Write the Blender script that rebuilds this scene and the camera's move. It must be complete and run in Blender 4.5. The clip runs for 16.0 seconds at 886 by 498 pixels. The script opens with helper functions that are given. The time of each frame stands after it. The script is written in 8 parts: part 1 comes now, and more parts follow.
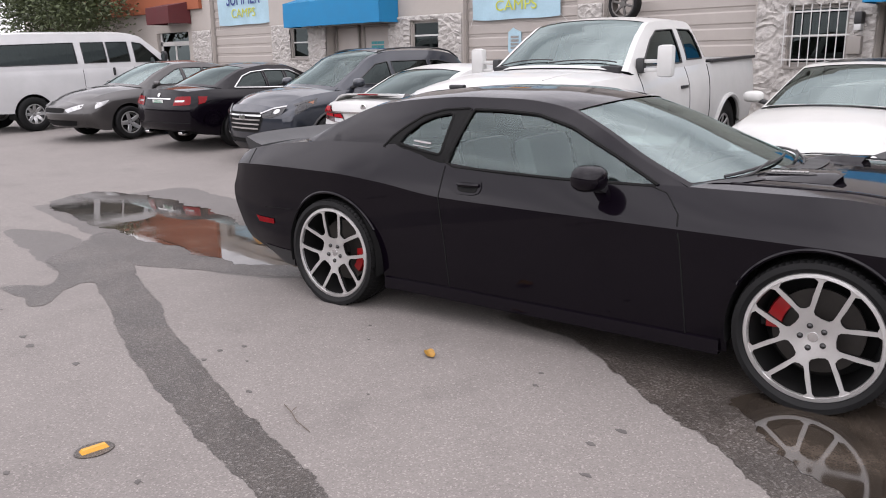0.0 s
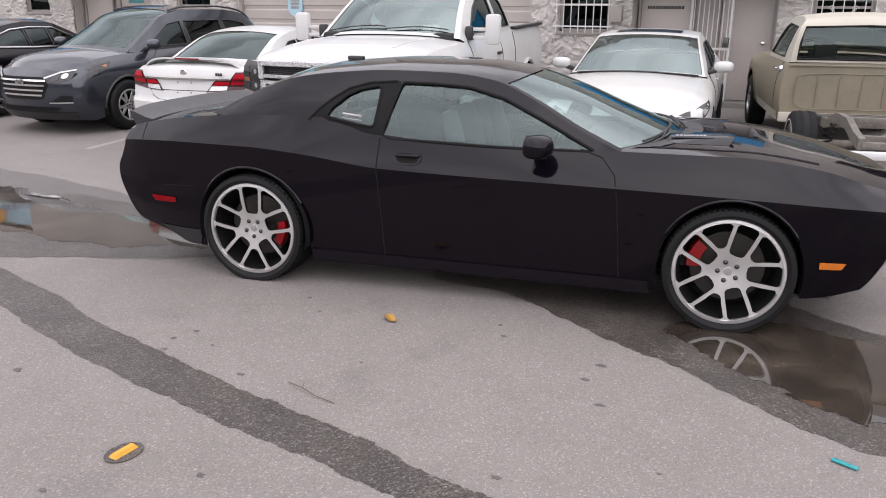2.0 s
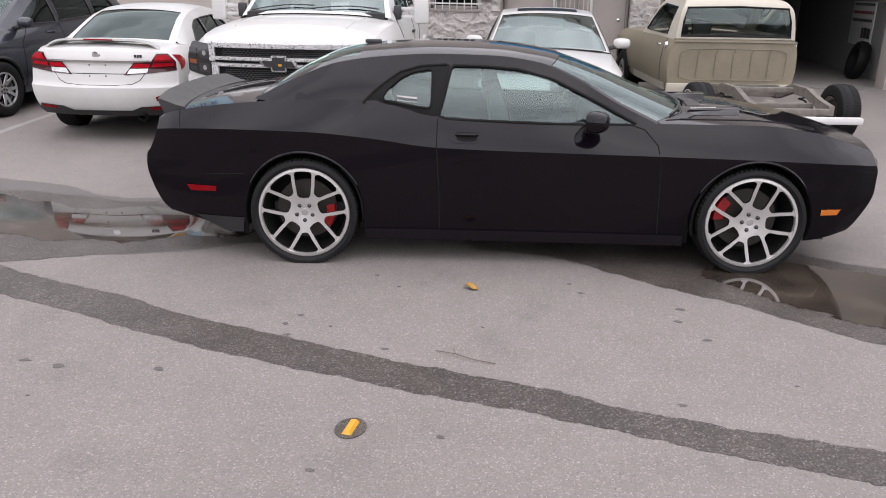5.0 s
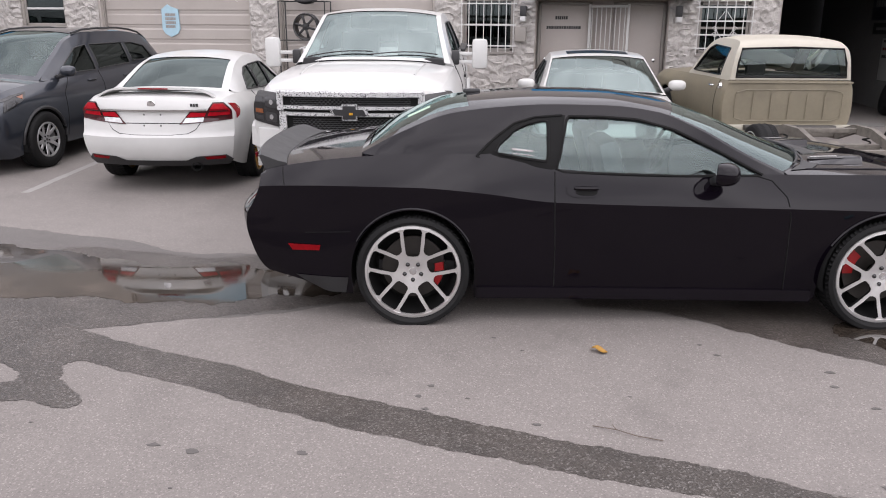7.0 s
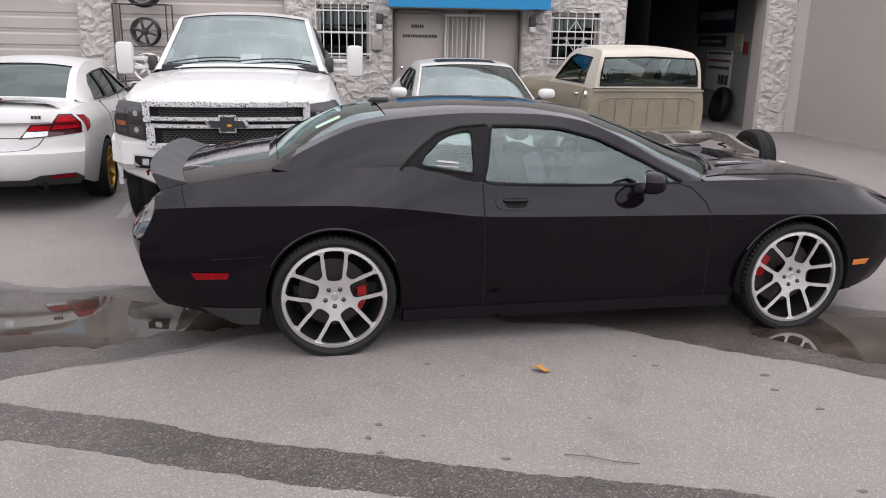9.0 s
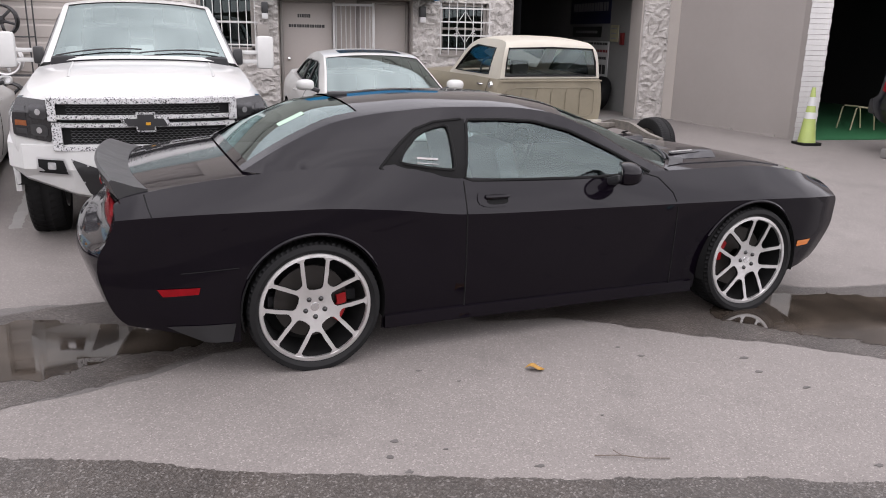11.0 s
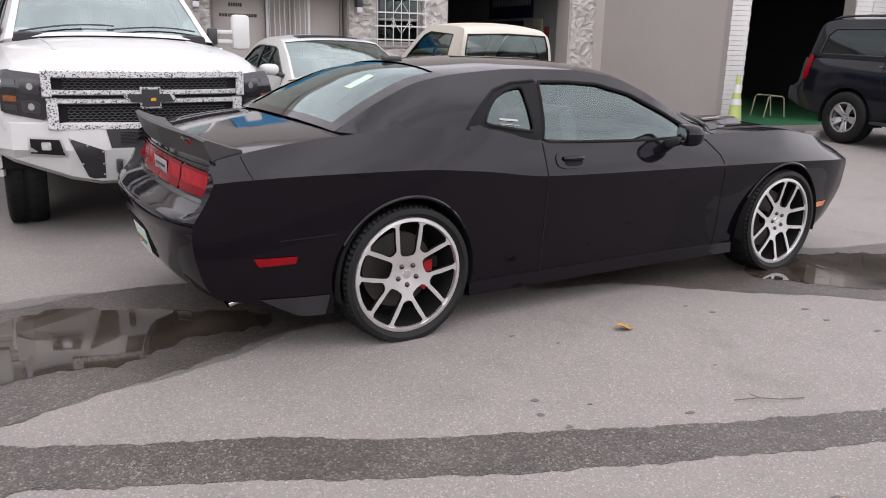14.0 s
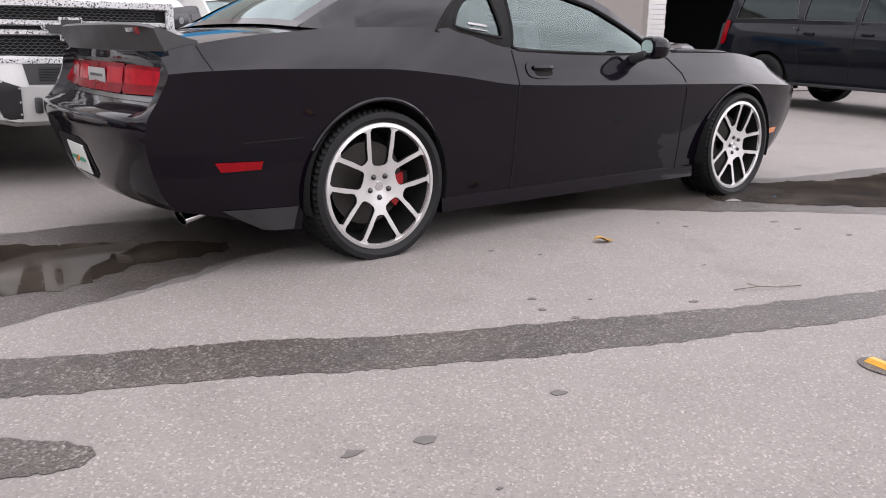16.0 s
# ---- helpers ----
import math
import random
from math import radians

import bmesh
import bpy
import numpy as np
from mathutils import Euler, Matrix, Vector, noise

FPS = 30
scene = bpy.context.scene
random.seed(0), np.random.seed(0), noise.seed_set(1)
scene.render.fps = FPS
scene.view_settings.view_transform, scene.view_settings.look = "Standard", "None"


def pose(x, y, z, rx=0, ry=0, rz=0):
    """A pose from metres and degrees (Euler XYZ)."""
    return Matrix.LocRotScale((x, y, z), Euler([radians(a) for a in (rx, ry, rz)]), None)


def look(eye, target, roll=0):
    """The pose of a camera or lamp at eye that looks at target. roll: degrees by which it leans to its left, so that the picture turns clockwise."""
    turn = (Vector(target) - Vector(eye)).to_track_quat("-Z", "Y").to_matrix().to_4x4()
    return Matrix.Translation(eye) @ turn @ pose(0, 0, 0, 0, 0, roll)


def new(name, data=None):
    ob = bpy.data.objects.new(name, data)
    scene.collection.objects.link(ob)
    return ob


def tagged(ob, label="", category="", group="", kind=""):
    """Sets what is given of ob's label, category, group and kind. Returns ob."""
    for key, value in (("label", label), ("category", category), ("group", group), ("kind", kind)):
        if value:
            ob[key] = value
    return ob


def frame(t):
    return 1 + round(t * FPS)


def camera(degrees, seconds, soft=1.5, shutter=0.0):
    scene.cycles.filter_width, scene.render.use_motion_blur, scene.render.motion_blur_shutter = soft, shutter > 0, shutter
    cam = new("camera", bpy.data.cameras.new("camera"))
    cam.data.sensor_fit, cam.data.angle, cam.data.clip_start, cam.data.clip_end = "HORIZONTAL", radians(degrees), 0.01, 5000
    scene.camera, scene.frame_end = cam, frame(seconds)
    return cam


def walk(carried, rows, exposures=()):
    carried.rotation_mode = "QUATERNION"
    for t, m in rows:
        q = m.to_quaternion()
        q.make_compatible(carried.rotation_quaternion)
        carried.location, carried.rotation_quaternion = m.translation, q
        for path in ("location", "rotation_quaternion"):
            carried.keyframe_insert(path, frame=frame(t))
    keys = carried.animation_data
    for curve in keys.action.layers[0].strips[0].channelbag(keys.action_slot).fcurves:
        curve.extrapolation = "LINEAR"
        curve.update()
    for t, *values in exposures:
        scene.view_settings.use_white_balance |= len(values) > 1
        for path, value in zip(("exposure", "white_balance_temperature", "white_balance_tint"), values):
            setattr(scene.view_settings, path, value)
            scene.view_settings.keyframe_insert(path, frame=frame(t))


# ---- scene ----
cam = camera(59.0, 16.0, 1.0)
PATH = [
    (0, (2.392, -3.295, 1.574), (1.0, -1.937, 1.103), -0.7),
    (0.5, (2.137, -3.502, 1.593), (0.989, -1.956, 1.053), 0.3),
    (1, (1.93, -3.71, 1.624), (0.776, -2.166, 1.089), 0.0),
    (1.5, (1.752, -3.962, 1.632), (0.817, -2.283, 1.079), 0.5),
    (2, (1.572, -4.177, 1.69), (0.725, -2.458, 1.115), 0.5),
    (2.5, (1.311, -4.375, 1.703), (0.631, -2.589, 1.112), 1.0),
    (3, (1.083, -4.547, 1.705), (0.388, -2.77, 1.109), 0.7),
    (3.2, (1.01, -4.656, 1.711), (0.313, -2.877, 1.121), 0.6),
    (5.3, (-0.05, -5.027, 1.763), (-0.389, -3.161, 1.126), 1.1),
    (5.5, (-0.158, -5.0, 1.755), (-0.501, -3.136, 1.116), 1.0),
    (6, (-0.371, -4.922, 1.783), (-0.723, -3.065, 1.13), 0.8),
    (6.5, (-0.538, -4.882, 1.778), (-0.881, -3.026, 1.118), 0.7),
    (7, (-0.693, -4.874, 1.812), (-1.044, -2.981, 1.268), 0.4),
    (7.5, (-0.788, -4.835, 1.764), (-1.138, -2.91, 1.35), 0.2),
    (8, (-0.889, -4.697, 1.772), (-0.942, -2.762, 1.268), 0.8),
    (8.5, (-1.048, -4.622, 1.772), (-1.054, -2.691, 1.248), 0.9),
    (9, (-1.262, -4.568, 1.773), (-1.198, -2.637, 1.257), 1.1),
    (9.5, (-1.428, -4.533, 1.777), (-1.283, -2.607, 1.258), 1.1),
    (10, (-1.613, -4.425, 1.764), (-1.366, -2.512, 1.238), 1.4),
    (10.2, (-1.664, -4.396, 1.775), (-1.388, -2.487, 1.246), 1.3),
    (12.3, (-2.386, -4.094, 1.72), (-1.794, -2.259, 1.19), 1.6),
    (12.5, (-2.438, -4.071, 1.714), (-1.832, -2.241, 1.183), 1.6),
    (13, (-2.646, -4.087, 1.704), (-1.932, -2.293, 1.186), 1.8),
    (13.5, (-2.843, -4.071, 1.635), (-2.134, -2.272, 1.124), 1.7),
    (14, (-2.969, -3.928, 1.496), (-2.266, -2.127, 0.982), 1.4),
    (14.5, (-3.03, -3.751, 1.341), (-2.332, -1.949, 0.826), 1.1),
    (15, (-3.06, -3.692, 1.258), (-2.318, -1.908, 0.742), 1.0),
    (15.5, (-3.168, -3.69, 1.106), (-2.368, -1.928, 0.604), 1.2),
    (16, (-3.182, -3.681, 0.994), (-2.281, -1.969, 0.486), 0.7),
]
walk(cam, [(t, look(e, g, r)) for t, e, g, r in PATH], [(0, 0.55, 6450, 18), (9, 0.55, 6450, 18), (13, 0.66, 6450, 18), (15.4, 0.64, 6450, 18), (16, 0.84, 6450, 18)])

# ---- world, sun and exposure ----
world = bpy.data.worlds.new("overcast_sky")
scene.world = world
world.use_nodes = True
wn = world.node_tree.nodes
wl = world.node_tree.links
sky = wn.new("ShaderNodeTexSky")
sky.sky_type, sky.sun_disc = "NISHITA", False
sky.sun_elevation, sky.sun_rotation = radians(57.8), radians(151.9)
sky.air_density, sky.dust_density = 1.0, 2.0
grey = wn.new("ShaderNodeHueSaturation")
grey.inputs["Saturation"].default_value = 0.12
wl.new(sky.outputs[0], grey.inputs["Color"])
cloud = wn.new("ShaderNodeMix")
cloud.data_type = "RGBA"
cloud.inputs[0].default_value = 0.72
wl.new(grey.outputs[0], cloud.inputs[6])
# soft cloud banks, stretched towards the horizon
sky_dir = wn.new("ShaderNodeTexCoord")
sky_map = wn.new("ShaderNodeMapping")
sky_map.inputs["Scale"].default_value = (1.0, 1.0, 2.6)
wl.new(sky_dir.outputs["Generated"], sky_map.inputs["Vector"])
banks = wn.new("ShaderNodeTexNoise")
banks.inputs["Scale"].default_value, banks.inputs["Detail"].default_value, banks.inputs["Roughness"].default_value = 2.3, 5, 0.55
wl.new(sky_map.outputs[0], banks.inputs["Vector"])
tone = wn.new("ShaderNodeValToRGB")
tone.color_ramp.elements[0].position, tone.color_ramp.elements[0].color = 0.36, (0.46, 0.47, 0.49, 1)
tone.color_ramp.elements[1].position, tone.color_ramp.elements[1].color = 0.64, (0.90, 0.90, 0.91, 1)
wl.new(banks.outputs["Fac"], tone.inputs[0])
lift = wn.new("ShaderNodeVectorMath")
lift.operation = "SCALE"
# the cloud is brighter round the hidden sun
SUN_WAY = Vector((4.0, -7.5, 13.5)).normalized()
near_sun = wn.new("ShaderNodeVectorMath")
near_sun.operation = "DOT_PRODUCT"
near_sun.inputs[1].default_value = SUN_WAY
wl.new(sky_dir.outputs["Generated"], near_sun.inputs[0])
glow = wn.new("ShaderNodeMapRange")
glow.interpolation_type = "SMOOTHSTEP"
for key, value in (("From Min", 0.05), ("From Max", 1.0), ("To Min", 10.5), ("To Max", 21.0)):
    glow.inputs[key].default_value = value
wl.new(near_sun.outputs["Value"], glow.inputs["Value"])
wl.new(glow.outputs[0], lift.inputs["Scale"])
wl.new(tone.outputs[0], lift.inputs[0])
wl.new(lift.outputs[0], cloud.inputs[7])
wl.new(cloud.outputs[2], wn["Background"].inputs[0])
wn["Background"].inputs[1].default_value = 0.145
sun = new("sun", bpy.data.lights.new("sun", "SUN"))
sun.data.energy, sun.data.angle, sun.data.color = 0.75, radians(150), (1.0, 0.97, 0.94)
sun.matrix_world = look(SUN_WAY * 20, (0, 0, 0))

# ---- materials ----
def nodes_of(name):
    m = bpy.data.materials.new(name)
    m.use_nodes = True
    return m, m.node_tree.nodes, m.node_tree.links, m.node_tree.nodes["Principled BSDF"]


def ramp(n, l, src, stops):
    r = n.new("ShaderNodeValToRGB")
    el = r.color_ramp.elements
    while len(el) < len(stops):
        el.new(0.5)
    for e, (p, c) in zip(el, stops):
        e.position, e.color = p, (*c, 1)
    l.new(src, r.inputs[0])
    return r.outputs[0]


def noise_tex(n, l, scale, detail=6, rough=0.6, vec=None):
    t = n.new("ShaderNodeTexNoise")
    t.inputs["Scale"].default_value, t.inputs["Detail"].default_value, t.inputs["Roughness"].default_value = scale, detail, rough
    if vec is None:
        c = n.new("ShaderNodeTexCoord")
        vec = c.outputs["Object"]
    l.new(vec, t.inputs["Vector"])
    return t.outputs["Fac"]


def bumped(n, l, p, src, strength, dist=0.01):
    b = n.new("ShaderNodeBump")
    b.inputs["Strength"].default_value, b.inputs["Distance"].default_value = strength, dist
    l.new(src, b.inputs["Height"])
    l.new(b.outputs[0], p.inputs["Normal"])


def surface(name, color, rough=0.5, metal=0.0, var=0.12, scale=6.0, bump=0.0, bscale=80.0, rvar=0.1, coat=0.0):
    """A plain surface with grain at two scales."""
    m, n, l, p = nodes_of(name)
    a = noise_tex(n, l, scale)
    b = noise_tex(n, l, scale * 11)
    mix = n.new("ShaderNodeMath")
    mix.operation = "MULTIPLY_ADD"
    l.new(b, mix.inputs[0]); mix.inputs[1].default_value = 0.35; l.new(a, mix.inputs[2])
    lo, hi = [tuple(min(1, c * k) for c in color) for k in (1 - var, 1 + var)]
    l.new(ramp(n, l, mix.outputs[0], [(0.35, lo), (0.95, hi)]), p.inputs["Base Color"])
    rr = n.new("ShaderNodeMapRange")
    rr.inputs["To Min"].default_value, rr.inputs["To Max"].default_value = max(0.02, rough - rvar), min(1, rough + rvar)
    l.new(a, rr.inputs["Value"]); l.new(rr.outputs[0], p.inputs["Roughness"])
    p.inputs["Metallic"].default_value = metal
    p.inputs["Coat Weight"].default_value = coat
    p.inputs["Coat Roughness"].default_value = 0.04
    if bump:
        bumped(n, l, p, noise_tex(n, l, bscale), bump, 0.004)
    return m


def paint(name, color, metal=0.0, rough=0.35, coat=1.0, dirt=0.04):
    m, n, l, p = nodes_of(name)
    a = noise_tex(n, l, 2.2)
    lo, hi = [tuple(c * k for c in color) for k in (0.93, 1.05)]
    l.new(ramp(n, l, a, [(0.35, lo), (0.75, hi)]), p.inputs["Base Color"])
    p.inputs["Metallic"].default_value, p.inputs["Roughness"].default_value = metal, rough
    p.inputs["Coat Weight"].default_value = coat
    p.inputs["Specular IOR Level"].default_value = 0.05
    rr = n.new("ShaderNodeMapRange")
    rr.inputs["From Min"].default_value, rr.inputs["From Max"].default_value = 0.35, 0.8
    rr.inputs["To Min"].default_value, rr.inputs["To Max"].default_value = 0.03, 0.03 + dirt
    l.new(noise_tex(n, l, 5.0), rr.inputs["Value"]); l.new(rr.outputs[0], p.inputs["Coat Roughness"])
    return m


def window_glass(name, tint, rough=0.0, ior=1.5):
    """Thin tinted pane: it lets tinted light through and mirrors by the Fresnel term."""
    m = bpy.data.materials.new(name)
    m.use_nodes = True
    n, l = m.node_tree.nodes, m.node_tree.links
    n.remove(n["Principled BSDF"])
    tr, gl, mx, fr = (n.new("ShaderNode" + k) for k in ("BsdfTransparent", "BsdfGlossy", "MixShader", "Fresnel"))
    tr.inputs[0].default_value = (*tint, 1)
    gl.inputs["Roughness"].default_value = rough
    gl.inputs["Color"].default_value = (0.84, 1.0, 0.985, 1)
    fr.inputs[0].default_value = ior
    l.new(fr.outputs[0], mx.inputs[0]); l.new(tr.outputs[0], mx.inputs[1]); l.new(gl.outputs[0], mx.inputs[2])
    l.new(mx.outputs[0], n["Material Output"].inputs[0])
    return m


M = {
    "disc": surface("dark_brake_disc", (0.035, 0.031, 0.028), 0.45, 0.5, 0.2, 15),
    "black_paint": paint("black_metallic_paint", (0.0021, 0.0010, 0.0029), 0.0, 0.5, 1.0, 0.045),
    "white_paint": paint("white_paint", (0.455, 0.455, 0.443), 0.0, 0.35, 0.5),
    "pearl_paint": paint("pearl_white_paint", (0.435, 0.435, 0.418), 0.0, 0.35, 0.6),
    "grey_paint": paint("slate_grey_paint", (0.026, 0.03, 0.039), 0.5, 0.38, 1.0),
    "brown_grey_paint": paint("graphite_paint", (0.048, 0.0448, 0.044), 0.4, 0.4, 1.0),
    "navy_paint": paint("blue_black_paint", (0.003, 0.004, 0.007), 0.0, 0.4, 1.0, 0.08),
    "old_glass": window_glass("old_plain_glass", (0.84, 0.87, 0.85), 0.0, 1.6),
    "cream_paint": surface("cream_paint", (0.365, 0.342, 0.285), 0.45, 0, 0.06, 3, 0.02, 60),
    "tan_paint": surface("faded_tan_paint", (0.159, 0.1388, 0.0964), 0.5, 0, 0.22, 2.2, 0.03, 50),
    "van_paint": paint("van_white_paint", (0.4555, 0.4555, 0.4555), 0.0, 0.45, 0.5),
    "clear_glass": window_glass("tinted_car_glass", (0.52, 0.62, 0.605), 0.0, 1.72),
    "screen_glass": window_glass("windscreen_glass", (0.60, 0.70, 0.69), 0.0, 2.6),
    "dark_glass": window_glass("dark_tinted_glass", (0.035, 0.04, 0.044), 0.0, 1.48),
    "film_glass": window_glass("filmed_rear_glass", (0.02, 0.022, 0.025), 0.02, 1.62),
    "mid_glass": window_glass("green_tinted_glass", (0.40, 0.48, 0.465), 0.0, 2.55),
    "house_glass": window_glass("house_glass", (0.10, 0.11, 0.11), 0.0, 1.5),
    "rubber": surface("tyre_rubber", (0.007, 0.007, 0.0072), 0.62, 0, 0.25, 20, 0.2, 220),
    "plastic": surface("black_plastic", (0.014, 0.014, 0.015), 0.45, 0, 0.2, 12, 0.05, 200),
    "satin_plastic": surface("grey_plastic", (0.048, 0.048, 0.0496), 0.4, 0, 0.2, 12, 0.03, 200),
    "under": surface("underbody_black", (0.008, 0.008, 0.008), 0.9, 0, 0.3, 8),
    "silver": surface("machined_aluminium", (0.5848, 0.5762, 0.5676), 0.33, 0.85, 0.08, 9, 0.02, 120),
    "alloy": surface("silver_alloy_paint", (0.3801, 0.3801, 0.3801), 0.32, 0.7, 0.08, 9),
    "chrome": surface("chrome", (0.688, 0.688, 0.688), 0.08, 1.0, 0.03, 5, 0, 80, 0.03),
    "gold": surface("bronze_gold_alloy", (0.307, 0.1608, 0.0219), 0.35, 0.6, 0.1, 9),
    "well": surface("wheel_well_black", (0.005, 0.005, 0.005), 0.8, 0, 0.2, 9),
    "rim_black": surface("gloss_black_rim", (0.01, 0.01, 0.01), 0.2, 0, 0.2, 9, 0, 80, 0.08),
    "steel": surface("brake_steel", (0.12, 0.115, 0.11), 0.4, 1.0, 0.15, 15),
    "caliper": surface("red_caliper_paint", (0.2772, 0.0037, 0.005), 0.35, 0, 0.1, 15),
    "tail_red": surface("bright_red_lamp_lens", (0.136, 0.0024, 0.0048), 0.2, 0, 0.35, 14, 0, 80, 0.05, 0.0),
    "lamp_core": surface("lit_red_reflector", (0.264, 0.0048, 0.0104), 0.18, 0, 0.35, 22, 0, 80, 0.05, 0.0),
    "amber_dim": surface("smoked_amber_lens", (0.16, 0.044, 0.0096), 0.2, 0, 0.4, 25, 0, 80, 0.05, 0.6),
    "smoked": surface("dark_red_lamp_housing", (0.036, 0.0032, 0.0048), 0.2, 0, 0.3, 25, 0, 80, 0.05, 0.5),
    "satin_black": surface("satin_black_moulding", (0.018, 0.018, 0.019), 0.40, 0, 0.2, 9, 0.02, 150),
    "pale_green": surface("pale_green_paper", (0.3216, 0.4555, 0.3483), 0.6, 0, 0.1, 20),
    "lamp_dim": surface("smoked_reflector", (0.055, 0.055, 0.057), 0.2, 0.6, 0.35, 25),
    "red_lens": surface("red_lamp_lens", (0.1602, 0.0025, 0.005), 0.2, 0, 0.4, 18, 0, 80, 0.05, 0.25),
    "amber": surface("amber_lens", (0.5024, 0.134, 0.0067), 0.2, 0, 0.1, 18, 0, 80, 0.05, 1.0),
    "lamp": surface("lamp_reflector", (0.4021, 0.4021, 0.4021), 0.18, 0.6, 0.35, 25),
    "lamp_dark": surface("smoked_lamp_housing", (0.018, 0.018, 0.019), 0.15, 0.2, 0.4, 25, 0, 80, 0.05, 0.25),
    "leather": surface("grey_seat_leather", (0.072, 0.072, 0.0744), 0.5, 0, 0.2, 20, 0.1, 120),
    "dash": surface("dark_dashboard", (0.02, 0.02, 0.021), 0.6, 0, 0.2, 20, 0.1, 150),
    "white_plastic": surface("white_plastic", (0.4823, 0.4823, 0.4756), 0.35, 0, 0.05, 8),
    "badge_plate": surface("dull_silver_badge", (0.32, 0.312, 0.304), 0.4, 0.3, 0.15, 30),
    "rust": surface("rusty_frame_steel", (0.1294, 0.117, 0.1016), 0.75, 0.2, 0.5, 14, 0.3, 90),
}

M["black_paint"].node_tree.nodes["Principled BSDF"].inputs["Coat IOR"].default_value = 1.305
M["black_paint"].node_tree.nodes["Principled BSDF"].inputs["Specular IOR Level"].default_value = 0.02
M["navy_paint"].node_tree.nodes["Principled BSDF"].inputs["Coat IOR"].default_value = 1.36
for key in ("tail_red", "lamp_core", "red_lens"):
    M[key].node_tree.nodes["Principled BSDF"].inputs["Specular IOR Level"].default_value = 0.06
for key in ("rubber", "under", "dash", "well", "smoked"):
    M[key].node_tree.nodes["Principled BSDF"].inputs["Specular IOR Level"].default_value = 0.18


# ---- mesh helpers ----
def part(name, geo, material, parent=None, label="", smooth=True, m=None, away=None, sharp=38):
    """Links (verts, faces[, face material indices]) as one mesh object under a parent."""
    verts, faces = geo[0], geo[1]
    me = bpy.data.meshes.new(name)
    me.from_pydata([tuple(v) for v in verts], [], [tuple(f) for f in faces])
    for mt in material if isinstance(material, (list, tuple)) else [material]:
        me.materials.append(mt)
    if len(geo) > 2:
        me.polygons.foreach_set("material_index", geo[2])
    bm = bmesh.new()
    bm.from_mesh(me)
    bmesh.ops.remove_doubles(bm, verts=bm.verts, dist=0.00005)
    bmesh.ops.recalc_face_normals(bm, faces=bm.faces)
    if away is not None and sum(f.normal.dot(f.calc_center_median() - Vector(away)) * f.calc_area() for f in bm.faces) < 0:
        bmesh.ops.reverse_faces(bm, faces=bm.faces)
    bm.to_mesh(me)
    bm.free()
    if smooth:
        me.shade_smooth()
        me.set_sharp_from_angle(angle=radians(sharp))
    ob = new(name, me)
    if parent is not None:
        ob.parent = parent
    if m is not None:
        ob.matrix_local = m
    if label:
        ob["label"] = label
    return ob


def join(*geos):
    v, f, k = [], [], []
    for g in geos:
        o = len(v)
        v += [tuple(p) for p in g[0]]
        f += [tuple(i + o for i in q) for q in g[1]]
        k += list(g[2]) if len(g) > 2 else [0] * len(g[1])
    return v, f, k


def moved(g, m):
    return ([m @ Vector(p) for p in g[0]], *g[1:])


def slot(g, i):
    return g[0], g[1], [i] * len(g[1])


def box(x0, x1, y0, y1, z0, z1, bev=0.0):
    """A box with bevelled edges."""
    bm = bmesh.new()
    bmesh.ops.create_cube(bm, size=1)
    for v in bm.verts:
        v.co = Vector((x0 + (v.co.x + 0.5) * (x1 - x0), y0 + (v.co.y + 0.5) * (y1 - y0), z0 + (v.co.z + 0.5) * (z1 - z0)))
    if bev:
        bmesh.ops.bevel(bm, geom=bm.edges[:], offset=min(bev, 0.45 * min(abs(x1 - x0), abs(y1 - y0), abs(z1 - z0))), segments=2, affect="EDGES", profile=0.6)
    g = [v.co.copy() for v in bm.verts], [[v.index for v in f.verts] for f in bm.faces]
    bm.verts.index_update()
    g = [v.co.copy() for v in bm.verts], [[v.index for v in f.verts] for f in bm.faces]
    bm.free()
    return g


def lathe(profile, n=40, axis="y", a0=0.0, a1=360.0):
    """Turns (radius, height) pairs round an axis."""
    full = abs(a1 - a0) >= 359.9
    k = n if full else n + 1
    v, f = [], []
    for i in range(k):
        a = radians(a0 + (a1 - a0) * i / n)
        for r, h in profile:
            c, s = r * math.cos(a), r * math.sin(a)
            v.append((c, h, s) if axis == "y" else (c, s, h) if axis == "z" else (h, c, s))
    p = len(profile)
    for i in range(n):
        j = (i + 1) % k
        for q in range(p - 1):
            f.append((i * p + q, i * p + q + 1, j * p + q + 1, j * p + q))
    return v, f


def tube(points, r, n=8, closed=False):
    """A round bar along points."""
    pts = [Vector(p) for p in points]
    v, f = [], []
    up = Vector((0, 0, 1))
    k = len(pts)
    for i, p in enumerate(pts):
        d = (pts[(i + 1) % k] - pts[i - 1]) if closed else (pts[min(i + 1, k - 1)] - pts[max(i - 1, 0)])
        d.normalize()
        a = d.cross(up if abs(d.z) < 0.95 else Vector((1, 0, 0))).normalized()
        b = a.cross(d)
        for q in range(n):
            w = 2 * math.pi * q / n
            v.append(p + r * (math.cos(w) * a + math.sin(w) * b))
    for i in range(k if closed else k - 1):
        for q in range(n):
            f.append((i * n + q, i * n + (q + 1) % n, (i + 1) % k * n + (q + 1) % n, (i + 1) % k * n + q))
    if not closed:
        f.append(tuple(range(n)))
        f.append(tuple((k - 1) * n + q for q in range(n)))
    return v, f


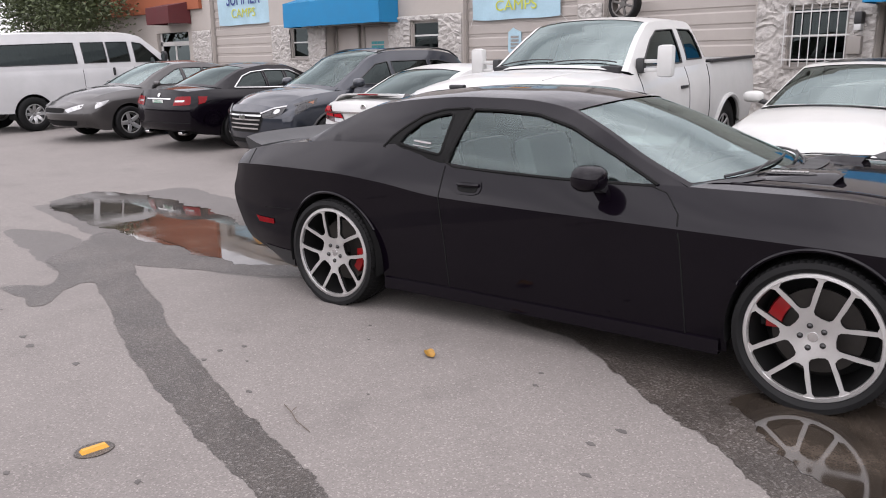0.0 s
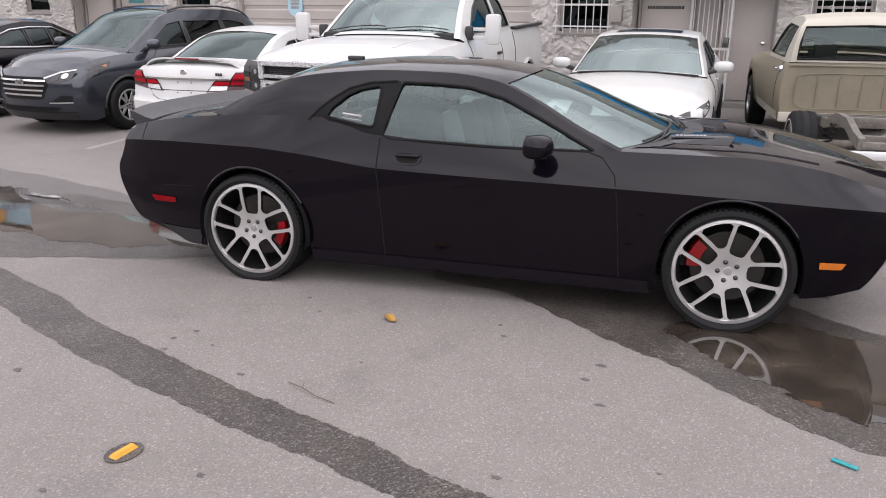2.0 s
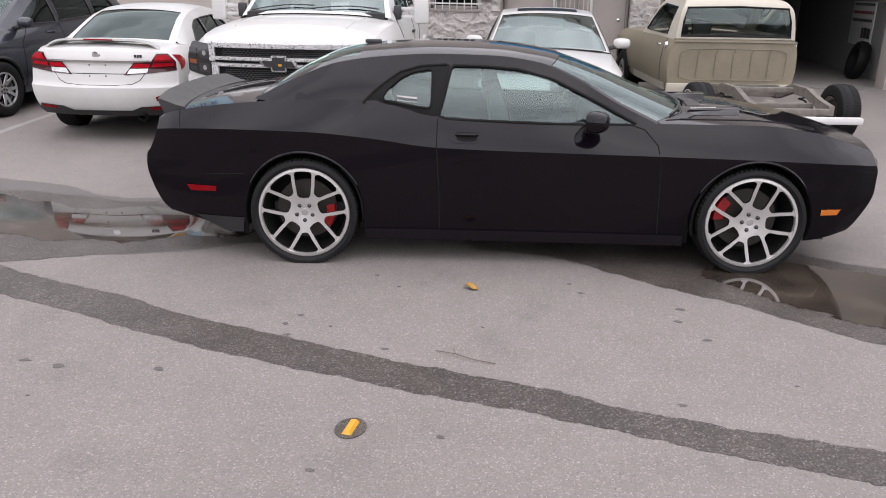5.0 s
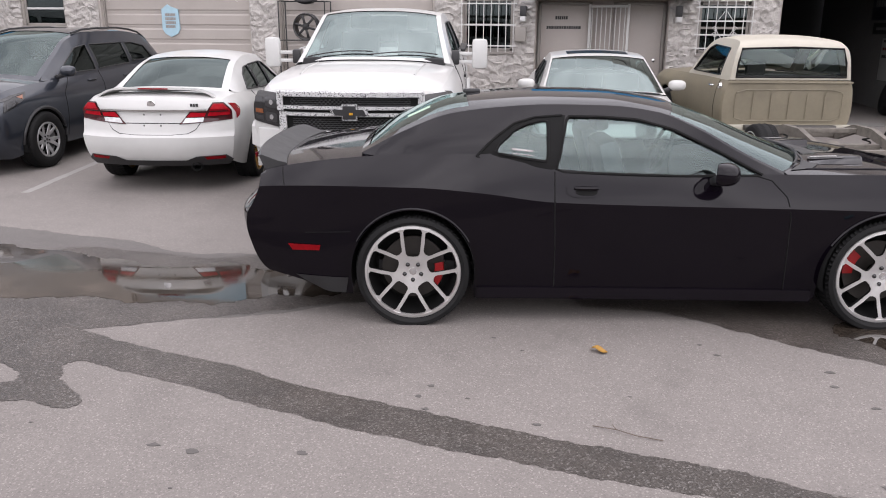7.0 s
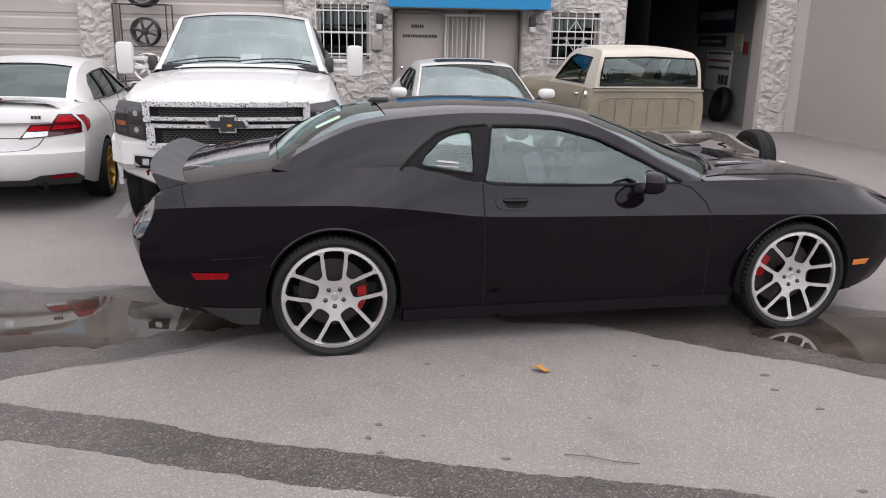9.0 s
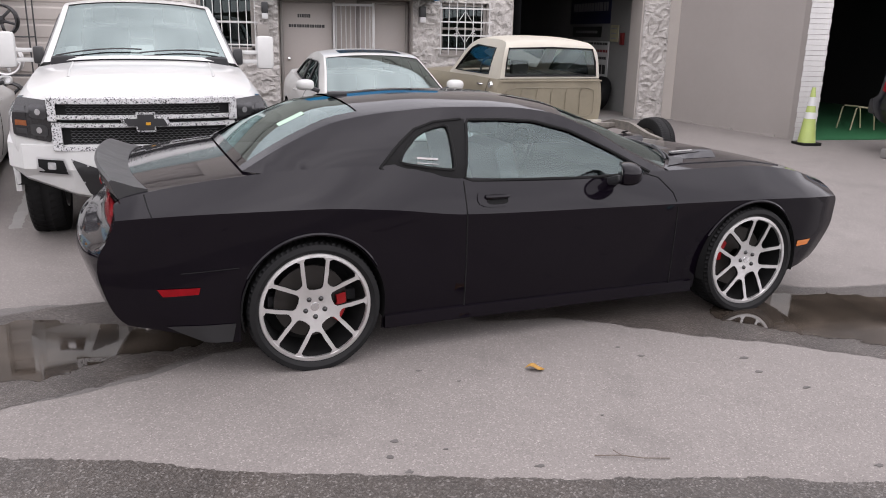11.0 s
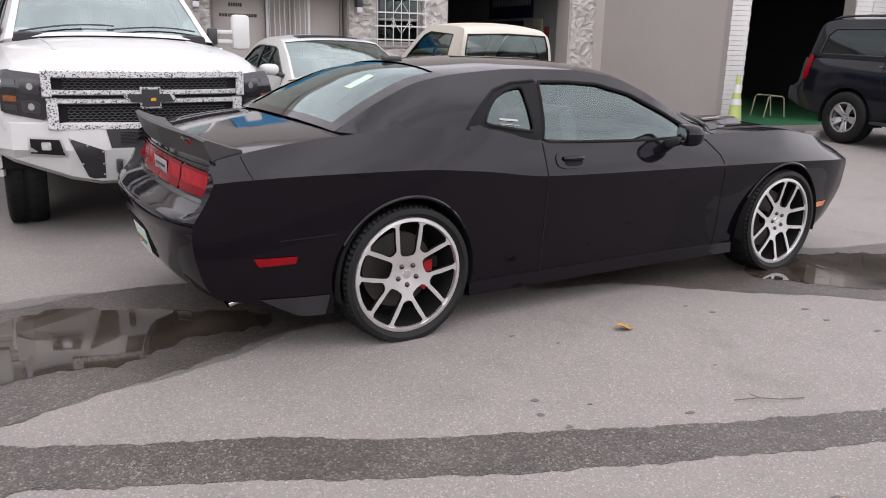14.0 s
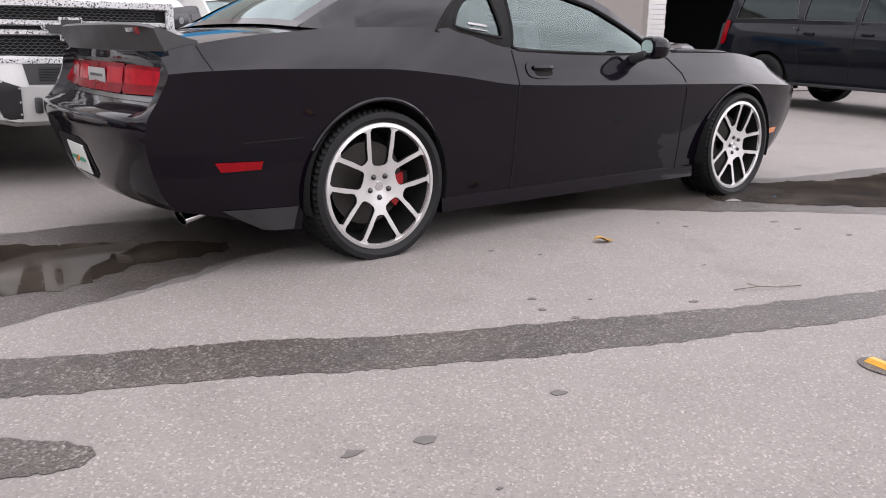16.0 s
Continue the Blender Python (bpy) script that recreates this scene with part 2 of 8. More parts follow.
def prism(poly, h0, h1, axis="z"):
    """A flat outline raised between two heights."""
    n = len(poly)
    place = {"z": lambda p, h: (p[0], p[1], h), "y": lambda p, h: (p[0], h, p[1]), "x": lambda p, h: (h, p[0], p[1])}[axis]
    v = [place(p, h0) for p in poly] + [place(p, h1) for p in poly]
    f = [tuple(range(n)), tuple(range(n, 2 * n))] + [(i, (i + 1) % n, n + (i + 1) % n, n + i) for i in range(n)]
    return v, f


def rounded(poly, rounds=2, keep=0.25):
    """Cuts the corners of an outline round."""
    for _ in range(rounds):
        out = []
        for a, b in zip(poly, poly[1:] + poly[:1]):
            out.append(tuple(a[i] * (1 - keep) + b[i] * keep for i in range(2)))
            out.append(tuple(a[i] * keep + b[i] * (1 - keep) for i in range(2)))
        poly = out
    return poly


def dense(poly, step):
    out = []
    for a, b in zip(poly, poly[1:] + poly[:1]):
        k = max(1, int(math.dist(a, b) / step))
        out += [tuple(a[i] + (b[i] - a[i]) * j / k for i in range(2)) for j in range(k)]
    return out


def inside(p, poly):
    r = False
    for (ax, ay), (bx, by) in zip(poly, poly[1:] + poly[:1]):
        if (ay > p[1]) != (by > p[1]) and p[0] < (bx - ax) * (p[1] - ay) / (by - ay) + ax:
            r = not r
    return r


def sheet(outer, holes, step, place):
    """A surface over a flat outline with holes; place maps (a, b) to a point in space."""
    from mathutils import geometry
    loops = [dense(outer, step)] + [dense(h, step) for h in holes]
    pts, edges = [], []
    for lp in loops:
        o = len(pts)
        pts += lp
        edges += [(o + i, o + (i + 1) % len(lp)) for i in range(len(lp))]
    xs, ys = [p[0] for p in outer], [p[1] for p in outer]
    nx, ny = int((max(xs) - min(xs)) / step), int((max(ys) - min(ys)) / step)
    for i in range(1, nx):
        for j in range(1, ny):
            p = (min(xs) + i * step + (j % 2) * step * 0.5, min(ys) + j * step)
            if inside(p, loops[0]) and not any(inside(p, h) for h in loops[1:]) and min(abs(p[0] - q[0]) + abs(p[1] - q[1]) for lp in loops for q in lp) > step * 0.5:
                pts.append(p)
    v, _, f, *_ = geometry.delaunay_2d_cdt([Vector(p) for p in pts], edges, [], 0, 1e-6)
    keep = []
    for q in f:
        c = (sum(v[i].x for i in q) / len(q), sum(v[i].y for i in q) / len(q))
        if inside(c, loops[0]) and not any(inside(c, h) for h in loops[1:]):
            keep.append(tuple(q))
    return [place(p.x, p.y) for p in v], keep


def smooth_curve(xs, ys):
    """Monotone cubic through points."""
    xs, ys = np.array(xs, float), np.array(ys, float)
    h, d = np.diff(xs), np.diff(ys) / np.diff(xs)
    m = np.zeros(len(xs))
    for i in range(1, len(xs) - 1):
        if d[i - 1] * d[i] > 0:
            w1, w2 = 2 * h[i] + h[i - 1], h[i] + 2 * h[i - 1]
            m[i] = (w1 + w2) / (w1 / d[i - 1] + w2 / d[i])
    m[0], m[-1] = d[0], d[-1]

    def at(x):
        x = min(max(x, xs[0]), xs[-1])
        i = min(int(np.searchsorted(xs, x, "right")) - 1, len(h) - 1)
        t = (x - xs[i]) / h[i]
        return float(ys[i] * (1 + 2 * t) * (1 - t) ** 2 + h[i] * m[i] * t * (1 - t) ** 2 + ys[i + 1] * t * t * (3 - 2 * t) + h[i] * m[i + 1] * t * t * (t - 1))
    return at


def empty(name, m, label, category, group=""):
    ob = new(name)
    ob.empty_display_size = 0.2
    ob.matrix_world = m
    return tagged(ob, label, category, group)


def bars(width, height, thick, rows=1, gaps=6, seed=1):
    """Plain bars in place of writing, in the xz plane, centred."""
    rnd = random.Random(seed)
    g = []
    for r in range(rows):
        z1 = height / 2 - r * height / rows
        z0 = z1 - height / rows * 0.7
        x = -width / 2
        while x < width / 2 - width / gaps / 3:
            w = width / gaps * rnd.uniform(0.5, 1.0)
            g.append(box(x, min(x + w * 0.8, width / 2), -thick, 0, z0, z1))
            x += w
    return join(*g)


# ---- vehicles ----
class Shell:
    """A lofted car body: x ahead, y to the left, z up, origin on the ground between the axles."""

    def __init__(self, s):
        self.s = s
        x = s["x"]
        self.f = {k: smooth_curve(x, s[k]) for k in ("zb", "zs", "zt", "zc", "w", "wt")}
        self.kl, self.kc = s.get("kl", 0.9), s.get("kc", 0.99)
        self.rear, self.front = smooth_curve(*zip(*s["rear"])), smooth_curve(*zip(*s["front"]))
        self.rear_edge = smooth_curve(*zip(*s["rear_edge"])) if "rear_edge" in s else None
        self.xr0, self.xf0 = s["tails"]
        self.xr1, self.xf1 = x[0], x[-1]
        self.cr, self.cf = s.get("curve", (0.1, 0.2))

    def low(self, x):
        z = self.f["zb"](x)
        for xw in self.s["axles"]:
            d = abs(x - xw)
            if d < self.s["arch"] - 1e-6:
                z = max(z, self.s["hub"] + math.sqrt(self.s["arch"] ** 2 - d * d) * self.s.get("arch_squash", 1.0))
        return z

    def side(self, x, z):
        """Half the width at a height of the side."""
        f = self.f
        zb, zs, zt, w, wt = (f[k](x) for k in ("zb", "zs", "zt", "w", "wt"))
        if z <= zs:
            t = max(0.0, min(1.0, (z - zb) / max(zs - zb, 0.01)))
            if "tuck" in self.s:
                return w * (self.kl + (1 - self.kl) * t ** self.s["tuck"])
            return w * (self.kl + (1 - self.kl) * math.sin(min(1, t * self.s.get("belly", 1.7)) * math.pi / 2)) * (1 - (1 - self.kc) * max(0, (t - 0.6) / 0.4) ** 2)
        t = min(1.0, (z - zs) / max(zt - zs, 0.01))
        return w * self.kc + (wt - w * self.kc) * (t ** self.s.get("shoulder", 1.5))

    def along(self, xn, y, z):
        """The true x of a ring's point: the ends are shaped by their profiles."""
        if xn < self.xr0:
            k = (self.xr0 - xn) / (self.xr0 - self.xr1)
            u = min(1, abs(y) / self.f["w"](self.xr1))
            end = self.rear(z)
            if self.rear_edge:
                end += (self.rear_edge(z) - end) * u ** 7
            x = self.xr0 + k * (end - self.cr * (1 - u ** 2.5) - self.xr0)
            if "inset" in self.s:
                yw, z0, z1, dep, soft = self.s["inset"]
                a = [min(1.0, max(0.0, q / soft)) for q in (yw - abs(y), z - z0, z1 - z)]
                a = [q * q * (3 - 2 * q) for q in a]
                x += max(0.0, k * 12 - 11) * dep * a[0] * a[1] * a[2]
            return x
        if xn > self.xf0:
            k = (xn - self.xf0) / (self.xf1 - self.xf0)
            u = min(1, abs(y) / self.f["w"](self.xf1))
            return self.xf0 + k * (self.front(z) + self.cf * (1 - u ** 2.5) - self.xf0)
        return xn

    def on_side(self, x, z, out=0.0, sgn=1):
        """A point on the side skin."""
        y = self.side(x, z) + out
        return Vector((self.along(x, y, z), sgn * y, z))

    def ring(self, x, low=None):
        f = self.f
        zl = self.low(x) if low is None else low
        zs, zt, zc, wt = (f[k](x) for k in ("zs", "zt", "zc", "wt"))
        zl = min(zl, zs - 0.02)
        pts = []
        rows = self.s.get("rows", 8)
        for i in range(rows + 1):
            z = zl + (zs - zl) * i / rows
            pts.append((self.side(x, z), z))
        for i in range(1, 6):
            z = zs + (zt - zs) * i / 5
            pts.append((self.side(x, z), z))
        for i in range(1, 9):
            u = 1 - i / 8
            pts.append((wt * u, zc - (zc - zt) * u ** self.s.get("crown", 2.2)))
        return [(self.along(x, y, z), y, z) for y, z in pts]

    def build(self, parent, mat, doors=(), labels={}):
        s = self.s
        xs = set(np.linspace(self.xr1, self.xr0, 9 if s.get("rows", 8) == 8 else 15)) | set(np.linspace(self.xf0, self.xf1, 10)) | set(np.arange(self.xr0, self.xf0, 0.09))
        arch = s["arch"]
        jumps = []
        for xw in s["axles"]:
            xs = {x for x in xs if abs(x - xw) > arch + 0.012}
            for i in range(21):
                xs.add(xw - arch * math.cos(math.pi * i / 20))
            jumps += [xw - arch, xw + arch]
        for d in doors:
            xs |= set(d)
        xs |= {s["glass"][0], s["glass"][1]}
        rings = []
        for x in sorted(xs):
            if any(abs(x - j) < 1e-9 for j in jumps):
                xw = min(s["axles"], key=lambda a: abs(a - x))
                pair = [self.ring(x, self.f["zb"](x)), self.ring(x, s["hub"] + 0.01)]
                rings += [(x, r) for r in (pair if x < xw else pair[::-1])]
            else:
                rings.append((x, self.ring(x)))
        groups = {}
        m = len(rings[0][1])
        for sgn in (1, -1):
            for (xa, a), (xb, b) in zip(rings, rings[1:]):
                xm = (xa + xb) / 2
                for j in range(m - 1):
                    key = ("rear_quarter" if xm < 0 else "front_fender", 0, sgn)
                    if j >= s.get("rows", 8) + 5:
                        if s["glass"][0] < xm < s["glass"][1]:
                            continue
                        key = "hood" if xm > s["glass"][1] else s.get("deck", "trunk_lid")
                        if key == "none":
                            continue
                    else:
                        for d in doors:
                            if d[0] < xm < d[1]:
                                key = ("door", d[0], sgn)
                    groups.setdefault(key, []).append([(p[0], sgn * p[1], p[2]) for p in (a[j], b[j], b[j + 1], a[j + 1])])
        for key, quads in groups.items():
            v = [p for q in quads for p in q]
            fc = [(4 * i, 4 * i + 1, 4 * i + 2, 4 * i + 3) for i in range(len(quads))]
            name = key if isinstance(key, str) else key[0]
            part(name, (v, fc), mat, parent, labels.get(name, ""), True, None, None, s.get("sharp", 38))
        for end, name in ((0, "rear_bumper"), (-1, "front_bumper")):
            if s.get("open_rear") and end == 0:
                continue
            r = rings[end][1]
            xe = rings[end][0]
            v, fc, nu = [], [], s.get("cap", 16)
            sub = 1 if nu == 16 else 3 if s.get("rows", 8) == 8 else 2
            r = [tuple(a[i] + (b[i] - a[i]) * q / sub for i in range(3)) for a, b in zip(r, r[1:]) for q in range(sub)] + [r[-1]]
            m_ = len(r)
            for px, y, z in r:
                for q in range(nu + 1):
                    u = y * (1 - 2 * q / nu)
                    v.append((self.along(xe, u, z), u, z))
            for j in range(m_ - 1):
                fc += [(j * (nu + 1) + q, j * (nu + 1) + q + 1, (j + 1) * (nu + 1) + q + 1, (j + 1) * (nu + 1) + q) for q in range(nu)]
            part(name, (v, fc), mat, parent, labels.get(name, ""))
        self.rings = rings
        # underbody and wheel wells
        wm = max(s["w"]) - 0.3
        part("underbody", box(s["axles"][0] - 0.45, s["axles"][1] + 0.5, -wm, wm, min(s["zb"]) + 0.05, s["hub"] + 0.22, 0.03), M["under"], parent)
        for xw in s["axles"]:
            for sgn in (1, -1):
                yo = self.side(xw, self.low(xw)) - 0.004
                g = lathe([(arch - 0.002, yo), (arch + 0.0, yo - 0.06), (arch, yo - 0.34), (0.03, yo - 0.36)], 28, "y", s.get("liner", -14), 180 - s.get("liner", -14))
                part("wheel_arch_liner", moved(g, Matrix.Translation((xw, 0, s["hub"])) @ Matrix.Diagonal((1, sgn, s.get("arch_squash", 1.0), 1))), M["under"], parent)

    def seam(self, pts, parent, r=0.0035, sgn=-1, name="door_seam", mat=None):
        line = []
        for (ax, az), (bx, bz) in zip(pts, pts[1:]):
            k = max(2, int(math.dist((ax, az), (bx, bz)) / 0.04))
            line += [self.on_side(ax + (bx - ax) * i / k, az + (bz - az) * i / k, 0.0005, sgn) for i in range(k)]
        line.append(self.on_side(*pts[-1], 0.0005, sgn))
        part(name, tube(line, r, 5), mat or M["under"], parent)

    def patch(self, poly, out, sgn, step=0.05, cut=()):
        """A raised skin over an outline (x, z) on the side."""
        return sheet(poly, list(cut), step, lambda x, z: self.on_side(x, z, out, sgn))

    def arch_lip(self, parent, mat, r=0.011, out=0.004, a0=8, a1=172, name="arch_lip"):
        s = self.s
        for xw in s["axles"]:
            for sgn in (1, -1):
                pts = []
                for i in range(29):
                    a = radians(a0 + (a1 - a0) * i / 28)
                    x, z = xw + (s["arch"] + 0.004) * math.cos(a), s["hub"] + (s["arch"] + 0.004) * math.sin(a) * s.get("arch_squash", 1.0)
                    pts.append(self.on_side(x, z, out, sgn))
                part(name, tube(pts, r, 6), mat, parent)


class Cabin:
    """Greenhouse on a Shell: roof rails, pillars, panes."""

    def __init__(self, shell, rail, wr, bow, crown, ws, rg):
        """rail: (x, z) pairs from the rear base to the front base; wr: half-width along it; bow: how far the middle lies ahead of the rails along it."""
        self.sh = shell
        n = len(rail)
        t = [i / (n - 1) for i in range(n)]
        self.rx, self.rz = smooth_curve(t, [p[0] for p in rail]), smooth_curve(t, [p[1] for p in rail])
        self.wr, self.bow, self.crown = smooth_curve(t, wr), smooth_curve(t, bow), smooth_curve(t, crown)
        self.ws, self.rg, self.rail = ws, rg, rail
        xs = [self.rx(i / 200) for i in range(201)]
        self.t_of = lambda x: float(np.interp(x, xs, [i / 200 for i in range(201)]))

    def top(self, t, u, out=0.0):
        q = 1 - abs(u) ** 2.4
        return Vector((self.rx(t) + self.bow(t) * q, u * self.wr(t), self.rz(t) + self.crown(t) * q + out))

    def side(self, x, z, out=0.0, sgn=1):
        t = self.t_of(x)
        zt, wt = self.sh.f["zt"](x), self.sh.f["wt"](x)
        zr, wr = self.rz(t), self.wr(t)
        k = max(0.0, min(1.0, (z - zt) / max(zr - zt, 0.02)))
        y = wt + (wr - wt) * (k ** 1.35) + out
        return Vector((x, sgn * y, z))

    def build(self, parent, mat, windows, glass, front_glass, rear_glass, trim=None, pillar_mat=None, roof_mat=None, wu=0.94, ru=0.9, roof_cut=None):
        s = self.sh.s
        ts = sorted(set(list(np.linspace(0, 1, 41)) + list(self.ws) + list(self.rg)))
        us = sorted(set([-1, 1, -wu, wu, -ru, ru] + list(np.linspace(-0.96, 0.96, 17))))
        roof, fg, rgl = [], [], []
        for ta, tb in zip(ts, ts[1:]):
            for ua, ub in zip(us, us[1:]):
                tm, um = (ta + tb) / 2, abs(ua + ub) / 2
                quad = [(ta, ua), (tb, ua), (tb, ub), (ta, ub)]
                if self.ws[0] < tm < self.ws[1] and um < wu:
                    fg.append(quad)
                elif self.rg[0] < tm < self.rg[1] and um < ru:
                    rgl.append(quad)
                else:
                    roof.append(quad)

        def mesh(quads, out=0.0):
            v = [self.top(t, u, out) for q in quads for t, u in q]
            return v, [(4 * i, 4 * i + 1, 4 * i + 2, 4 * i + 3) for i in range(len(quads))]
        part("roof", mesh(roof), roof_mat or mat, parent)
        part("windshield", mesh(fg, -0.006), front_glass, parent, "laminated windscreen", True, None, (self.rx(0.5), 0, 0.5))
        if rgl:
            part("rear_window", mesh(rgl, -0.006), rear_glass, parent, "", True, None, (self.rx(0.5), 0, 0.5))
        # pillars and window frames as one skin a side
        x0, x1 = self.rail[0][0], self.rail[-1][0]
        up = [(self.rx(i / 40), self.rz(i / 40)) for i in range(41)]
        dn = [(x1 + (x0 - x1) * i / 30, self.sh.f["zt"](x1 + (x0 - x1) * i / 30)) for i in range(31)]
        dn = [(x, min(z, self.rz(self.t_of(x)) - 0.002)) for x, z in dn]
        outer = up + dn[1:-1]
        for sgn in (1, -1):
            part("pillar_frame", sheet(outer, windows, 0.06, lambda x, z: self.side(x, z, 0.0, sgn)), pillar_mat or mat, parent)
            for wdw in windows:
                part("side_window", sheet(wdw, [], 0.07, lambda x, z: self.side(x, z, -0.008, sgn)), glass, parent, "", True, None, (self.rx(0.5), 0, 0.5))
                if trim:
                    pts = [self.side(x, z, 0.002, sgn) for x, z in dense(wdw, 0.05)]
                    part("window_trim", tube(pts, s.get("trim", 0.009), 6, True), trim, parent)


def wheel_face(rim, dish):
    """A cast face: five pairs of legs left between ten rounded openings."""
    k = rim / 0.306
    r1 = rim - 0.008
    openings = []
    for i in range(5):
        for narrow in (True, False):
            if narrow:
                inner, h, c = [(0.135, -0.0465), (0.112, -0.0425), (0.100, -0.031), (0.096, 0.0), (0.100, 0.031), (0.112, 0.0425), (0.135, 0.0465)], 12.8, 72 * i
            else:
                inner, h, c = [(0.190, -0.0470), (0.156, -0.0300), (0.143, -0.0200), (0.138, 0.0), (0.143, 0.0200), (0.156, 0.0300), (0.190, 0.0470)], 18.8, 72 * i + 36
            arc = [(0.266 + 0.014 * min(1, (h - abs(a)) / 1.8), a) for a in (h * (1 - 2 * q / 10) for q in range(11))]
            poly = [(k * a, k * b) for a, b in inner] + [(k * r * math.cos(radians(a)), k * r * math.sin(radians(a))) for r, a in arc]
            ca, sa = math.cos(radians(c)), math.sin(radians(c))
            openings.append([(a * ca - b * sa, a * sa + b * ca) for a, b in poly])
    circle = [(r1 * math.cos(2 * math.pi * q / 72), r1 * math.sin(2 * math.pi * q / 72)) for q in range(72)]

    def depth(x, z):
        return -dish * max(0.0, 1 - math.hypot(x, z) / r1) ** 1.4
    geos = [slot(sheet(circle, openings, 0.02, lambda x, z: Vector((x, depth(x, z), z))), 0)]
    for o in openings:
        n = len(o)
        cx, cz = sum(p[0] for p in o) / n, sum(p[1] for p in o) / n
        v = [(x, depth(x, z), z) for x, z in o]
        v += [(x + (cx - x) * 0.012, depth(x, z) - 0.003, z + (cz - z) * 0.012) for x, z in o]
        v += [(x - (cx - x) * 0.02, depth(x, z) - 0.026, z - (cz - z) * 0.02) for x, z in o]
        f = [(i, (i + 1) % n, n + (i + 1) % n, n + i) for i in range(n)] + [(n + i, n + (i + 1) % n, 2 * n + (i + 1) % n, 2 * n + i) for i in range(n)]
        geos.append((v, f, [0] * n + [1] * n))
    return geos


def wheel(parent, x, y, z, R, rim, width, spokes, face, inner, caliper=None, sgn=-1, twist=0.0, lugs=5, hubcap=None, dish=0.02, treads=64, holes=False, flat=False):
    """A wheel whose outer face looks to sgn * y. spokes: (count, pair offset in degrees, width at hub, width at rim, start offset)."""
    lip = [(rim, -0.004), (rim - 0.006, 0.004), (rim - 0.022, 0.006), (rim - 0.026, -0.004), (rim - 0.03, -0.03)]
    if not holes:
        lip += [(rim - 0.045, -0.06), (rim - 0.05, -width + 0.03), (rim - 0.01, -width)]
    hub = part("wheel", lathe(lip, 56, "y"), [face], parent)
    hub.matrix_local = Matrix.Translation((x, y, z)) @ Matrix.Diagonal((1, sgn, 1, 1)) @ Matrix.Rotation(radians(twist), 4, "Y")
    # tyre with shoulder blocks
    prof = [(rim - 0.004, -0.002), (rim + 0.008, 0.010), (rim + 0.3 * (R - rim), 0.018), (rim + 0.7 * (R - rim), 0.012), (R - 0.022, 0.0), (R - 0.010, -0.014), (R - 0.008, -0.03), (R - 0.008, -0.05), (R - 0.001, -width / 2 + 0.030), (R - 0.009, -width / 2 + 0.026), (R - 0.009, -width / 2 - 0.026), (R - 0.001, -width / 2 - 0.030), (R - 0.008, -width + 0.05), (R - 0.010, -width + 0.016), (R - 0.025, -width + 0.004), (rim, -width + 0.002)]
    # grooves slant away from the centre line on either half of the tread
    n, rows = 3 * treads, len(prof)
    tread = {q: abs(q - 9.5) for q in range(4, 15) if q not in (9, 10)}
    v, f = [], []
    for i in range(n):
        for q, (r, yy) in enumerate(prof):
            deep = q in tread and (i + int(2 * tread[q])) % 3 == 0
            r += -0.010 if deep else 0.0
            a = 2 * math.pi * i / n
            v.append((r * math.cos(a), yy, r * math.sin(a)))
    f = [(rows * i + q, rows * i + q + 1, rows * ((i + 1) % n) + q + 1, rows * ((i + 1) % n) + q) for i in range(n) for q in range(rows - 1)]
    g = v, f
    if flat:
        # the tyre's foot is pressed flat by the load
        turn = Matrix.Rotation(radians(twist), 4, "Y")
        g = ([turn.inverted() @ Vector((q.x, q.y + 0.012 * max(0.0, 1 - (q.z + z) / 0.06) if q.z < 0.06 - z else q.y, max(q.z, 0.002 - z))) for q in (turn @ Vector(p) for p in g[0])], *g[1:])
    part("tyre", g, M["rubber"], hub)
    n, off, w0, w1, o0 = spokes
    legs = []
    r0, r1 = rim * 0.16, rim - 0.018
    for i in range(n):
        for sg in ((-1, 1) if off else (1,)):
            a0, a1 = 360 * i / n + sg * o0, 360 * i / n + sg * off
            p0 = Vector((r0 * math.cos(radians(a0)), 0, r0 * math.sin(radians(a0))))
            p1 = Vector((r1 * math.cos(radians(a1)), 0, r1 * math.sin(radians(a1))))
            if off:
                p0 = Vector((rim * 0.30 * math.cos(radians(a0)), 0, rim * 0.30 * math.sin(radians(a0))))
            d = (p1 - p0).normalized()
            q = Vector((-d.z, 0, d.x))
            v, k = [], 5
            for j in range(k):
                t = j / (k - 1)
                c = p0 + (p1 - p0) * t
                w = (w0 + (w1 - w0) * t) / 2
                dep = -dish * (1 - t) ** 1.5
                for sy, sw in ((dep, w * 0.82), (dep - 0.006, w), (dep - 0.035, w * 0.9), (dep - 0.035, -w * 0.9), (dep - 0.006, -w), (dep, -w * 0.82)):
                    v.append(c + q * sw + Vector((0, sy, 0)))
            fc, mi = [], []
            for j in range(k - 1):
                for h in range(6):
                    fc.append((6 * j + h, 6 * j + (h + 1) % 6, 6 * j + 6 + (h + 1) % 6, 6 * j + 6 + h))
                    mi.append(0 if h in (0, 4, 5) else 1)
            legs.append((v, fc, mi))
    hr = rim * (0.30 if off else 0.28)
    if holes:
        legs = wheel_face(rim, dish)
    else:
        legs.append(slot(lathe([(0.001, -dish + 0.001), (hr * 0.7, -dish + 0.001), (hr, -dish - 0.002), (hr * 1.02, -dish - 0.03)], 30, "y"), 0))
    part("spokes", join(*legs), [face, M["well"] if holes else inner], hub)
    part("rim_barrel", lathe([(rim - 0.028, -0.012), (rim - 0.04, -0.06), (rim - 0.052, -width + 0.04), (0.05, -width + 0.035)], 40, "y"), M["well"] if holes else inner, hub)
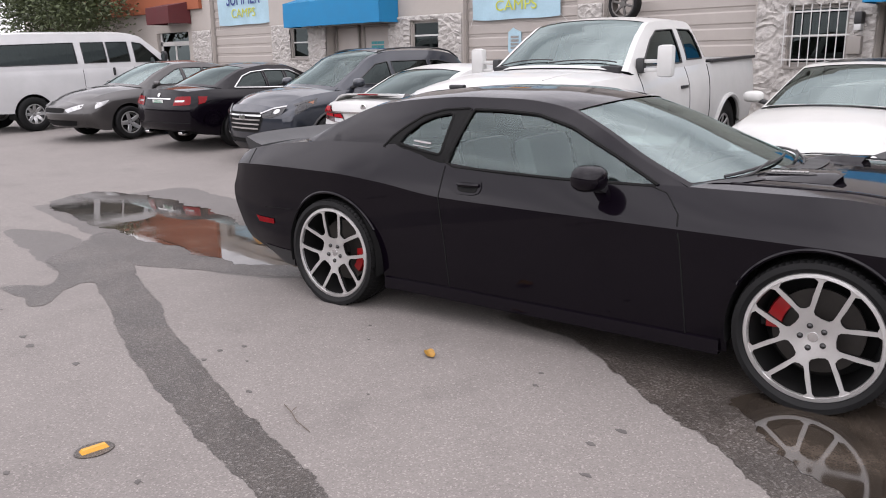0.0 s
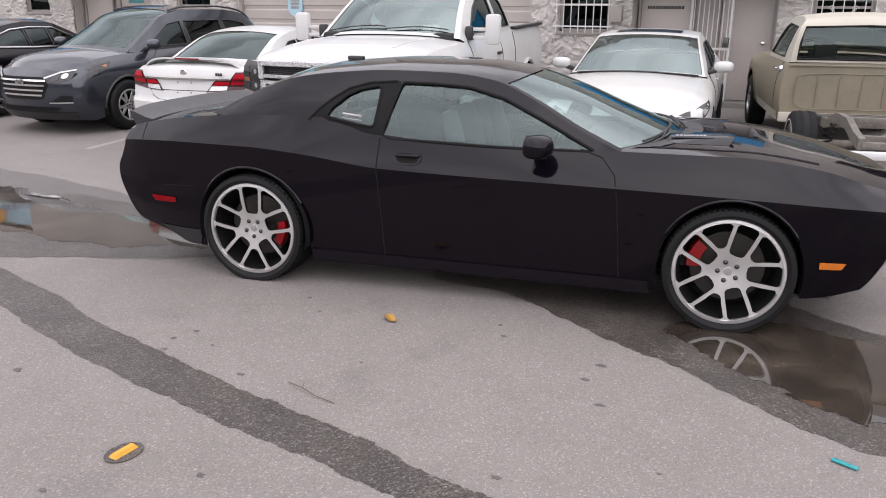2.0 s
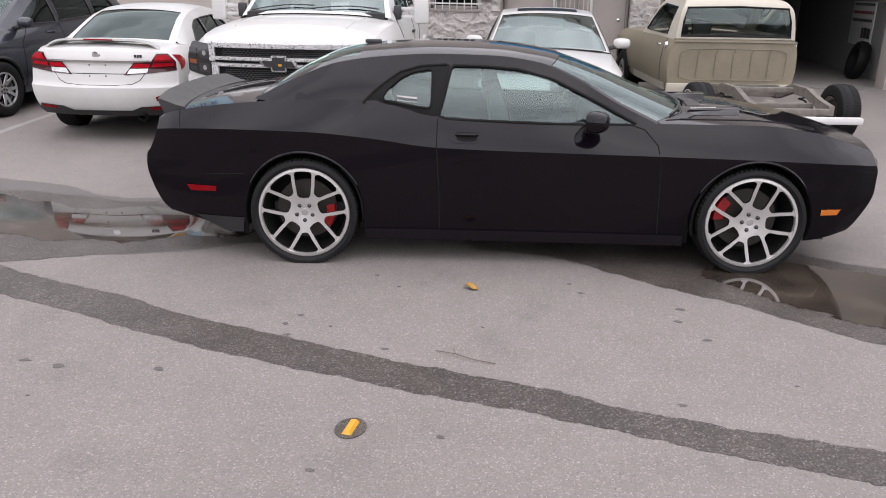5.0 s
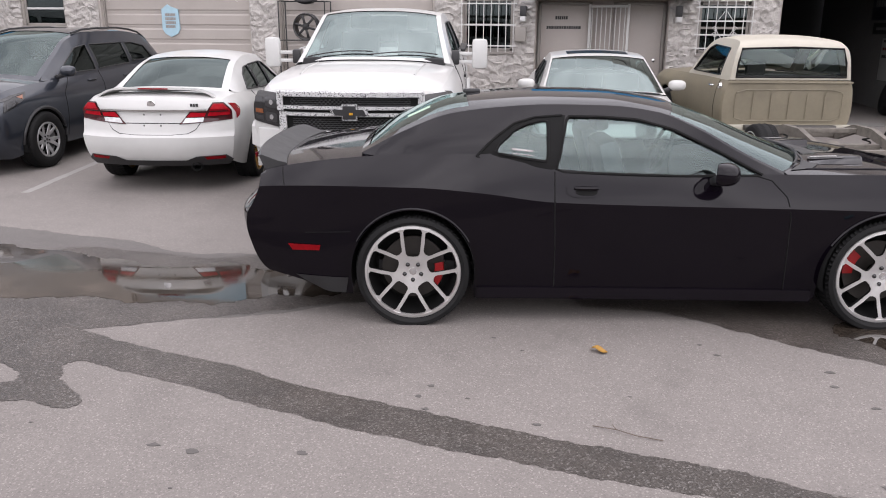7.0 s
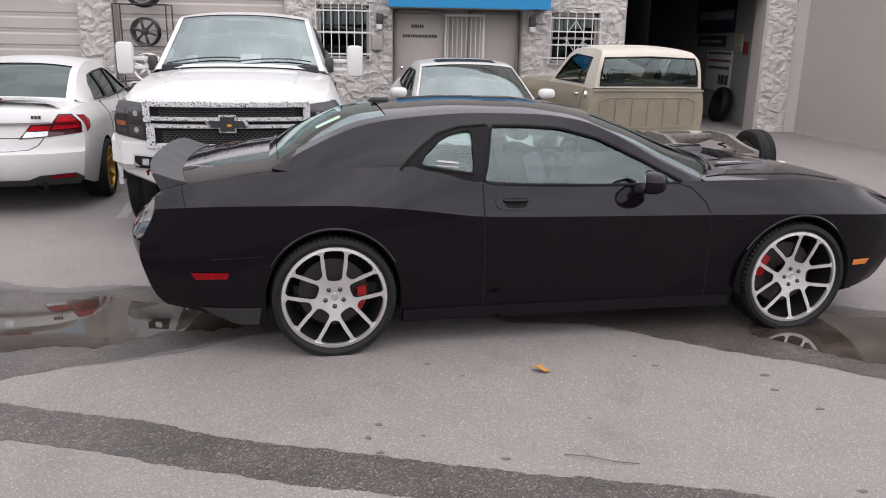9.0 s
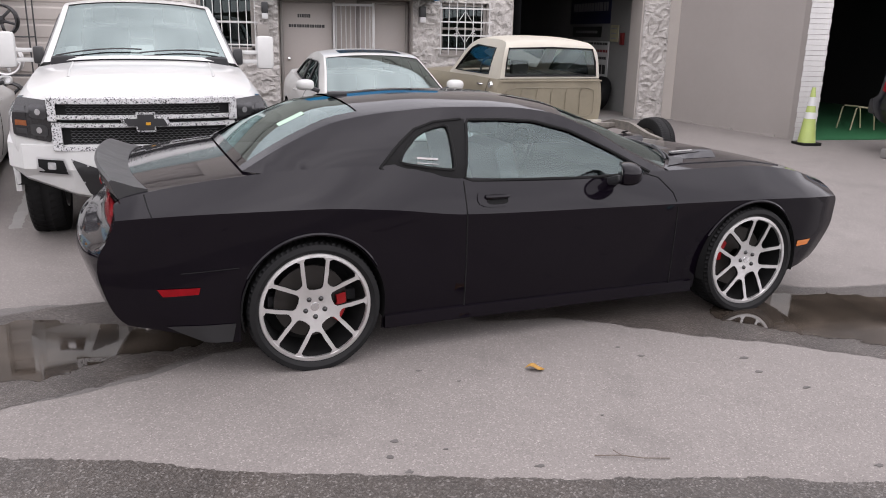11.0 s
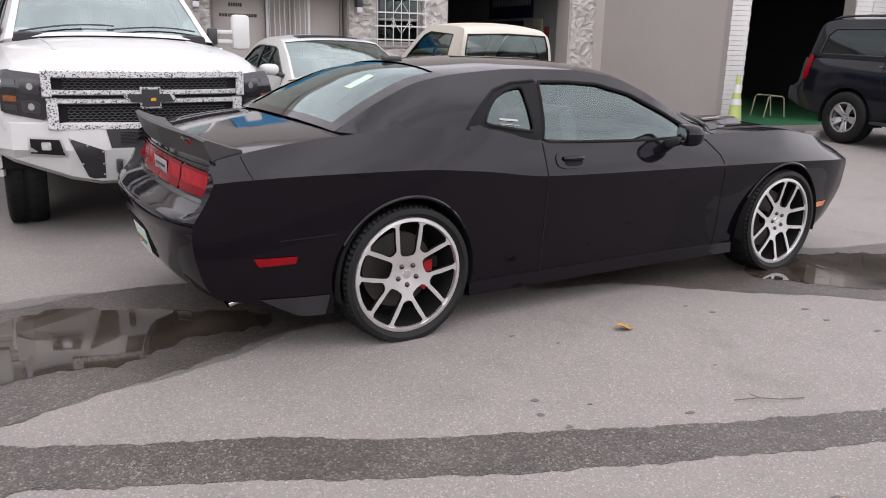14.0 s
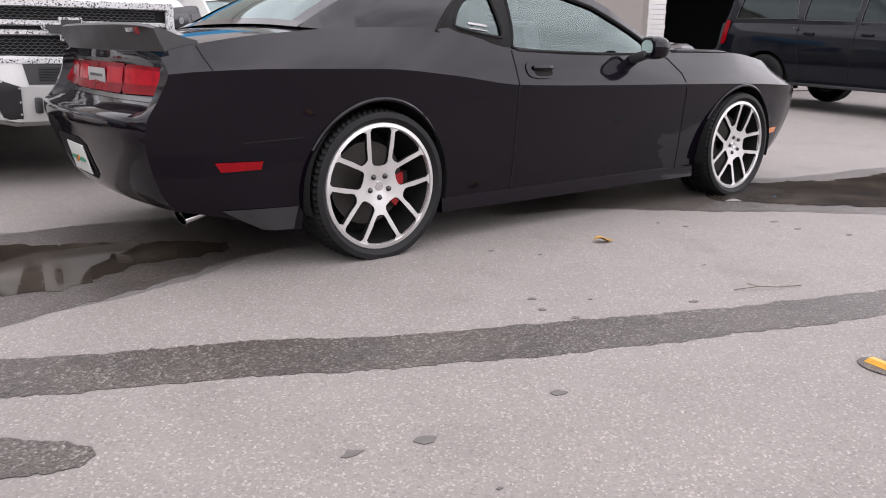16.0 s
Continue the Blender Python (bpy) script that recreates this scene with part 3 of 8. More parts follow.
    for i in range(lugs):
        a = radians(360 * i / lugs + (0 if off else 36))
        lug = lathe([(0.0005, -dish + 0.012), (0.008, -dish + 0.011), (0.011, -dish), (0.013, -dish - 0.004)], 10, "y")
        if holes:
            lug = lathe([(0.0005, -dish + 0.020), (0.007, -dish + 0.019), (0.012, -dish + 0.014), (0.0145, -dish + 0.006), (0.015, -dish)], 14, "y")
            a += radians(36)
        part("lug_nut", moved(lug, Matrix.Translation((rim * (0.18 if holes else 0.205) * math.cos(a), 0, rim * (0.18 if holes else 0.205) * math.sin(a)))), M["rim_black"] if lugs == 5 else M["steel"], hub)
    part("centre_cap", lathe([(0.0005, -dish + 0.007), (rim * 0.075, -dish + 0.006), (rim * 0.09, -dish - 0.002)], 20, "y"), hubcap or M["chrome"], hub)
    if caliper:
        part("brake_disc", lathe([(0.05, -0.13), (rim * 0.66, -0.13), (rim * 0.66, -0.155), (0.05, -0.155)], 40, "y"), M["disc"], hub)
        r0, r1, ah = caliper[2:]
        c = lathe([(rim * r0, -0.105), (rim * (r0 + 0.01), -0.095), (rim * (r1 - 0.02), -0.095), (rim * r1, -0.11), (rim * r1, -0.17), (rim * r0, -0.17)], 14, "y", -ah, ah)
        part("brake_caliper", moved(c, Matrix.Rotation(-radians(caliper[1] + twist), 4, "Y")), caliper[0], hub, "red painted caliper")
    return hub


def seat(parent, x, y, z, mat, rot=0):
    """A car seat: cushion, backrest, headrest."""
    part("seat_cushion", box(x - 0.26, x + 0.26, y - 0.25, y + 0.25, z, z + 0.2, 0.06), mat, parent)
    back = box(-0.07, 0.07, -0.25, 0.25, 0, 0.62, 0.06)
    part("seat_back", moved(back, Matrix.Translation((x - 0.27, y, z + 0.12)) @ Matrix.Rotation(radians(-16), 4, "Y")), mat, parent)
    head = box(-0.05, 0.05, -0.13, 0.13, 0, 0.2, 0.045)
    part("headrest", moved(head, Matrix.Translation((x - 0.45, y, z + 0.76)) @ Matrix.Rotation(radians(-10), 4, "Y")), mat, parent)


def steering(parent, x, y, z, r=0.185):
    ring = [(0, r * math.cos(a), r * math.sin(a)) for a in (2 * math.pi * i / 28 for i in range(28))]
    g = join(tube(ring, 0.016, 7, True), box(-0.02, 0.02, -0.06, 0.06, -0.06, 0.06, 0.02), tube([(0, -r, 0), (0, r, 0)], 0.014, 6), tube([(0, 0, 0), (0, 0, -r)], 0.014, 6))
    part("steering_wheel", moved(g, Matrix.Translation((x, y, z)) @ Matrix.Rotation(radians(22), 4, "Y")), M["dash"], parent)


def mirror(parent, x, y, z, sgn, mat, w=0.2, h=0.15, d=0.13, arm=0.1, yaw=0):
    """A door mirror: shell, glass, foot. x, y, z is where the foot meets the door."""
    bm = bmesh.new()
    bmesh.ops.create_uvsphere(bm, u_segments=16, v_segments=10, radius=1)
    for v in bm.verts:
        p = v.co
        p.x = min(max(p.x, -0.45), 1) * d * 0.6
        p.y = math.copysign(abs(p.y) ** 0.7, p.y) * w / 2
        p.z = math.copysign(abs(p.z) ** 0.7, p.z) * h / 2
    bm.verts.index_update()
    g = [v.co.copy() for v in bm.verts], [[v.index for v in f.verts] for f in bm.faces]
    bm.free()
    at = Matrix.Translation((x, y + sgn * (arm + w / 2 - 0.02), z + h * 0.45)) @ Matrix.Rotation(sgn * radians(yaw), 4, "Z")
    sh = part("mirror", moved(g, at), mat, parent)
    gl = prism(rounded([(-w * 0.36, -h * 0.32), (w * 0.36, -h * 0.32), (w * 0.36, h * 0.32), (-w * 0.36, h * 0.32)]), -0.002, 0.002, "x")
    part("mirror_glass", moved(gl, at @ Matrix.Translation((-d * 0.262, 0, 0))), M["chrome"], sh)
    part("mirror_foot", moved(box(-0.04, 0.04, -arm / 2 - 0.05, arm / 2 + 0.05, -0.025, 0.025, 0.02), Matrix.Translation((x, y + sgn * arm / 2, z)) @ Matrix.Rotation(sgn * radians(18), 4, "X")), M["plastic"], sh)
    return sh


def lens_patch(shell, end, poly, out, step=0.05):
    """A raised skin on the nose (end=1) or tail (end=-1): poly in (y, z)."""
    xe = shell.xf1 if end > 0 else shell.xr1
    return sheet(poly, [], step, lambda y, z: Vector((shell.along(xe, y, z) + end * out, y, z)))


def plate(parent, x, z, end, w=0.305, h=0.152, tilt=0, y=0):
    """A number plate with plain bars in place of its characters."""
    p = part("number_plate", moved(box(-w / 2, w / 2, -0.003, 0.003, -h / 2, h / 2, 0.004), Matrix.Translation((x, y, z)) @ Matrix.Rotation(radians(-90 * end), 4, "Z") @ Matrix.Rotation(radians(tilt), 4, "X")), M["plate"], parent, "white and green number plate")
    b = moved(bars(w * 0.8, 0.07, 0.005, 1, 6, 3), Matrix.Translation((x, y, z)) @ Matrix.Rotation(radians(90 if end > 0 else -90), 4, "Z") @ Matrix.Rotation(radians(tilt), 4, "X"))
    part("plate_marking", b, M["plate_green"], p)
    rot = Matrix.Translation((x, y, z)) @ Matrix.Rotation(radians(90 if end > 0 else -90), 4, "Z") @ Matrix.Rotation(radians(tilt), 4, "X")
    part("plate_band", moved(box(-w * 0.3, w * 0.3, -0.0055, -0.002, h * 0.32, h * 0.42), rot), M["plate_green"], p)
    part("plate_emblem", moved(lathe([(0.0005, -0.0065), (0.022, -0.006), (0.024, -0.002)], 14, "y"), rot), M["amber"], p)


# ---- ground ----
def ground_z(y, x=0.0):
    t = min(max((y - 0.5) / 1.2, 0), 1)
    base = 0.026 * max(0.0, min(y, 10.6) - 1.1)
    return 0.11 * min(max((-9.5 - x) / 4.0, 0.0), 1.0) - 0.012 + base * (1 if y > 1.7 else 0) + (0.0156 * t * t if y <= 1.7 else 0.0)


def asphalt(name, lo, hi, rough, wet=0.0, speck=0.5):
    m, n, l, p = nodes_of(name)
    c = n.new("ShaderNodeTexCoord").outputs["Object"]
    big, mid, fine = noise_tex(n, l, 0.35, 5, 0.6, c), noise_tex(n, l, 3.5, 6, 0.65, c), noise_tex(n, l, 130, 3, 0.7, c)
    vor = n.new("ShaderNodeTexVoronoi")
    vor.inputs["Scale"].default_value = 150
    l.new(c, vor.inputs["Vector"])
    grit = ramp(n, l, vor.outputs["Color"], [(0.0, (0.0, 0.0, 0.0)), (0.25, (0.3, 0.3, 0.3)), (0.72, (0.42, 0.42, 0.42)), (0.92, (1.05, 1.05, 1.05))])
    acc = None
    for src, k in ((big, 0.24), (mid, 0.16), (fine, 0.30), (grit, 0.42 * speck)):
        a = n.new("ShaderNodeMath")
        a.operation = "MULTIPLY_ADD"
        l.new(src, a.inputs[0]); a.inputs[1].default_value = k
        if acc is None:
            a.inputs[2].default_value = 0.0
        else:
            l.new(acc, a.inputs[2])
        acc = a.outputs[0]
    col = ramp(n, l, acc, [(0.22, lo), (0.63, tuple(a * 0.4 + b * 0.6 for a, b in zip(lo, hi))), (0.84, hi)])
    # small dark stains and light chips
    st = ramp(n, l, noise_tex(n, l, 1.7, 3, 0.5, c), [(0.28, (0.88, 0.88, 0.88)), (0.42, (1, 1, 1))])
    mx = n.new("ShaderNodeMix")
    mx.data_type, mx.blend_type = "RGBA", "MULTIPLY"
    mx.inputs[0].default_value = 1.0
    l.new(col, mx.inputs[6]); l.new(st, mx.inputs[7])
    l.new(mx.outputs[2], p.inputs["Base Color"])
    rr = n.new("ShaderNodeMapRange")
    rr.inputs["To Min"].default_value, rr.inputs["To Max"].default_value = rough[0], rough[1]
    l.new(fine, rr.inputs["Value"]); l.new(rr.outputs[0], p.inputs["Roughness"])
    bumped(n, l, p, acc, 0.5 * (1 - wet), 0.004)
    return m


M["asphalt"] = asphalt("worn_grey_asphalt", (0.0768, 0.068, 0.0632), (0.264, 0.24, 0.2232), (0.72, 0.95), 0.0, 1.1)
M["damp"], dn_, dl_, dp_ = nodes_of("damp_dark_asphalt")
dc_ = dn_.new("ShaderNodeTexCoord").outputs["Object"]
dv_ = dn_.new("ShaderNodeTexVoronoi")
dv_.inputs["Scale"].default_value = 125
dl_.new(dc_, dv_.inputs["Vector"])
specks = ramp(dn_, dl_, dv_.outputs["Color"], [(0.2, (0.037, 0.030, 0.025)), (0.62, (0.062, 0.052, 0.045)), (0.78, (0.098, 0.088, 0.080)), (0.95, (0.185, 0.170, 0.158))])
drift = ramp(dn_, dl_, noise_tex(dn_, dl_, 2.6, 6, 0.65, dc_), [(0.3, (0.6, 0.6, 0.6)), (0.7, (1.15, 1.15, 1.15))])
dm_ = dn_.new("ShaderNodeMix")
dm_.data_type, dm_.blend_type = "RGBA", "MULTIPLY"
dm_.inputs[0].default_value = 1.0
dl_.new(specks, dm_.inputs[6]); dl_.new(drift, dm_.inputs[7])
dl_.new(dm_.outputs[2], dp_.inputs["Base Color"])
dp_.inputs["Roughness"].default_value = 0.42
dp_.inputs["Specular IOR Level"].default_value = 0.5
bumped(dn_, dl_, dp_, dv_.outputs["Distance"], 0.6, 0.004)
M["moist"] = asphalt("drying_asphalt", (0.0464, 0.0416, 0.0392), (0.1544, 0.1416, 0.1328), (0.6, 0.85), 0.1, 1.1)
M["tar"] = surface("tar_stain", (0.08, 0.0736, 0.0688), 0.8, 0, 0.3, 40)
M["water"], wnn, wll, wp = nodes_of("standing_water")
wp.inputs["IOR"].default_value = 1.5
wrr = wnn.new("ShaderNodeMapRange")
wrr.inputs["From Min"].default_value, wrr.inputs["From Max"].default_value = 0.42, 0.72
wrr.inputs["To Min"].default_value, wrr.inputs["To Max"].default_value = 0.012, 0.11
wll.new(noise_tex(wnn, wll, 1.9, 5), wrr.inputs["Value"])
wll.new(wrr.outputs[0], wp.inputs["Roughness"])
silt = noise_tex(wnn, wll, 95, 4, 0.7)
shoal = wnn.new("ShaderNodeMath")
shoal.operation = "MULTIPLY_ADD"
wll.new(silt, shoal.inputs[0]); shoal.inputs[1].default_value = 0.55; wll.new(noise_tex(wnn, wll, 2.3, 5), shoal.inputs[2])
wll.new(ramp(wnn, wll, shoal.outputs[0], [(0.55, (0.016, 0.013, 0.011)), (0.80, (0.034, 0.027, 0.021)), (1.0, (0.075, 0.060, 0.048))]), wp.inputs["Base Color"])
bumped(wnn, wll, wp, noise_tex(wnn, wll, 3.0, 2), 0.02, 0.01)

ys = [-220, -60, -20, -8] + [round(-5 + 0.25 * i, 2) for i in range(65)] + [14, 20, 60, 260]
xs = [-260, -90, -45, -30, -20, -14, -13, -12, -11, -10, -7, -5, -3, -1, 1, 3, 5, 7, 10, 14, 20, 30, 60, 260]
gv = [(x, y, ground_z(y, x)) for y in ys for x in xs]
nx = len(xs)
gf = [(j * nx + i, j * nx + i + 1, (j + 1) * nx + i + 1, (j + 1) * nx + i) for j in range(len(ys) - 1) for i in range(nx - 1)]
tagged(part("ground", (gv, gf), M["asphalt"]), "worn pale grey asphalt of a parking yard", "ground", "", "structure")


def ragged(poly, step, amp, seed):
    """An outline with an uneven edge."""
    out = []
    for x, y in dense(poly, step):
        d = noise.noise_vector((x * 2.1 + seed, y * 2.1, seed)) * amp + noise.noise_vector((x * 11, y * 11, seed)) * amp * 0.5 + noise.noise_vector((x * 40, y * 40, seed)) * amp * 0.25
        d += noise.noise_vector((x * 130, y * 130, seed)) * 0.012
        out.append((x + d.x, y + d.y))
    return out


def ground_patch(name, poly, h, mat, label, category, step=0.03, amp=0.05, seed=1, holes=()):
    g = sheet(ragged(rounded(poly, 1), step, amp, seed), [ragged(rounded(q, 1), step, amp, seed + 3) for q in holes], 0.25, lambda x, y: Vector((x, y, ground_z(y) + h)))
    ob = part(name, g, mat)
    return tagged(ob, label, category, "", "structure")


# damp band where a patched trench crosses the yard
up = [(-4.9, -0.55), (-3.85, -0.80), (-2.91, -1.03), (-2.04, -1.31), (-1.34, -1.48), (-0.73, -1.60), (-0.18, -1.69), (0.31, -1.81), (0.76, -1.87), (1.15, -1.93), (2.2, -2.02)]
lo = [(2.2, -2.28), (1.05, -2.15), (0.72, -2.10), (0.30, -2.01), (-0.17, -1.96), (-0.68, -1.87), (-1.23, -1.78), (-1.86, -1.66), (-2.55, -1.47), (-3.2, -1.30), (-3.9, -1.13), (-5.0, -0.85)]
ground_patch("damp_trench_patch", up + lo, 0.0020, M["damp"], "dark damp strip of patched asphalt across the yard", "asphalt patch", 0.012, 0.035, 2)
ground_patch("damp_spot", [(-3.24, -1.22), (-3.54, -1.26), (-3.40, -1.48), (-3.22, -1.60), (-3.13, -1.69), (-3.18, -1.79), (-3.38, -1.73), (-3.58, -1.80), (-3.85, -1.76), (-3.75, -1.60), (-3.61, -1.55), (-3.74, -1.39), (-3.95, -1.30), (-4.5, -1.25), (-4.8, -0.7), (-3.5, -1.0)], 0.0030, M["damp"], "dark damp spot on the asphalt", "asphalt patch", 0.015, 0.035, 3)
ground_patch("damp_fringe", [(-3.4, -0.92), (-4.2, -0.72), (-5.6, -0.75), (-6.2, -1.1), (-5.2, -1.25), (-4.2, -1.3), (-3.4, -1.22)], 0.0008, M["moist"], "drying end of the damp strip", "asphalt patch", 0.05, 0.06, 4)
# damp ground round the two puddles
ground_patch("damp_ground", [(-9.4, 0.2), (-8.3, 0.55), (-7.4, 1.35), (-6.1, 1.38), (-5.3, 1.22), (-4.6, 1.16), (-3.9, 0.9), (-3.3, 0.98), (-2.6, 1.0), (-1.6, 1.0), (-1.6, 0.15), (-2.2, 0.05), (-2.7, -0.32), (-3.3, -0.62), (-4.1, -0.75), (-4.9, -0.62), (-5.8, -0.55), (-7.3, -0.5), (-8.4, -0.2)], 0.0012, M["moist"], "drying asphalt round a puddle", "damp asphalt", 0.05, 0.06, 5)
ground_patch("damp_ground", [(-5.2, 0.85), (-4.4, 0.95), (-3.7, 0.74), (-3.3, 0.98), (-2.6, 1.0), (-1.6, 1.0), (-1.6, 0.15), (-2.2, 0.05), (-2.7, -0.28), (-3.2, -0.5), (-3.45, -0.62), (-3.75, -0.84), (-4.6, -0.72), (-5.3, -0.6)], 0.0026, M["damp"], "damp dark asphalt round a puddle", "damp asphalt", 0.02, 0.06, 6)
ground_patch("damp_ground", [(-0.9, 0.28), (0.0, 0.2), (0.3, 0.0), (0.5, -0.15), (0.95, -0.34), (1.32, -0.58), (1.7, -0.80), (2.3, -0.95), (3.6, -1.0), (5.2, -0.5), (5.0, 0.4), (3.4, 0.58), (2.5, 0.5), (1.7, 0.6), (1.0, 1.4), (-0.6, 1.5)], 0.0018, M["damp"], "damp dark asphalt under the parked coupe", "damp asphalt", 0.016, 0.05, 7)
ground_patch("puddle", [(-7.9, 0.32), (-7.4, 0.62), (-6.0, 0.86), (-5.4, 0.78), (-4.6, 0.66), (-3.9, 0.5), (-3.4, 0.72), (-2.9, 0.5), (-2.4, 0.3), (-2.35, 0.16), (-2.8, -0.02), (-3.4, -0.24), (-3.9, -0.34), (-4.7, -0.34), (-5.8, -0.40), (-7.2, -0.36)], 0.0042, M["water"], "shallow puddle mirroring the building", "puddle", 0.03, 0.11, 9)
ground_patch("puddle", [(0.85, 0.1), (1.1, -0.1), (1.4, -0.36), (1.9, -0.60), (2.7, -0.7), (3.5, -0.6), (4.2, -0.1), (3.3, 0.3), (2.4, 0.32), (1.7, 0.4), (1.2, 0.5)], 0.0042, M["water"], "shallow puddle under the front wheel", "puddle", 0.025, 0.13, 11)

# ---- building ----
FY = 9.93
M["stucco"] = surface("beige_stucco", (0.3326, 0.3049, 0.2772), 0.85, 0, 0.07, 1.1, 0.25, 90)
M["stucco2"] = surface("greige_painted_wall", (0.268, 0.2446, 0.2279), 0.8, 0, 0.06, 0.9, 0.1, 70)
M["rock"] = surface("painted_rock_veneer", (0.3511, 0.3326, 0.3111), 0.85, 0, 0.3, 7, 0.9, 30)
for nd in M["rock"].node_tree.nodes:
    if nd.type == "BUMP":
        nd.inputs["Distance"].default_value = 0.02
M["shutter"] = surface("beige_shutter_paint", (0.308, 0.2802, 0.2557), 0.55, 0, 0.07, 1.5)
M["white_brick"] = surface("white_painted_brick", (0.4421, 0.4354, 0.422), 0.75, 0, 0.08, 5, 0.25, 60)
M["terracotta"] = surface("terracotta_wall", (0.2587, 0.0739, 0.0308), 0.8, 0, 0.1, 2, 0.1, 50)
M["awning"] = surface("blue_awning_fabric", (0.0, 0.151, 0.3203), 0.75, 0, 0.08, 3, 0.1, 240)
M["red_awning"] = surface("maroon_awning_fabric", (0.072, 0.0096, 0.0112), 0.8, 0, 0.15, 3, 0.1, 200)
M["door_paint"] = surface("beige_door_paint", (0.3326, 0.2988, 0.2742), 0.5, 0, 0.05, 2)
M["trim_paint"] = surface("greige_trim_paint", (0.2218, 0.2033, 0.1848), 0.55, 0, 0.06, 3)
M["white_metal"] = surface("white_painted_steel", (0.4555, 0.4488, 0.4354), 0.45, 0, 0.06, 8)
# shade of the unlit interiors, put into a near-black wall colour
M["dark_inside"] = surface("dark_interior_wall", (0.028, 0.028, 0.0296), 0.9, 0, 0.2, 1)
# white wall made grey: the bay's dim light is in the colour
M["inside_wall"] = surface("white_interior_wall", (0.1971, 0.1971, 0.191), 0.8, 0, 0.1, 1)
M["concrete"] = surface("garage_concrete", (0.1602, 0.154, 0.1447), 0.8, 0, 0.2, 2, 0.2, 60)
M["plate"] = surface("plate_white", (0.4689, 0.4823, 0.4555), 0.4, 0, 0.05, 20)
M["plate_green"] = surface("plate_green", (0.016, 0.144, 0.08), 0.5, 0, 0.05, 20)
M["letter"] = surface("black_lettering", (0.015, 0.015, 0.015), 0.5, 0, 0.1, 20)
M["banner"] = surface("pale_blue_banner", (0.2814, 0.4153, 0.4823), 0.6, 0, 0.18, 1.6, 0.05, 300)
M["banner_navy"] = surface("banner_navy_print", (0.016, 0.032, 0.16), 0.6, 0, 0.05, 9)
M["banner_yellow"] = surface("banner_yellow_print", (0.4153, 0.4421, 0.0402), 0.6, 0, 0.08, 9)
M["banner_orange"] = surface("banner_orange_print", (0.5024, 0.2412, 0.0268), 0.6, 0, 0.08, 9)
M["green_floor"] = surface("green_carpet", (0.0062, 0.0986, 0.0308), 0.9, 0, 0.15, 9, 0.4, 200)
M["line_paint"] = surface("worn_white_line", (0.232, 0.224, 0.212), 0.8, 0, 0.15, 6, 0.2, 80)
M["yellow_plastic"] = surface("amber_marker_plastic", (0.4823, 0.2412, 0.0134), 0.35, 0, 0.15, 30)
M["leaf"] = surface("dry_leaf", (0.2587, 0.1355, 0.0185), 0.6, 0, 0.35, 60)
M["cone"] = surface("lime_cone_plastic", (0.2772, 0.3388, 0.0924), 0.5, 0, 0.08, 8)
M["foliage"] = surface("foliage", (0.0462, 0.0616, 0.0216), 0.6, 0, 0.55, 2.0)
M["bark"] = surface("bark", (0.096, 0.072, 0.056), 0.9, 0, 0.3, 9, 0.5, 40)
M["teal"] = surface("teal_bottle_plastic", (0.0123, 0.2156, 0.2341), 0.3, 0, 0.2, 30)


def struct(name, geo, mat, label, smooth=False):
    return tagged(part(name, geo, mat, None, "", smooth), label, name.split("_")[0], "", "structure")


def rock_panel(x0, x1, z0, z1, holes, seed):
    """Rough rock veneer: a relief of lumps and ridges with openings left free."""
    st = 0.021
    nxx, nzz = max(2, int((x1 - x0) / st)), max(2, int((z1 - z0) / st))
    v, f = [], []
    for j in range(nzz + 1):
        for i in range(nxx + 1):
            x, z = x0 + (x1 - x0) * i / nxx, z0 + (z1 - z0) * j / nzz
            w = noise.noise_vector((x * 2.2, z * 2.2, seed)) * 0.18
            p = Vector((x * 3.1 + w.x * 2, 0.0, z * 4.3 + w.z * 2 + seed))
            d = noise.voronoi(p)[0]
            n1, n2 = noise.noise((x * 6 + w.x * 6, z * 8 + w.z * 6, seed)), noise.noise((x * 15, z * 19, seed + 7))
            h = min(d[1] - d[0], 0.22) * 0.11 + max(0.0, 0.22 - abs(n1)) * 0.11 + abs(n2) * 0.022 + noise.noise((x * 38, z * 38, seed)) * 0.008
            edge = min(1, min(x - x0, x1 - x, z1 - z) / 0.03 + 0.15)
            v.append((x, FY - 0.015 - max(0.0, h) * edge, z))
    for j in range(nzz):
        for i in range(nxx):
            xm, zm = x0 + (x1 - x0) * (i + 0.5) / nxx, z0 + (z1 - z0) * (j + 0.5) / nzz
            if not any(a < xm < b and c < zm < d for a, b, c, d in holes):
                a = j * (nxx + 1) + i
                f.append((a, a + 1, a + nxx + 2, a + nxx + 1))
    return v, f


def wall_with_holes(x0, x1, z0, z1, holes, y0, y1):
    """A wall with thickness and openings that go through it."""
    xs_ = sorted({x0, x1} | {a for h in holes for a in h[:2]})
    zs_ = sorted({z0, z1} | {a for h in holes for a in h[2:]})
    g = []
    for xa, xb in zip(xs_, xs_[1:]):
        runs = []
        for za, zb in zip(zs_, zs_[1:]):
            xm, zm = (xa + xb) / 2, (za + zb) / 2
            if not any(h[0] < xm < h[1] and h[2] < zm < h[3] for h in holes):
                if runs and abs(runs[-1][1] - za) < 1e-6:
                    runs[-1][1] = zb
                else:
                    runs.append([za, zb])
        g += [box(xa, xb, y0, y1, a, b) for a, b in runs]
    return join(*g)


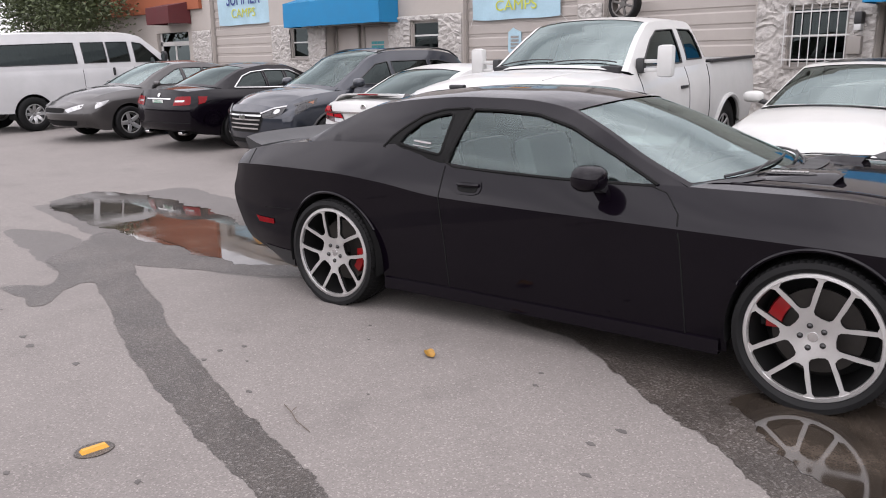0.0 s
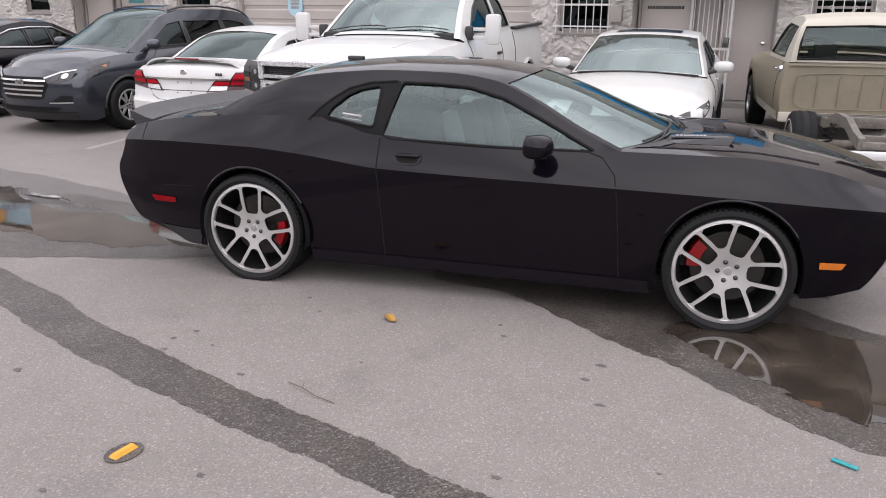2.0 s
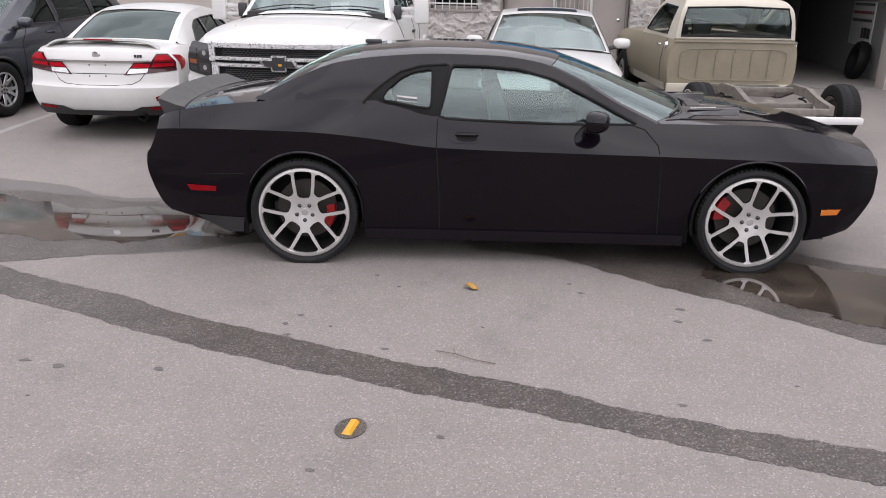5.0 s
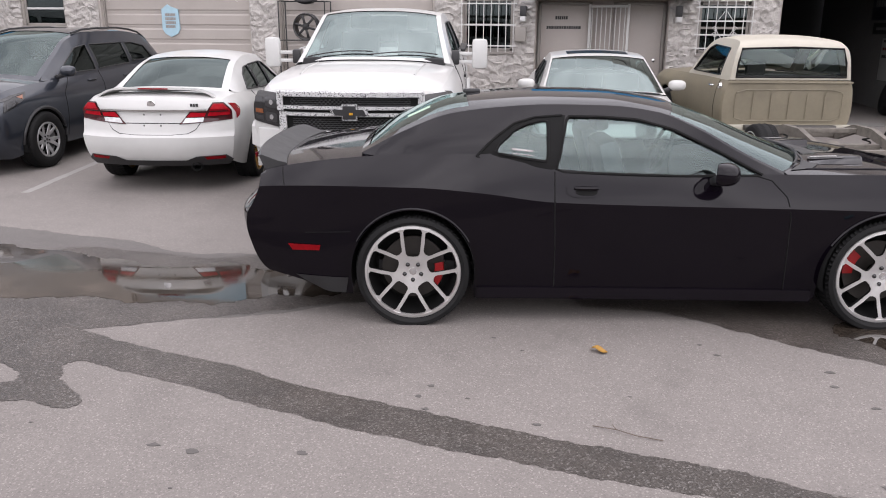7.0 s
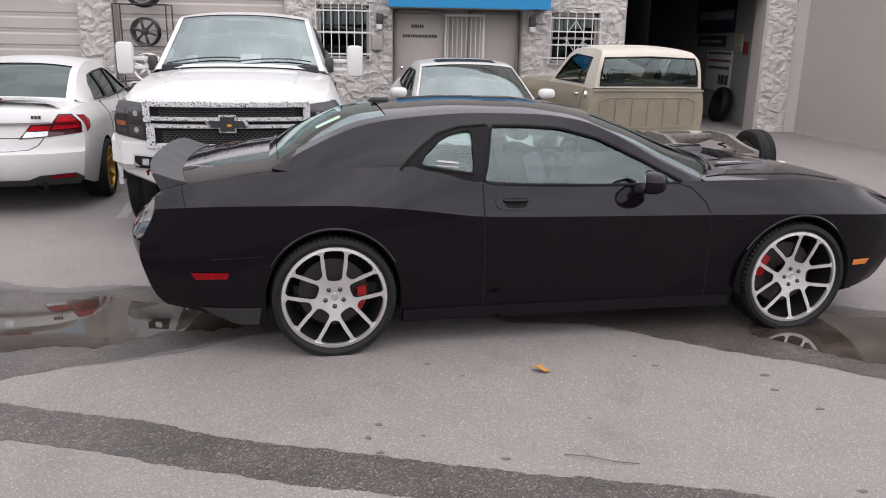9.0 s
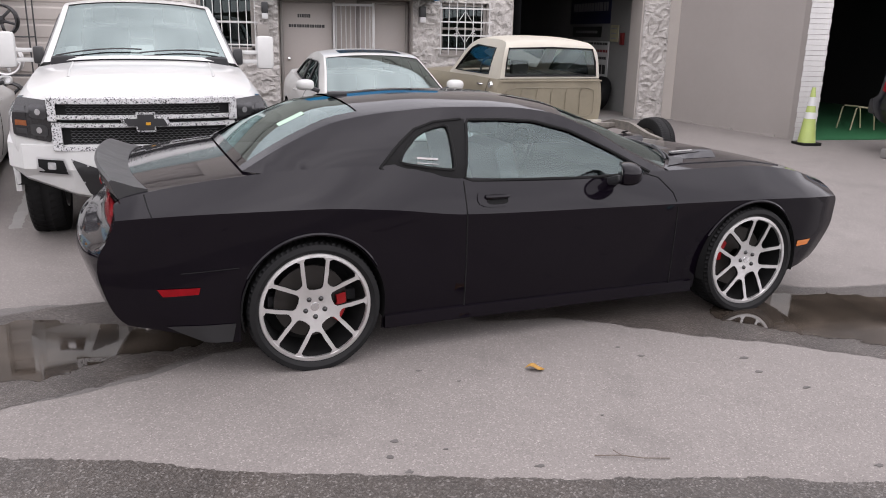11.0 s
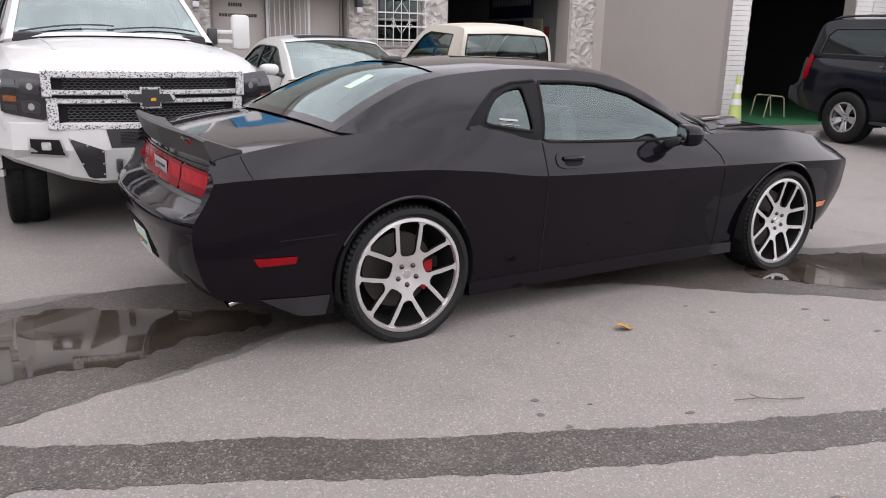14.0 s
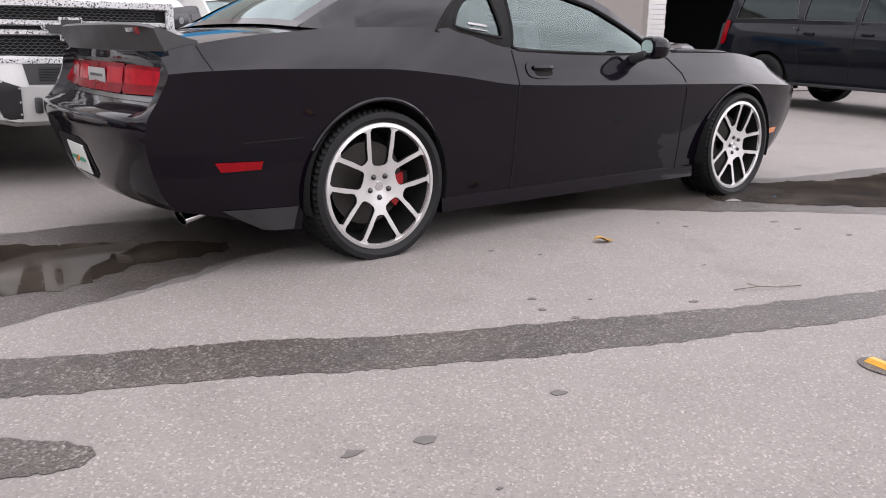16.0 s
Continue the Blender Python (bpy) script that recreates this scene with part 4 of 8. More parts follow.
GZ = ground_z(FY)
TOP, ROCK = 4.6, 2.60
WIN = {"a": (-3.08, -2.17, 1.41, 2.33), "b": (1.07, 1.92, 1.41, 2.27), "c": (-12.16, -11.22, 1.80, 2.47), "d": (-17.3, -16.45, 1.66, 2.52)}
ENTRY, ENTRY2 = (-1.75, 0.55, GZ - 0.1, 2.30), (-15.6, -13.0, GZ - 0.1, 2.5)
GAR = {"a": (-6.65, -3.66, GZ - 0.1, 4.3), "b": (-10.42, -7.28, GZ - 0.1, 4.3), "c": (-21.9, -18.4, GZ - 0.1, 4.3)}
OPEN = (2.42, 4.94, GZ - 0.1, 2.70)
DOOR0 = (-25.9, -23.5, GZ - 0.1, 2.6)
holes = [*WIN.values(), ENTRY, ENTRY2, *GAR.values(), OPEN, DOOR0]
struct("wall_north", wall_with_holes(-40, 6.1, GZ - 0.2, TOP, holes, FY, FY + 0.25), M["stucco"], "beige stucco wall of a workshop building")
wn_ = bpy.data.objects["wall_north"]
for x0, x1, seed in ((-3.62, 2.40, 1), (-7.25, -6.68, 5), (4.97, 5.50, 8), (-18.3, -10.46, 13), (-23.2, -21.95, 17)):
    hl = [(a - 0.02, b + 0.02, c - 0.02, d + 0.02) for a, b, c, d in holes]
    part("rock_veneer", rock_panel(x0, x1, GZ - 0.1, ROCK, hl, seed), M["rock"], wn_, "rough painted rock cladding")
part("pillar_return", join(box(4.95, 5.5, FY + 0.25, FY + 0.5, GZ - 0.1, ROCK)), M["stucco"], wn_)
struct("wall_terracotta", join(box(-33, -22.4, FY - 0.12, FY - 0.005, 3.3, TOP + 0.6), box(-33, -22.4, FY - 0.16, FY, TOP + 0.6, TOP + 0.75)), M["terracotta"], "terracotta painted upper wall")
struct("roof_slab", box(-40, 6.2, FY - 0.05, FY + 9, TOP, TOP + 0.2), M["stucco"], "flat roof edge of the workshop")
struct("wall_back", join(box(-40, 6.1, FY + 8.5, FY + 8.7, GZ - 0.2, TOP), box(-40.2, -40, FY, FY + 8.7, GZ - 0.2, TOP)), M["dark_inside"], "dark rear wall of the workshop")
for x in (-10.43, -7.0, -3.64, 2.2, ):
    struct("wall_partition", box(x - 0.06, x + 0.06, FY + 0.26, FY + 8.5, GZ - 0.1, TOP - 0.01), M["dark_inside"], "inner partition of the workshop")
struct("floor_garage", box(2.28, 6.05, FY - 0.1, FY + 8.5, GZ - 0.2, GZ + 0.012), M["concrete"], "concrete floor of the open garage bay")
struct("wall_garage", box(5.22, 5.32, FY + 0.26, FY + 8.4, GZ, 4.6), M["inside_wall"], "white side wall inside the garage bay")
M["navy_sign"] = surface("navy_sign_board", (0.0096, 0.0112, 0.04), 0.5, 0, 0.1, 6)
M["sign_grey"] = surface("pale_print", (0.2156, 0.2156, 0.2218), 0.6, 0, 0.1, 9)
M["sign_red"] = surface("red_print", (0.1602, 0.0123, 0.0123), 0.6, 0, 0.1, 9)
M["notice_yellow"] = surface("yellowed_paper", (0.308, 0.2895, 0.1848), 0.7, 0, 0.1, 9)
M["dull_green"] = surface("dull_green_curtain", (0.056, 0.068, 0.06), 0.8, 0, 0.3, 5, 0.2, 30)


def wall_sign(name, y0, y1, z0, z1, mat, rows, label, thick=0.02):
    """A board on the bay's side wall; rows: (y0, y1, z0, z1, material, pieces, seed) of plain bars."""
    s_ = tagged(part(name, box(5.218 - thick, 5.218, y0, y1, z0, z1, 0.003), mat), label, "sign")
    for a, b, c, d, mt, k, sd in rows:
        part("print_bars", moved(bars(b - a, d - c, 0.004, 1, k, sd), Matrix.Translation((5.217 - thick, (a + b) / 2, (c + d) / 2)) @ Matrix.Rotation(radians(-90), 4, "Z")), mt, s_)


wall_sign("shop_sign", 11.98, 14.3, 2.03, 2.75, M["navy_sign"], [(12.1, 14.1, 2.22, 2.48, M["sign_grey"], 9, 3)], "navy blue board with a row of pale shapes")
wall_sign("shop_banner", 12.42, 14.1, 1.74, 1.97, M["letter"], [(12.55, 13.9, 1.80, 1.88, M["sign_grey"], 11, 5)], "black banner with a row of pale shapes")
wall_sign("notice", 11.52, 11.92, 1.66, 2.0, M["notice_yellow"], [(11.58, 11.86, 1.9, 1.94, M["sign_grey"], 5, 6), (11.58, 11.86, 1.8, 1.84, M["sign_grey"], 6, 7), (11.58, 11.86, 1.7, 1.74, M["sign_grey"], 4, 8)], "yellowed paper notice on the white wall")
wall_sign("price_board", 11.95, 13.4, 0.82, 1.66, M["white_plastic"], [(12.0, 13.3, 1.56, 1.63, M["letter"], 6, 11), (12.0, 13.3, 1.40, 1.48, M["sign_red"], 7, 12), (12.0, 13.3, 1.25, 1.33, M["letter"], 8, 13), (12.05, 12.6, 0.88, 1.16, M["letter"], 2, 14)], "white price board with red and black rows")
tagged(part("alarm_box", box(5.16, 5.217, 11.22, 11.34, 1.60, 1.84, 0.01), M["sign_red"]), "small red metal box on the white wall", "box")
tyre_ = part("leaning_tyre", moved(lathe([(0.22, -0.08), (0.27, -0.11), (0.33, -0.10), (0.36, -0.05), (0.36, 0.05), (0.33, 0.10), (0.27, 0.11), (0.22, 0.08), (0.22, -0.08)], 40, "x"), Matrix.Translation((4.98, 11.75, GZ + 0.365)) @ Matrix.Rotation(radians(12), 4, "Y")), M["rubber"])
tagged(tyre_, "black tyre leaning on the white wall", "tyre")
fold = [(5.02 + 0.035 * (i % 2), FY + 0.27 + 0.028 * i) for i in range(10)]
tagged(part("folded_curtain", prism(fold + [(5.09, FY + 0.27 + 0.028 * 9), (5.09, FY + 0.27)], GZ + 0.02, 4.4), M["dull_green"]), "dull green folded curtain beside the bay opening", "curtain")


def garage_door(key, rows=15):
    x0, x1, z0, z1 = GAR[key]
    d = tagged(part("garage_door", box(x0, x1, FY + 0.16, FY + 0.19, z0, z1), M["shutter"]), "beige sectional steel garage door, closed", "garage door", "garage doors", "structure")
    h = (z1 - z0) / rows
    prof = [(0.0, 0.004), (0.0, h * 0.12), (-0.014, h * 0.2), (-0.014, h * 0.8), (0.0, h * 0.9), (0.0, h - 0.004)]
    v = [(x, FY + 0.155 + a, b) for x in (x0 + 0.02, x1 - 0.02) for a, b in prof]
    n = len(prof)
    g = v, [(i, i + 1, n + i + 1, n + i) for i in range(n - 1)]
    me = None
    for r in range(rows):
        if me is None:
            o = part("slat", g, M["shutter"], d, "", False)
            me = o.data
        else:
            o = new("slat", me)
            o.parent = d
        o.location = (0, 0, z0 + r * h)
    for x in (x0, x1):
        part("door_rail", box(x - 0.03, x + 0.03, FY + 0.1, FY + 0.15, z0, z1, 0.005), M["trim_paint"], d)


for k in GAR:
    garage_door(k)
# raised shutter over the open bay
sh = tagged(part("garage_door", box(2.42, 4.94, FY + 0.12, FY + 0.17, 2.70, 3.6), M["shutter"]), "beige sectional garage door, rolled up", "garage door", "garage doors", "structure")
for i in range(4):
    part("slat", box(2.44, 4.92, FY + 0.10, FY + 0.118, 2.70 + 0.22 * i + 0.02, 2.70 + 0.22 * i + 0.2, 0.008), M["shutter"], sh, "", False)


def window(key, name, bars_on, vert=7, hor=3, scroll=False):
    x0, x1, z0, z1 = WIN[key]
    w = tagged(part(name, join(box(x0 - 0.0, x1, FY + 0.04, FY + 0.10, z0, z0 + 0.05, 0.006), box(x0, x1, FY + 0.04, FY + 0.10, z1 - 0.05, z1, 0.006), box(x0, x0 + 0.05, FY + 0.04, FY + 0.10, z0, z1, 0.006), box(x1 - 0.05, x1, FY + 0.04, FY + 0.10, z0, z1, 0.006)), M["trim_paint"]), "dark window set in a rock-clad wall" + (" behind a white security grille" if bars_on else ""), "window", "windows", "structure")
    zm = (z0 + z1) / 2
    part("sash_bar", box(x0 + 0.05, x1 - 0.05, FY + 0.045, FY + 0.09, zm - 0.02, zm + 0.02, 0.005), M["white_metal"] if not bars_on else M["trim_paint"], w)
    for a, b in ((z0 + 0.05, zm - 0.02), (zm + 0.02, z1 - 0.05)):
        part("pane", box(x0 + 0.05, x1 - 0.05, FY + 0.065, FY + 0.069, a, b), M["house_glass"], w)
    part("sill", box(x0 - 0.04, x1 + 0.04, FY - 0.07, FY + 0.10, z0 - 0.06, z0, 0.01), M["trim_paint"], w)
    # near-black panel stands in for the unlit room behind the panes
    part("unlit_room_panel", box(x0, x1, FY + 0.255, FY + 0.3, z0, z1), M["dark_inside"], w)
    if bars_on:
        yb = FY - 0.13
        for i in range(vert):
            x = x0 - 0.02 + (x1 - x0 + 0.04) * i / (vert - 1)
            part("grille_bar", tube([(x, yb, z0 - 0.02), (x, yb, z1 + 0.02)], 0.0085, 6), M["white_metal"], w)
        for i in range(hor):
            z = z0 + (z1 - z0) * (0.1 + 0.8 * i / (hor - 1))
            part("grille_rail", box(x0 - 0.07, x1 + 0.07, yb - 0.006, yb + 0.006, z - 0.012, z + 0.012), M["white_metal"], w)
        if scroll:
            cx = (x0 + x1) / 2
            for sg in (-1, 1):
                pts = [(cx + sg * (0.02 + 0.13 * math.sin(t * math.pi) ** 1.3), yb - 0.01, zm - 0.22 + 0.5 * t) for t in (i / 16 for i in range(17))]
                part("grille_scroll", tube(pts, 0.006, 5), M["white_metal"], w)
                for zz in (zm - 0.02, zm - 0.12):
                    curl = [(cx + sg * (0.16 + 0.05 * (1 - t) * math.cos(t * 9)), yb - 0.01, zz + 0.05 * (1 - t) * math.sin(t * 9)) for t in (i / 24 for i in range(25))]
                    part("grille_scroll", tube(curl, 0.005, 5), M["white_metal"], w)


window("a", "window_1", True, 8, 3)
window("b", "window_2", True, 7, 4, True)
window("c", "window_3", False)
window("d", "window_4", False)


def entry(x0, x1, z1, doors, name, label):
    """A recessed entrance with plain doors."""
    y = FY + 0.30
    struct("wall_" + name, join(box(x0 - 0.02, x1 + 0.02, y + 0.06, y + 0.12, GZ - 0.1, z1 + 0.1), box(x0 - 0.1, x0, FY + 0.24, y + 0.1, GZ - 0.1, z1), box(x1, x1 + 0.1, FY + 0.24, y + 0.1, GZ - 0.1, z1), box(x0 - 0.1, x1 + 0.1, FY + 0.24, y + 0.1, z1, z1 + 0.15)), M["door_paint"], label)
    struct("step_" + name, box(x0 + 0.01, x1 - 0.01, FY - 0.06, y + 0.06, GZ - 0.2, GZ + 0.09, 0.01), M["concrete"], "low concrete door step")
    for i, (a, b) in enumerate(doors):
        d = tagged(part("door_" + str(i + 1), box(a, b, y, y + 0.045, GZ + 0.10, z1 - 0.08, 0.004), M["door_paint"]), "plain beige steel door, closed", "door", "entrance doors", "structure")
        part("door_frame", join(box(a - 0.05, a - 0.004, y - 0.03, y + 0.05, GZ + 0.1, z1 - 0.02, 0.004), box(b + 0.004, b + 0.05, y - 0.03, y + 0.05, GZ + 0.1, z1 - 0.02, 0.004), box(a - 0.05, b + 0.05, y - 0.03, y + 0.05, z1 - 0.07, z1 - 0.02, 0.004)), M["trim_paint"], d)
        part("door_knob", moved(lathe([(0.001, -0.06), (0.026, -0.055), (0.03, -0.035), (0.014, -0.02), (0.03, -0.002), (0.03, 0.0)], 16, "y"), Matrix.Translation((a + 0.09 if i == 0 else a + 0.86 * (b - a), y, GZ + 1.05))), M["chrome"], d)
    return y


ey = entry(ENTRY[0], ENTRY[1], 2.30, [(-1.68, -0.82), (-0.34, 0.48)], "entrance", "recessed beige entrance bay")
for w_, h_, x_, z_, k_, sd in ((0.25, 0.085, -1.30, 1.99, 4, 4), (0.62, 0.075, -1.27, 1.82, 9, 7)):
    tagged(part("address_lettering", moved(bars(w_, h_, 0.006, 1, k_, sd), Matrix.Translation((x_, ey - 0.001, z_))), M["letter"]), "row of black letters on the beige door", "lettering")
gt = empty("security_gate", pose(-0.80, ey - 0.12, 0, 0, 0, -16), "white barred security gate standing ajar", "gate")
for i in range(8):
    part("gate_bar", tube([(0.04 + 0.085 * i, 0, GZ + 0.13), (0.04 + 0.085 * i, 0, 2.2)], 0.009, 6), M["white_metal"], gt)
for z in (GZ + 0.14, GZ + 0.95, 2.2):
    part("gate_rail", box(0, 0.70, -0.015, 0.015, z - 0.02, z + 0.02, 0.004), M["white_metal"], gt)
for x in (0.0, 0.70):
    part("gate_post", box(x - 0.02, x + 0.02, -0.02, 0.02, GZ + 0.1, 2.24, 0.004), M["white_metal"], gt)
part("gate_lock", box(0.60, 0.70, -0.05, 0.05, GZ + 0.98, GZ + 1.14, 0.01), M["steel"], gt)
ey2 = entry(ENTRY2[0], ENTRY2[1], 2.5, [(-15.5, -14.6), (-14.3, -13.3)], "entrance_west", "recessed beige entrance bay")
b2 = tagged(part("door_notice", join(moved(bars(0.5, 0.2, 0.006, 2, 6, 9), Matrix.Translation((-13.8, ey2 - 0.001, 1.95)))), M["teal"]), "blue notice on the beige door", "notice")


def awning(x0, x1, z0, z1, mat, deep, label):
    """A sloped fabric awning with closed ends and a hanging valance."""
    zt = z1 + 0.05
    v = []
    nseg = 24
    for i in range(nseg + 1):
        x = x0 + (x1 - x0) * i / nseg
        sag = 0.008 * math.sin(i * 2.1)
        v += [(x, FY - 0.02, zt + 0.12), (x, FY - deep * 0.5, zt + 0.03 + sag), (x, FY - deep, z1 + sag), (x, FY - deep - 0.01, (z0 + z1) / 2 + sag), (x, FY - deep, z0 + sag * 0.8), (x, FY - deep + 0.012, z0 + sag * 0.8), (x, FY - deep + 0.012, z1 - 0.02), (x, FY - 0.02, zt + 0.09)]
    f = [(8 * i + j, 8 * i + j + 1, 8 * i + 9 + j, 8 * i + 8 + j) for i in range(nseg) for j in range(7)]
    a = tagged(part("awning", (v, f), mat), label, "awning", "awnings")
    for x in (x0, x1):
        part("end_panel", prism([(FY - 0.02, zt + 0.12), (FY - deep * 0.5, zt + 0.03), (FY - deep, z1), (FY - deep, z0), (FY - 0.02, z0)], x - 0.004, x + 0.004, "x"), mat, a)
    part("awning_frame", join(tube([(x0, FY - deep + 0.03, z0 + 0.02), (x1, FY - deep + 0.03, z0 + 0.02)], 0.014, 6), tube([(x0, FY - 0.03, z0 + 0.02), (x1, FY - 0.03, z0 + 0.02)], 0.014, 6)), M["white_metal"], a)


awning(-1.80, 0.95, 2.30, 2.84, M["awning"], 0.62, "bright blue fabric awning over the entrance")
awning(-16.72, -12.62, 2.47, 3.1, M["awning"], 0.62, "bright blue fabric awning over the entrance")
awning(-24.9, -23.2, 2.85, 3.4, M["red_awning"], 0.8, "dark maroon awning over a glass door")
# wall lamps, mail box, vent
for x in (-1.98, 0.72):
    w = tagged(part("wall_lamp", box(x - 0.055, x + 0.055, FY - 0.20, FY - 0.03, 2.02, 2.2, 0.015), M["plastic"]), "black wall lantern beside the entrance", "wall lamp", "wall lamps")
    part("lamp_glass", box(x - 0.05, x + 0.05, FY - 0.195, FY - 0.05, 1.93, 2.02, 0.01), M["white_plastic"], w)
tagged(part("meter_box", box(-2.12, -1.92, FY - 0.16, FY - 0.02, 1.58, 1.84, 0.012), M["trim_paint"]), "small grey metal box on the rock wall", "meter box")
v = tagged(part("wall_vent", box(-0.08, 0.46, FY - 0.03, FY - 0.002, 3.04, 3.3, 0.008), M["trim_paint"]), "louvred vent high in the stucco wall", "vent")
for i in range(4):
    part("louvre", box(-0.05, 0.43, FY - 0.045, FY - 0.03, 3.07 + 0.055 * i, 3.10 + 0.055 * i, 0.004), M["under"], v)
tagged(part("flood_light", box(-1.6, -1.3, FY - 0.12, FY - 0.01, 2.93, 3.02, 0.01), M["plastic"]), "black flood light above the awning", "flood light")


def text(body, size, mat, parent, m, name="lettering", squeeze=1.0):
    c = bpy.data.curves.new(name, "FONT")
    c.body, c.size, c.align_x, c.extrude, c.offset = body, size, "CENTER", 0.002, 0.0
    o = bpy.data.objects.new(name, c)
    scene.collection.objects.link(o)
    me = bpy.data.meshes.new_from_object(o.evaluated_get(bpy.context.evaluated_depsgraph_get()))
    bpy.data.objects.remove(o)
    me.materials.clear()
    me.materials.append(mat)
    t = new(name, me)
    t.parent = parent
    t.matrix_local = m @ Matrix.Diagonal((squeeze, 1, 1, 1))
    return t


def banner(x0, x1, z0, z1, yb=FY + 0.10):
    """A printed cloth banner hung by its corners."""
    n, k = 20, 10
    v = []
    for j in range(k + 1):
        for i in range(n + 1):
            u, t = i / n, j / k
            sag = 0.03 * math.sin(u * math.pi) * (1 - t) + 0.012 * math.sin(u * 9) * (1 - t)
            v.append((x0 + (x1 - x0) * u, yb - 0.012 - 0.02 * math.sin(u * 7 + t * 3) ** 2, z0 + (z1 - z0) * t - sag))
    f = [(j * (n + 1) + i, j * (n + 1) + i + 1, (j + 1) * (n + 1) + i + 1, (j + 1) * (n + 1) + i) for j in range(k) for i in range(n)]
    b = tagged(part("banner", (v, f), M["banner"]), "pale blue cloth banner reading summer camps", "banner", "banners")
    w = x1 - x0
    cx = (x0 + x1) / 2 + 0.05
    face = Matrix.Rotation(radians(90), 4, "X")
    text("SUMMER", 0.53 * w / 2.4, M["banner_navy"], b, Matrix.Translation((cx, yb - 0.045, z0 + 0.46 * w / 2.4)) @ face, "summer_lettering", 0.78)
    text("CAMPS", 0.30 * w / 2.4, M["banner_yellow"], b, Matrix.Translation((cx, yb - 0.045, z0 + 0.16 * w / 2.4)) @ face, "camps_lettering", 1.22)
    part("printed_line", box(cx - 0.75, cx + 0.75, yb - 0.047, yb - 0.044, z0 + 0.87 * w / 2.4, z0 + 0.885 * w / 2.4), M["banner_navy"], b)
    sunp = [(cx + 0.42 * math.cos(a), z0 + 0.9 * w / 2.4 + 0.42 * math.sin(a)) for a in (math.pi * i / 20 for i in range(21))]
    part("printed_sun", prism(sunp, yb - 0.046, yb - 0.043, "y"), M["banner_orange"], b)
    for x in (x0, x1):
        part("tie_cord", tube([(x, yb - 0.02, z0 + 0.03), (x + (0.2 if x == x1 else -0.1), yb + 0.02, z0 - 0.15)], 0.004, 5), M["white_plastic"], b)


banner(-10.2, -7.75, 2.42, 3.9)
banner(-21.5, -18.5, 2.72, 4.2)
pl = [(-9.17, 2.13), (-9.10, 2.18), (-9.04, 2.22), (-8.98, 2.18), (-8.82, 2.13), (-8.80, 1.75), (-8.86, 1.66), (-9.0, 1.60), (-9.12, 1.66), (-9.18, 1.75)]
pq = tagged(part("wall_plaque", prism(pl, FY + 0.115, FY + 0.135, "y"), M["banner"]), "pale blue shield-shaped plaque on the garage door", "plaque")
part("plaque_bars", moved(bars(0.22, 0.3, 0.004, 4, 5, 21), Matrix.Translation((-8.99, FY + 0.114, 1.9))), M["trim_paint"], pq)

# ---- glazed shop entrance at the west end ----
sd = tagged(part("shop_door", join(box(-25.85, -25.7, FY + 0.1, FY + 0.16, GZ, 2.6), box(-23.7, -23.55, FY + 0.1, FY + 0.16, GZ, 2.6), box(-25.85, -23.55, FY + 0.1, FY + 0.16, 2.15, 2.3), box(-24.75, -24.65, FY + 0.1, FY + 0.16, GZ, 2.2), box(-25.85, -23.55, FY + 0.1, FY + 0.16, GZ, GZ + 0.2)), M["white_metal"]), "white framed glazed double door of a shop", "door")
part("pane", box(-25.7, -23.7, FY + 0.12, FY + 0.126, GZ + 0.2, 2.6), M["house_glass"], sd)

# ---- plain side wall and the second building on the east ----
d_ = Vector((6.57 - 5.66, 7.28 - FY, 0)).normalized()
ang = math.degrees(math.atan2(d_.y, d_.x))
L2 = math.dist((6.57, 7.28), (5.62, FY + 0.3))
wm = Matrix.Translation((5.62, FY + 0.3, 0)) @ Matrix.Rotation(radians(ang), 4, "Z")
sw = struct("wall_east", moved(box(0, L2 - 0.02, 0.0, 0.3, -0.1, TOP), wm), M["stucco2"], "plain greige painted side wall")
cr = [box(0.02 + 0.3 * i, 0.02 + 0.3 * i + 0.28, -0.03, 0.0, ground_z(9.9 - 0.28 * i) - 0.02, ground_z(9.9 - 0.28 * i) + 0.012 + 0.012 * (i % 3), 0.006) for i in range(int((L2 - 0.3) / 0.3))]
part("wall_base", moved(join(*cr), wm), M["stucco2"], sw)
EY = 7.30
w2 = struct("wall_second_building", wall_with_holes(6.58, 40, -0.1, TOP, [(6.98, 9.35, -0.2, 3.3), (11.6, 13.6, -0.2, 2.3)], EY, EY + 0.25), M["stucco2"], "front wall of the neighbouring building")
bh = 0.083
course = box(0.0, 0.395, -0.012, 0.0, 0.003, bh - 0.002, 0.004)
me = None
for x0 in (6.575, 9.36, 9.77):
    for r in range(42):
        if me is None:
            o = part("brick", course, M["white_brick"], w2, "", False)
            me = o.data
        else:
            o = new("brick", me)
            o.parent = w2
        o.location = (x0 + 0.006 * (r % 3), EY, 0.12 + r * bh)
carpet = [(x, y, z) for y in (EY, 9.0, 10.6, EY + 7) for x, z in ((6.9, -0.1), (6.9, ground_z(y) + 0.012), (12.0, ground_z(y) + 0.012), (12.0, -0.1))]
struct("floor_second", (carpet, [(4 * i + j, 4 * i + (j + 1) % 4, 4 * i + 4 + (j + 1) % 4, 4 * i + 4 + j) for i in range(3) for j in range(4)] + [(0, 1, 2, 3), (12, 13, 14, 15)]), M["green_floor"], "green carpeted floor inside the second bay")
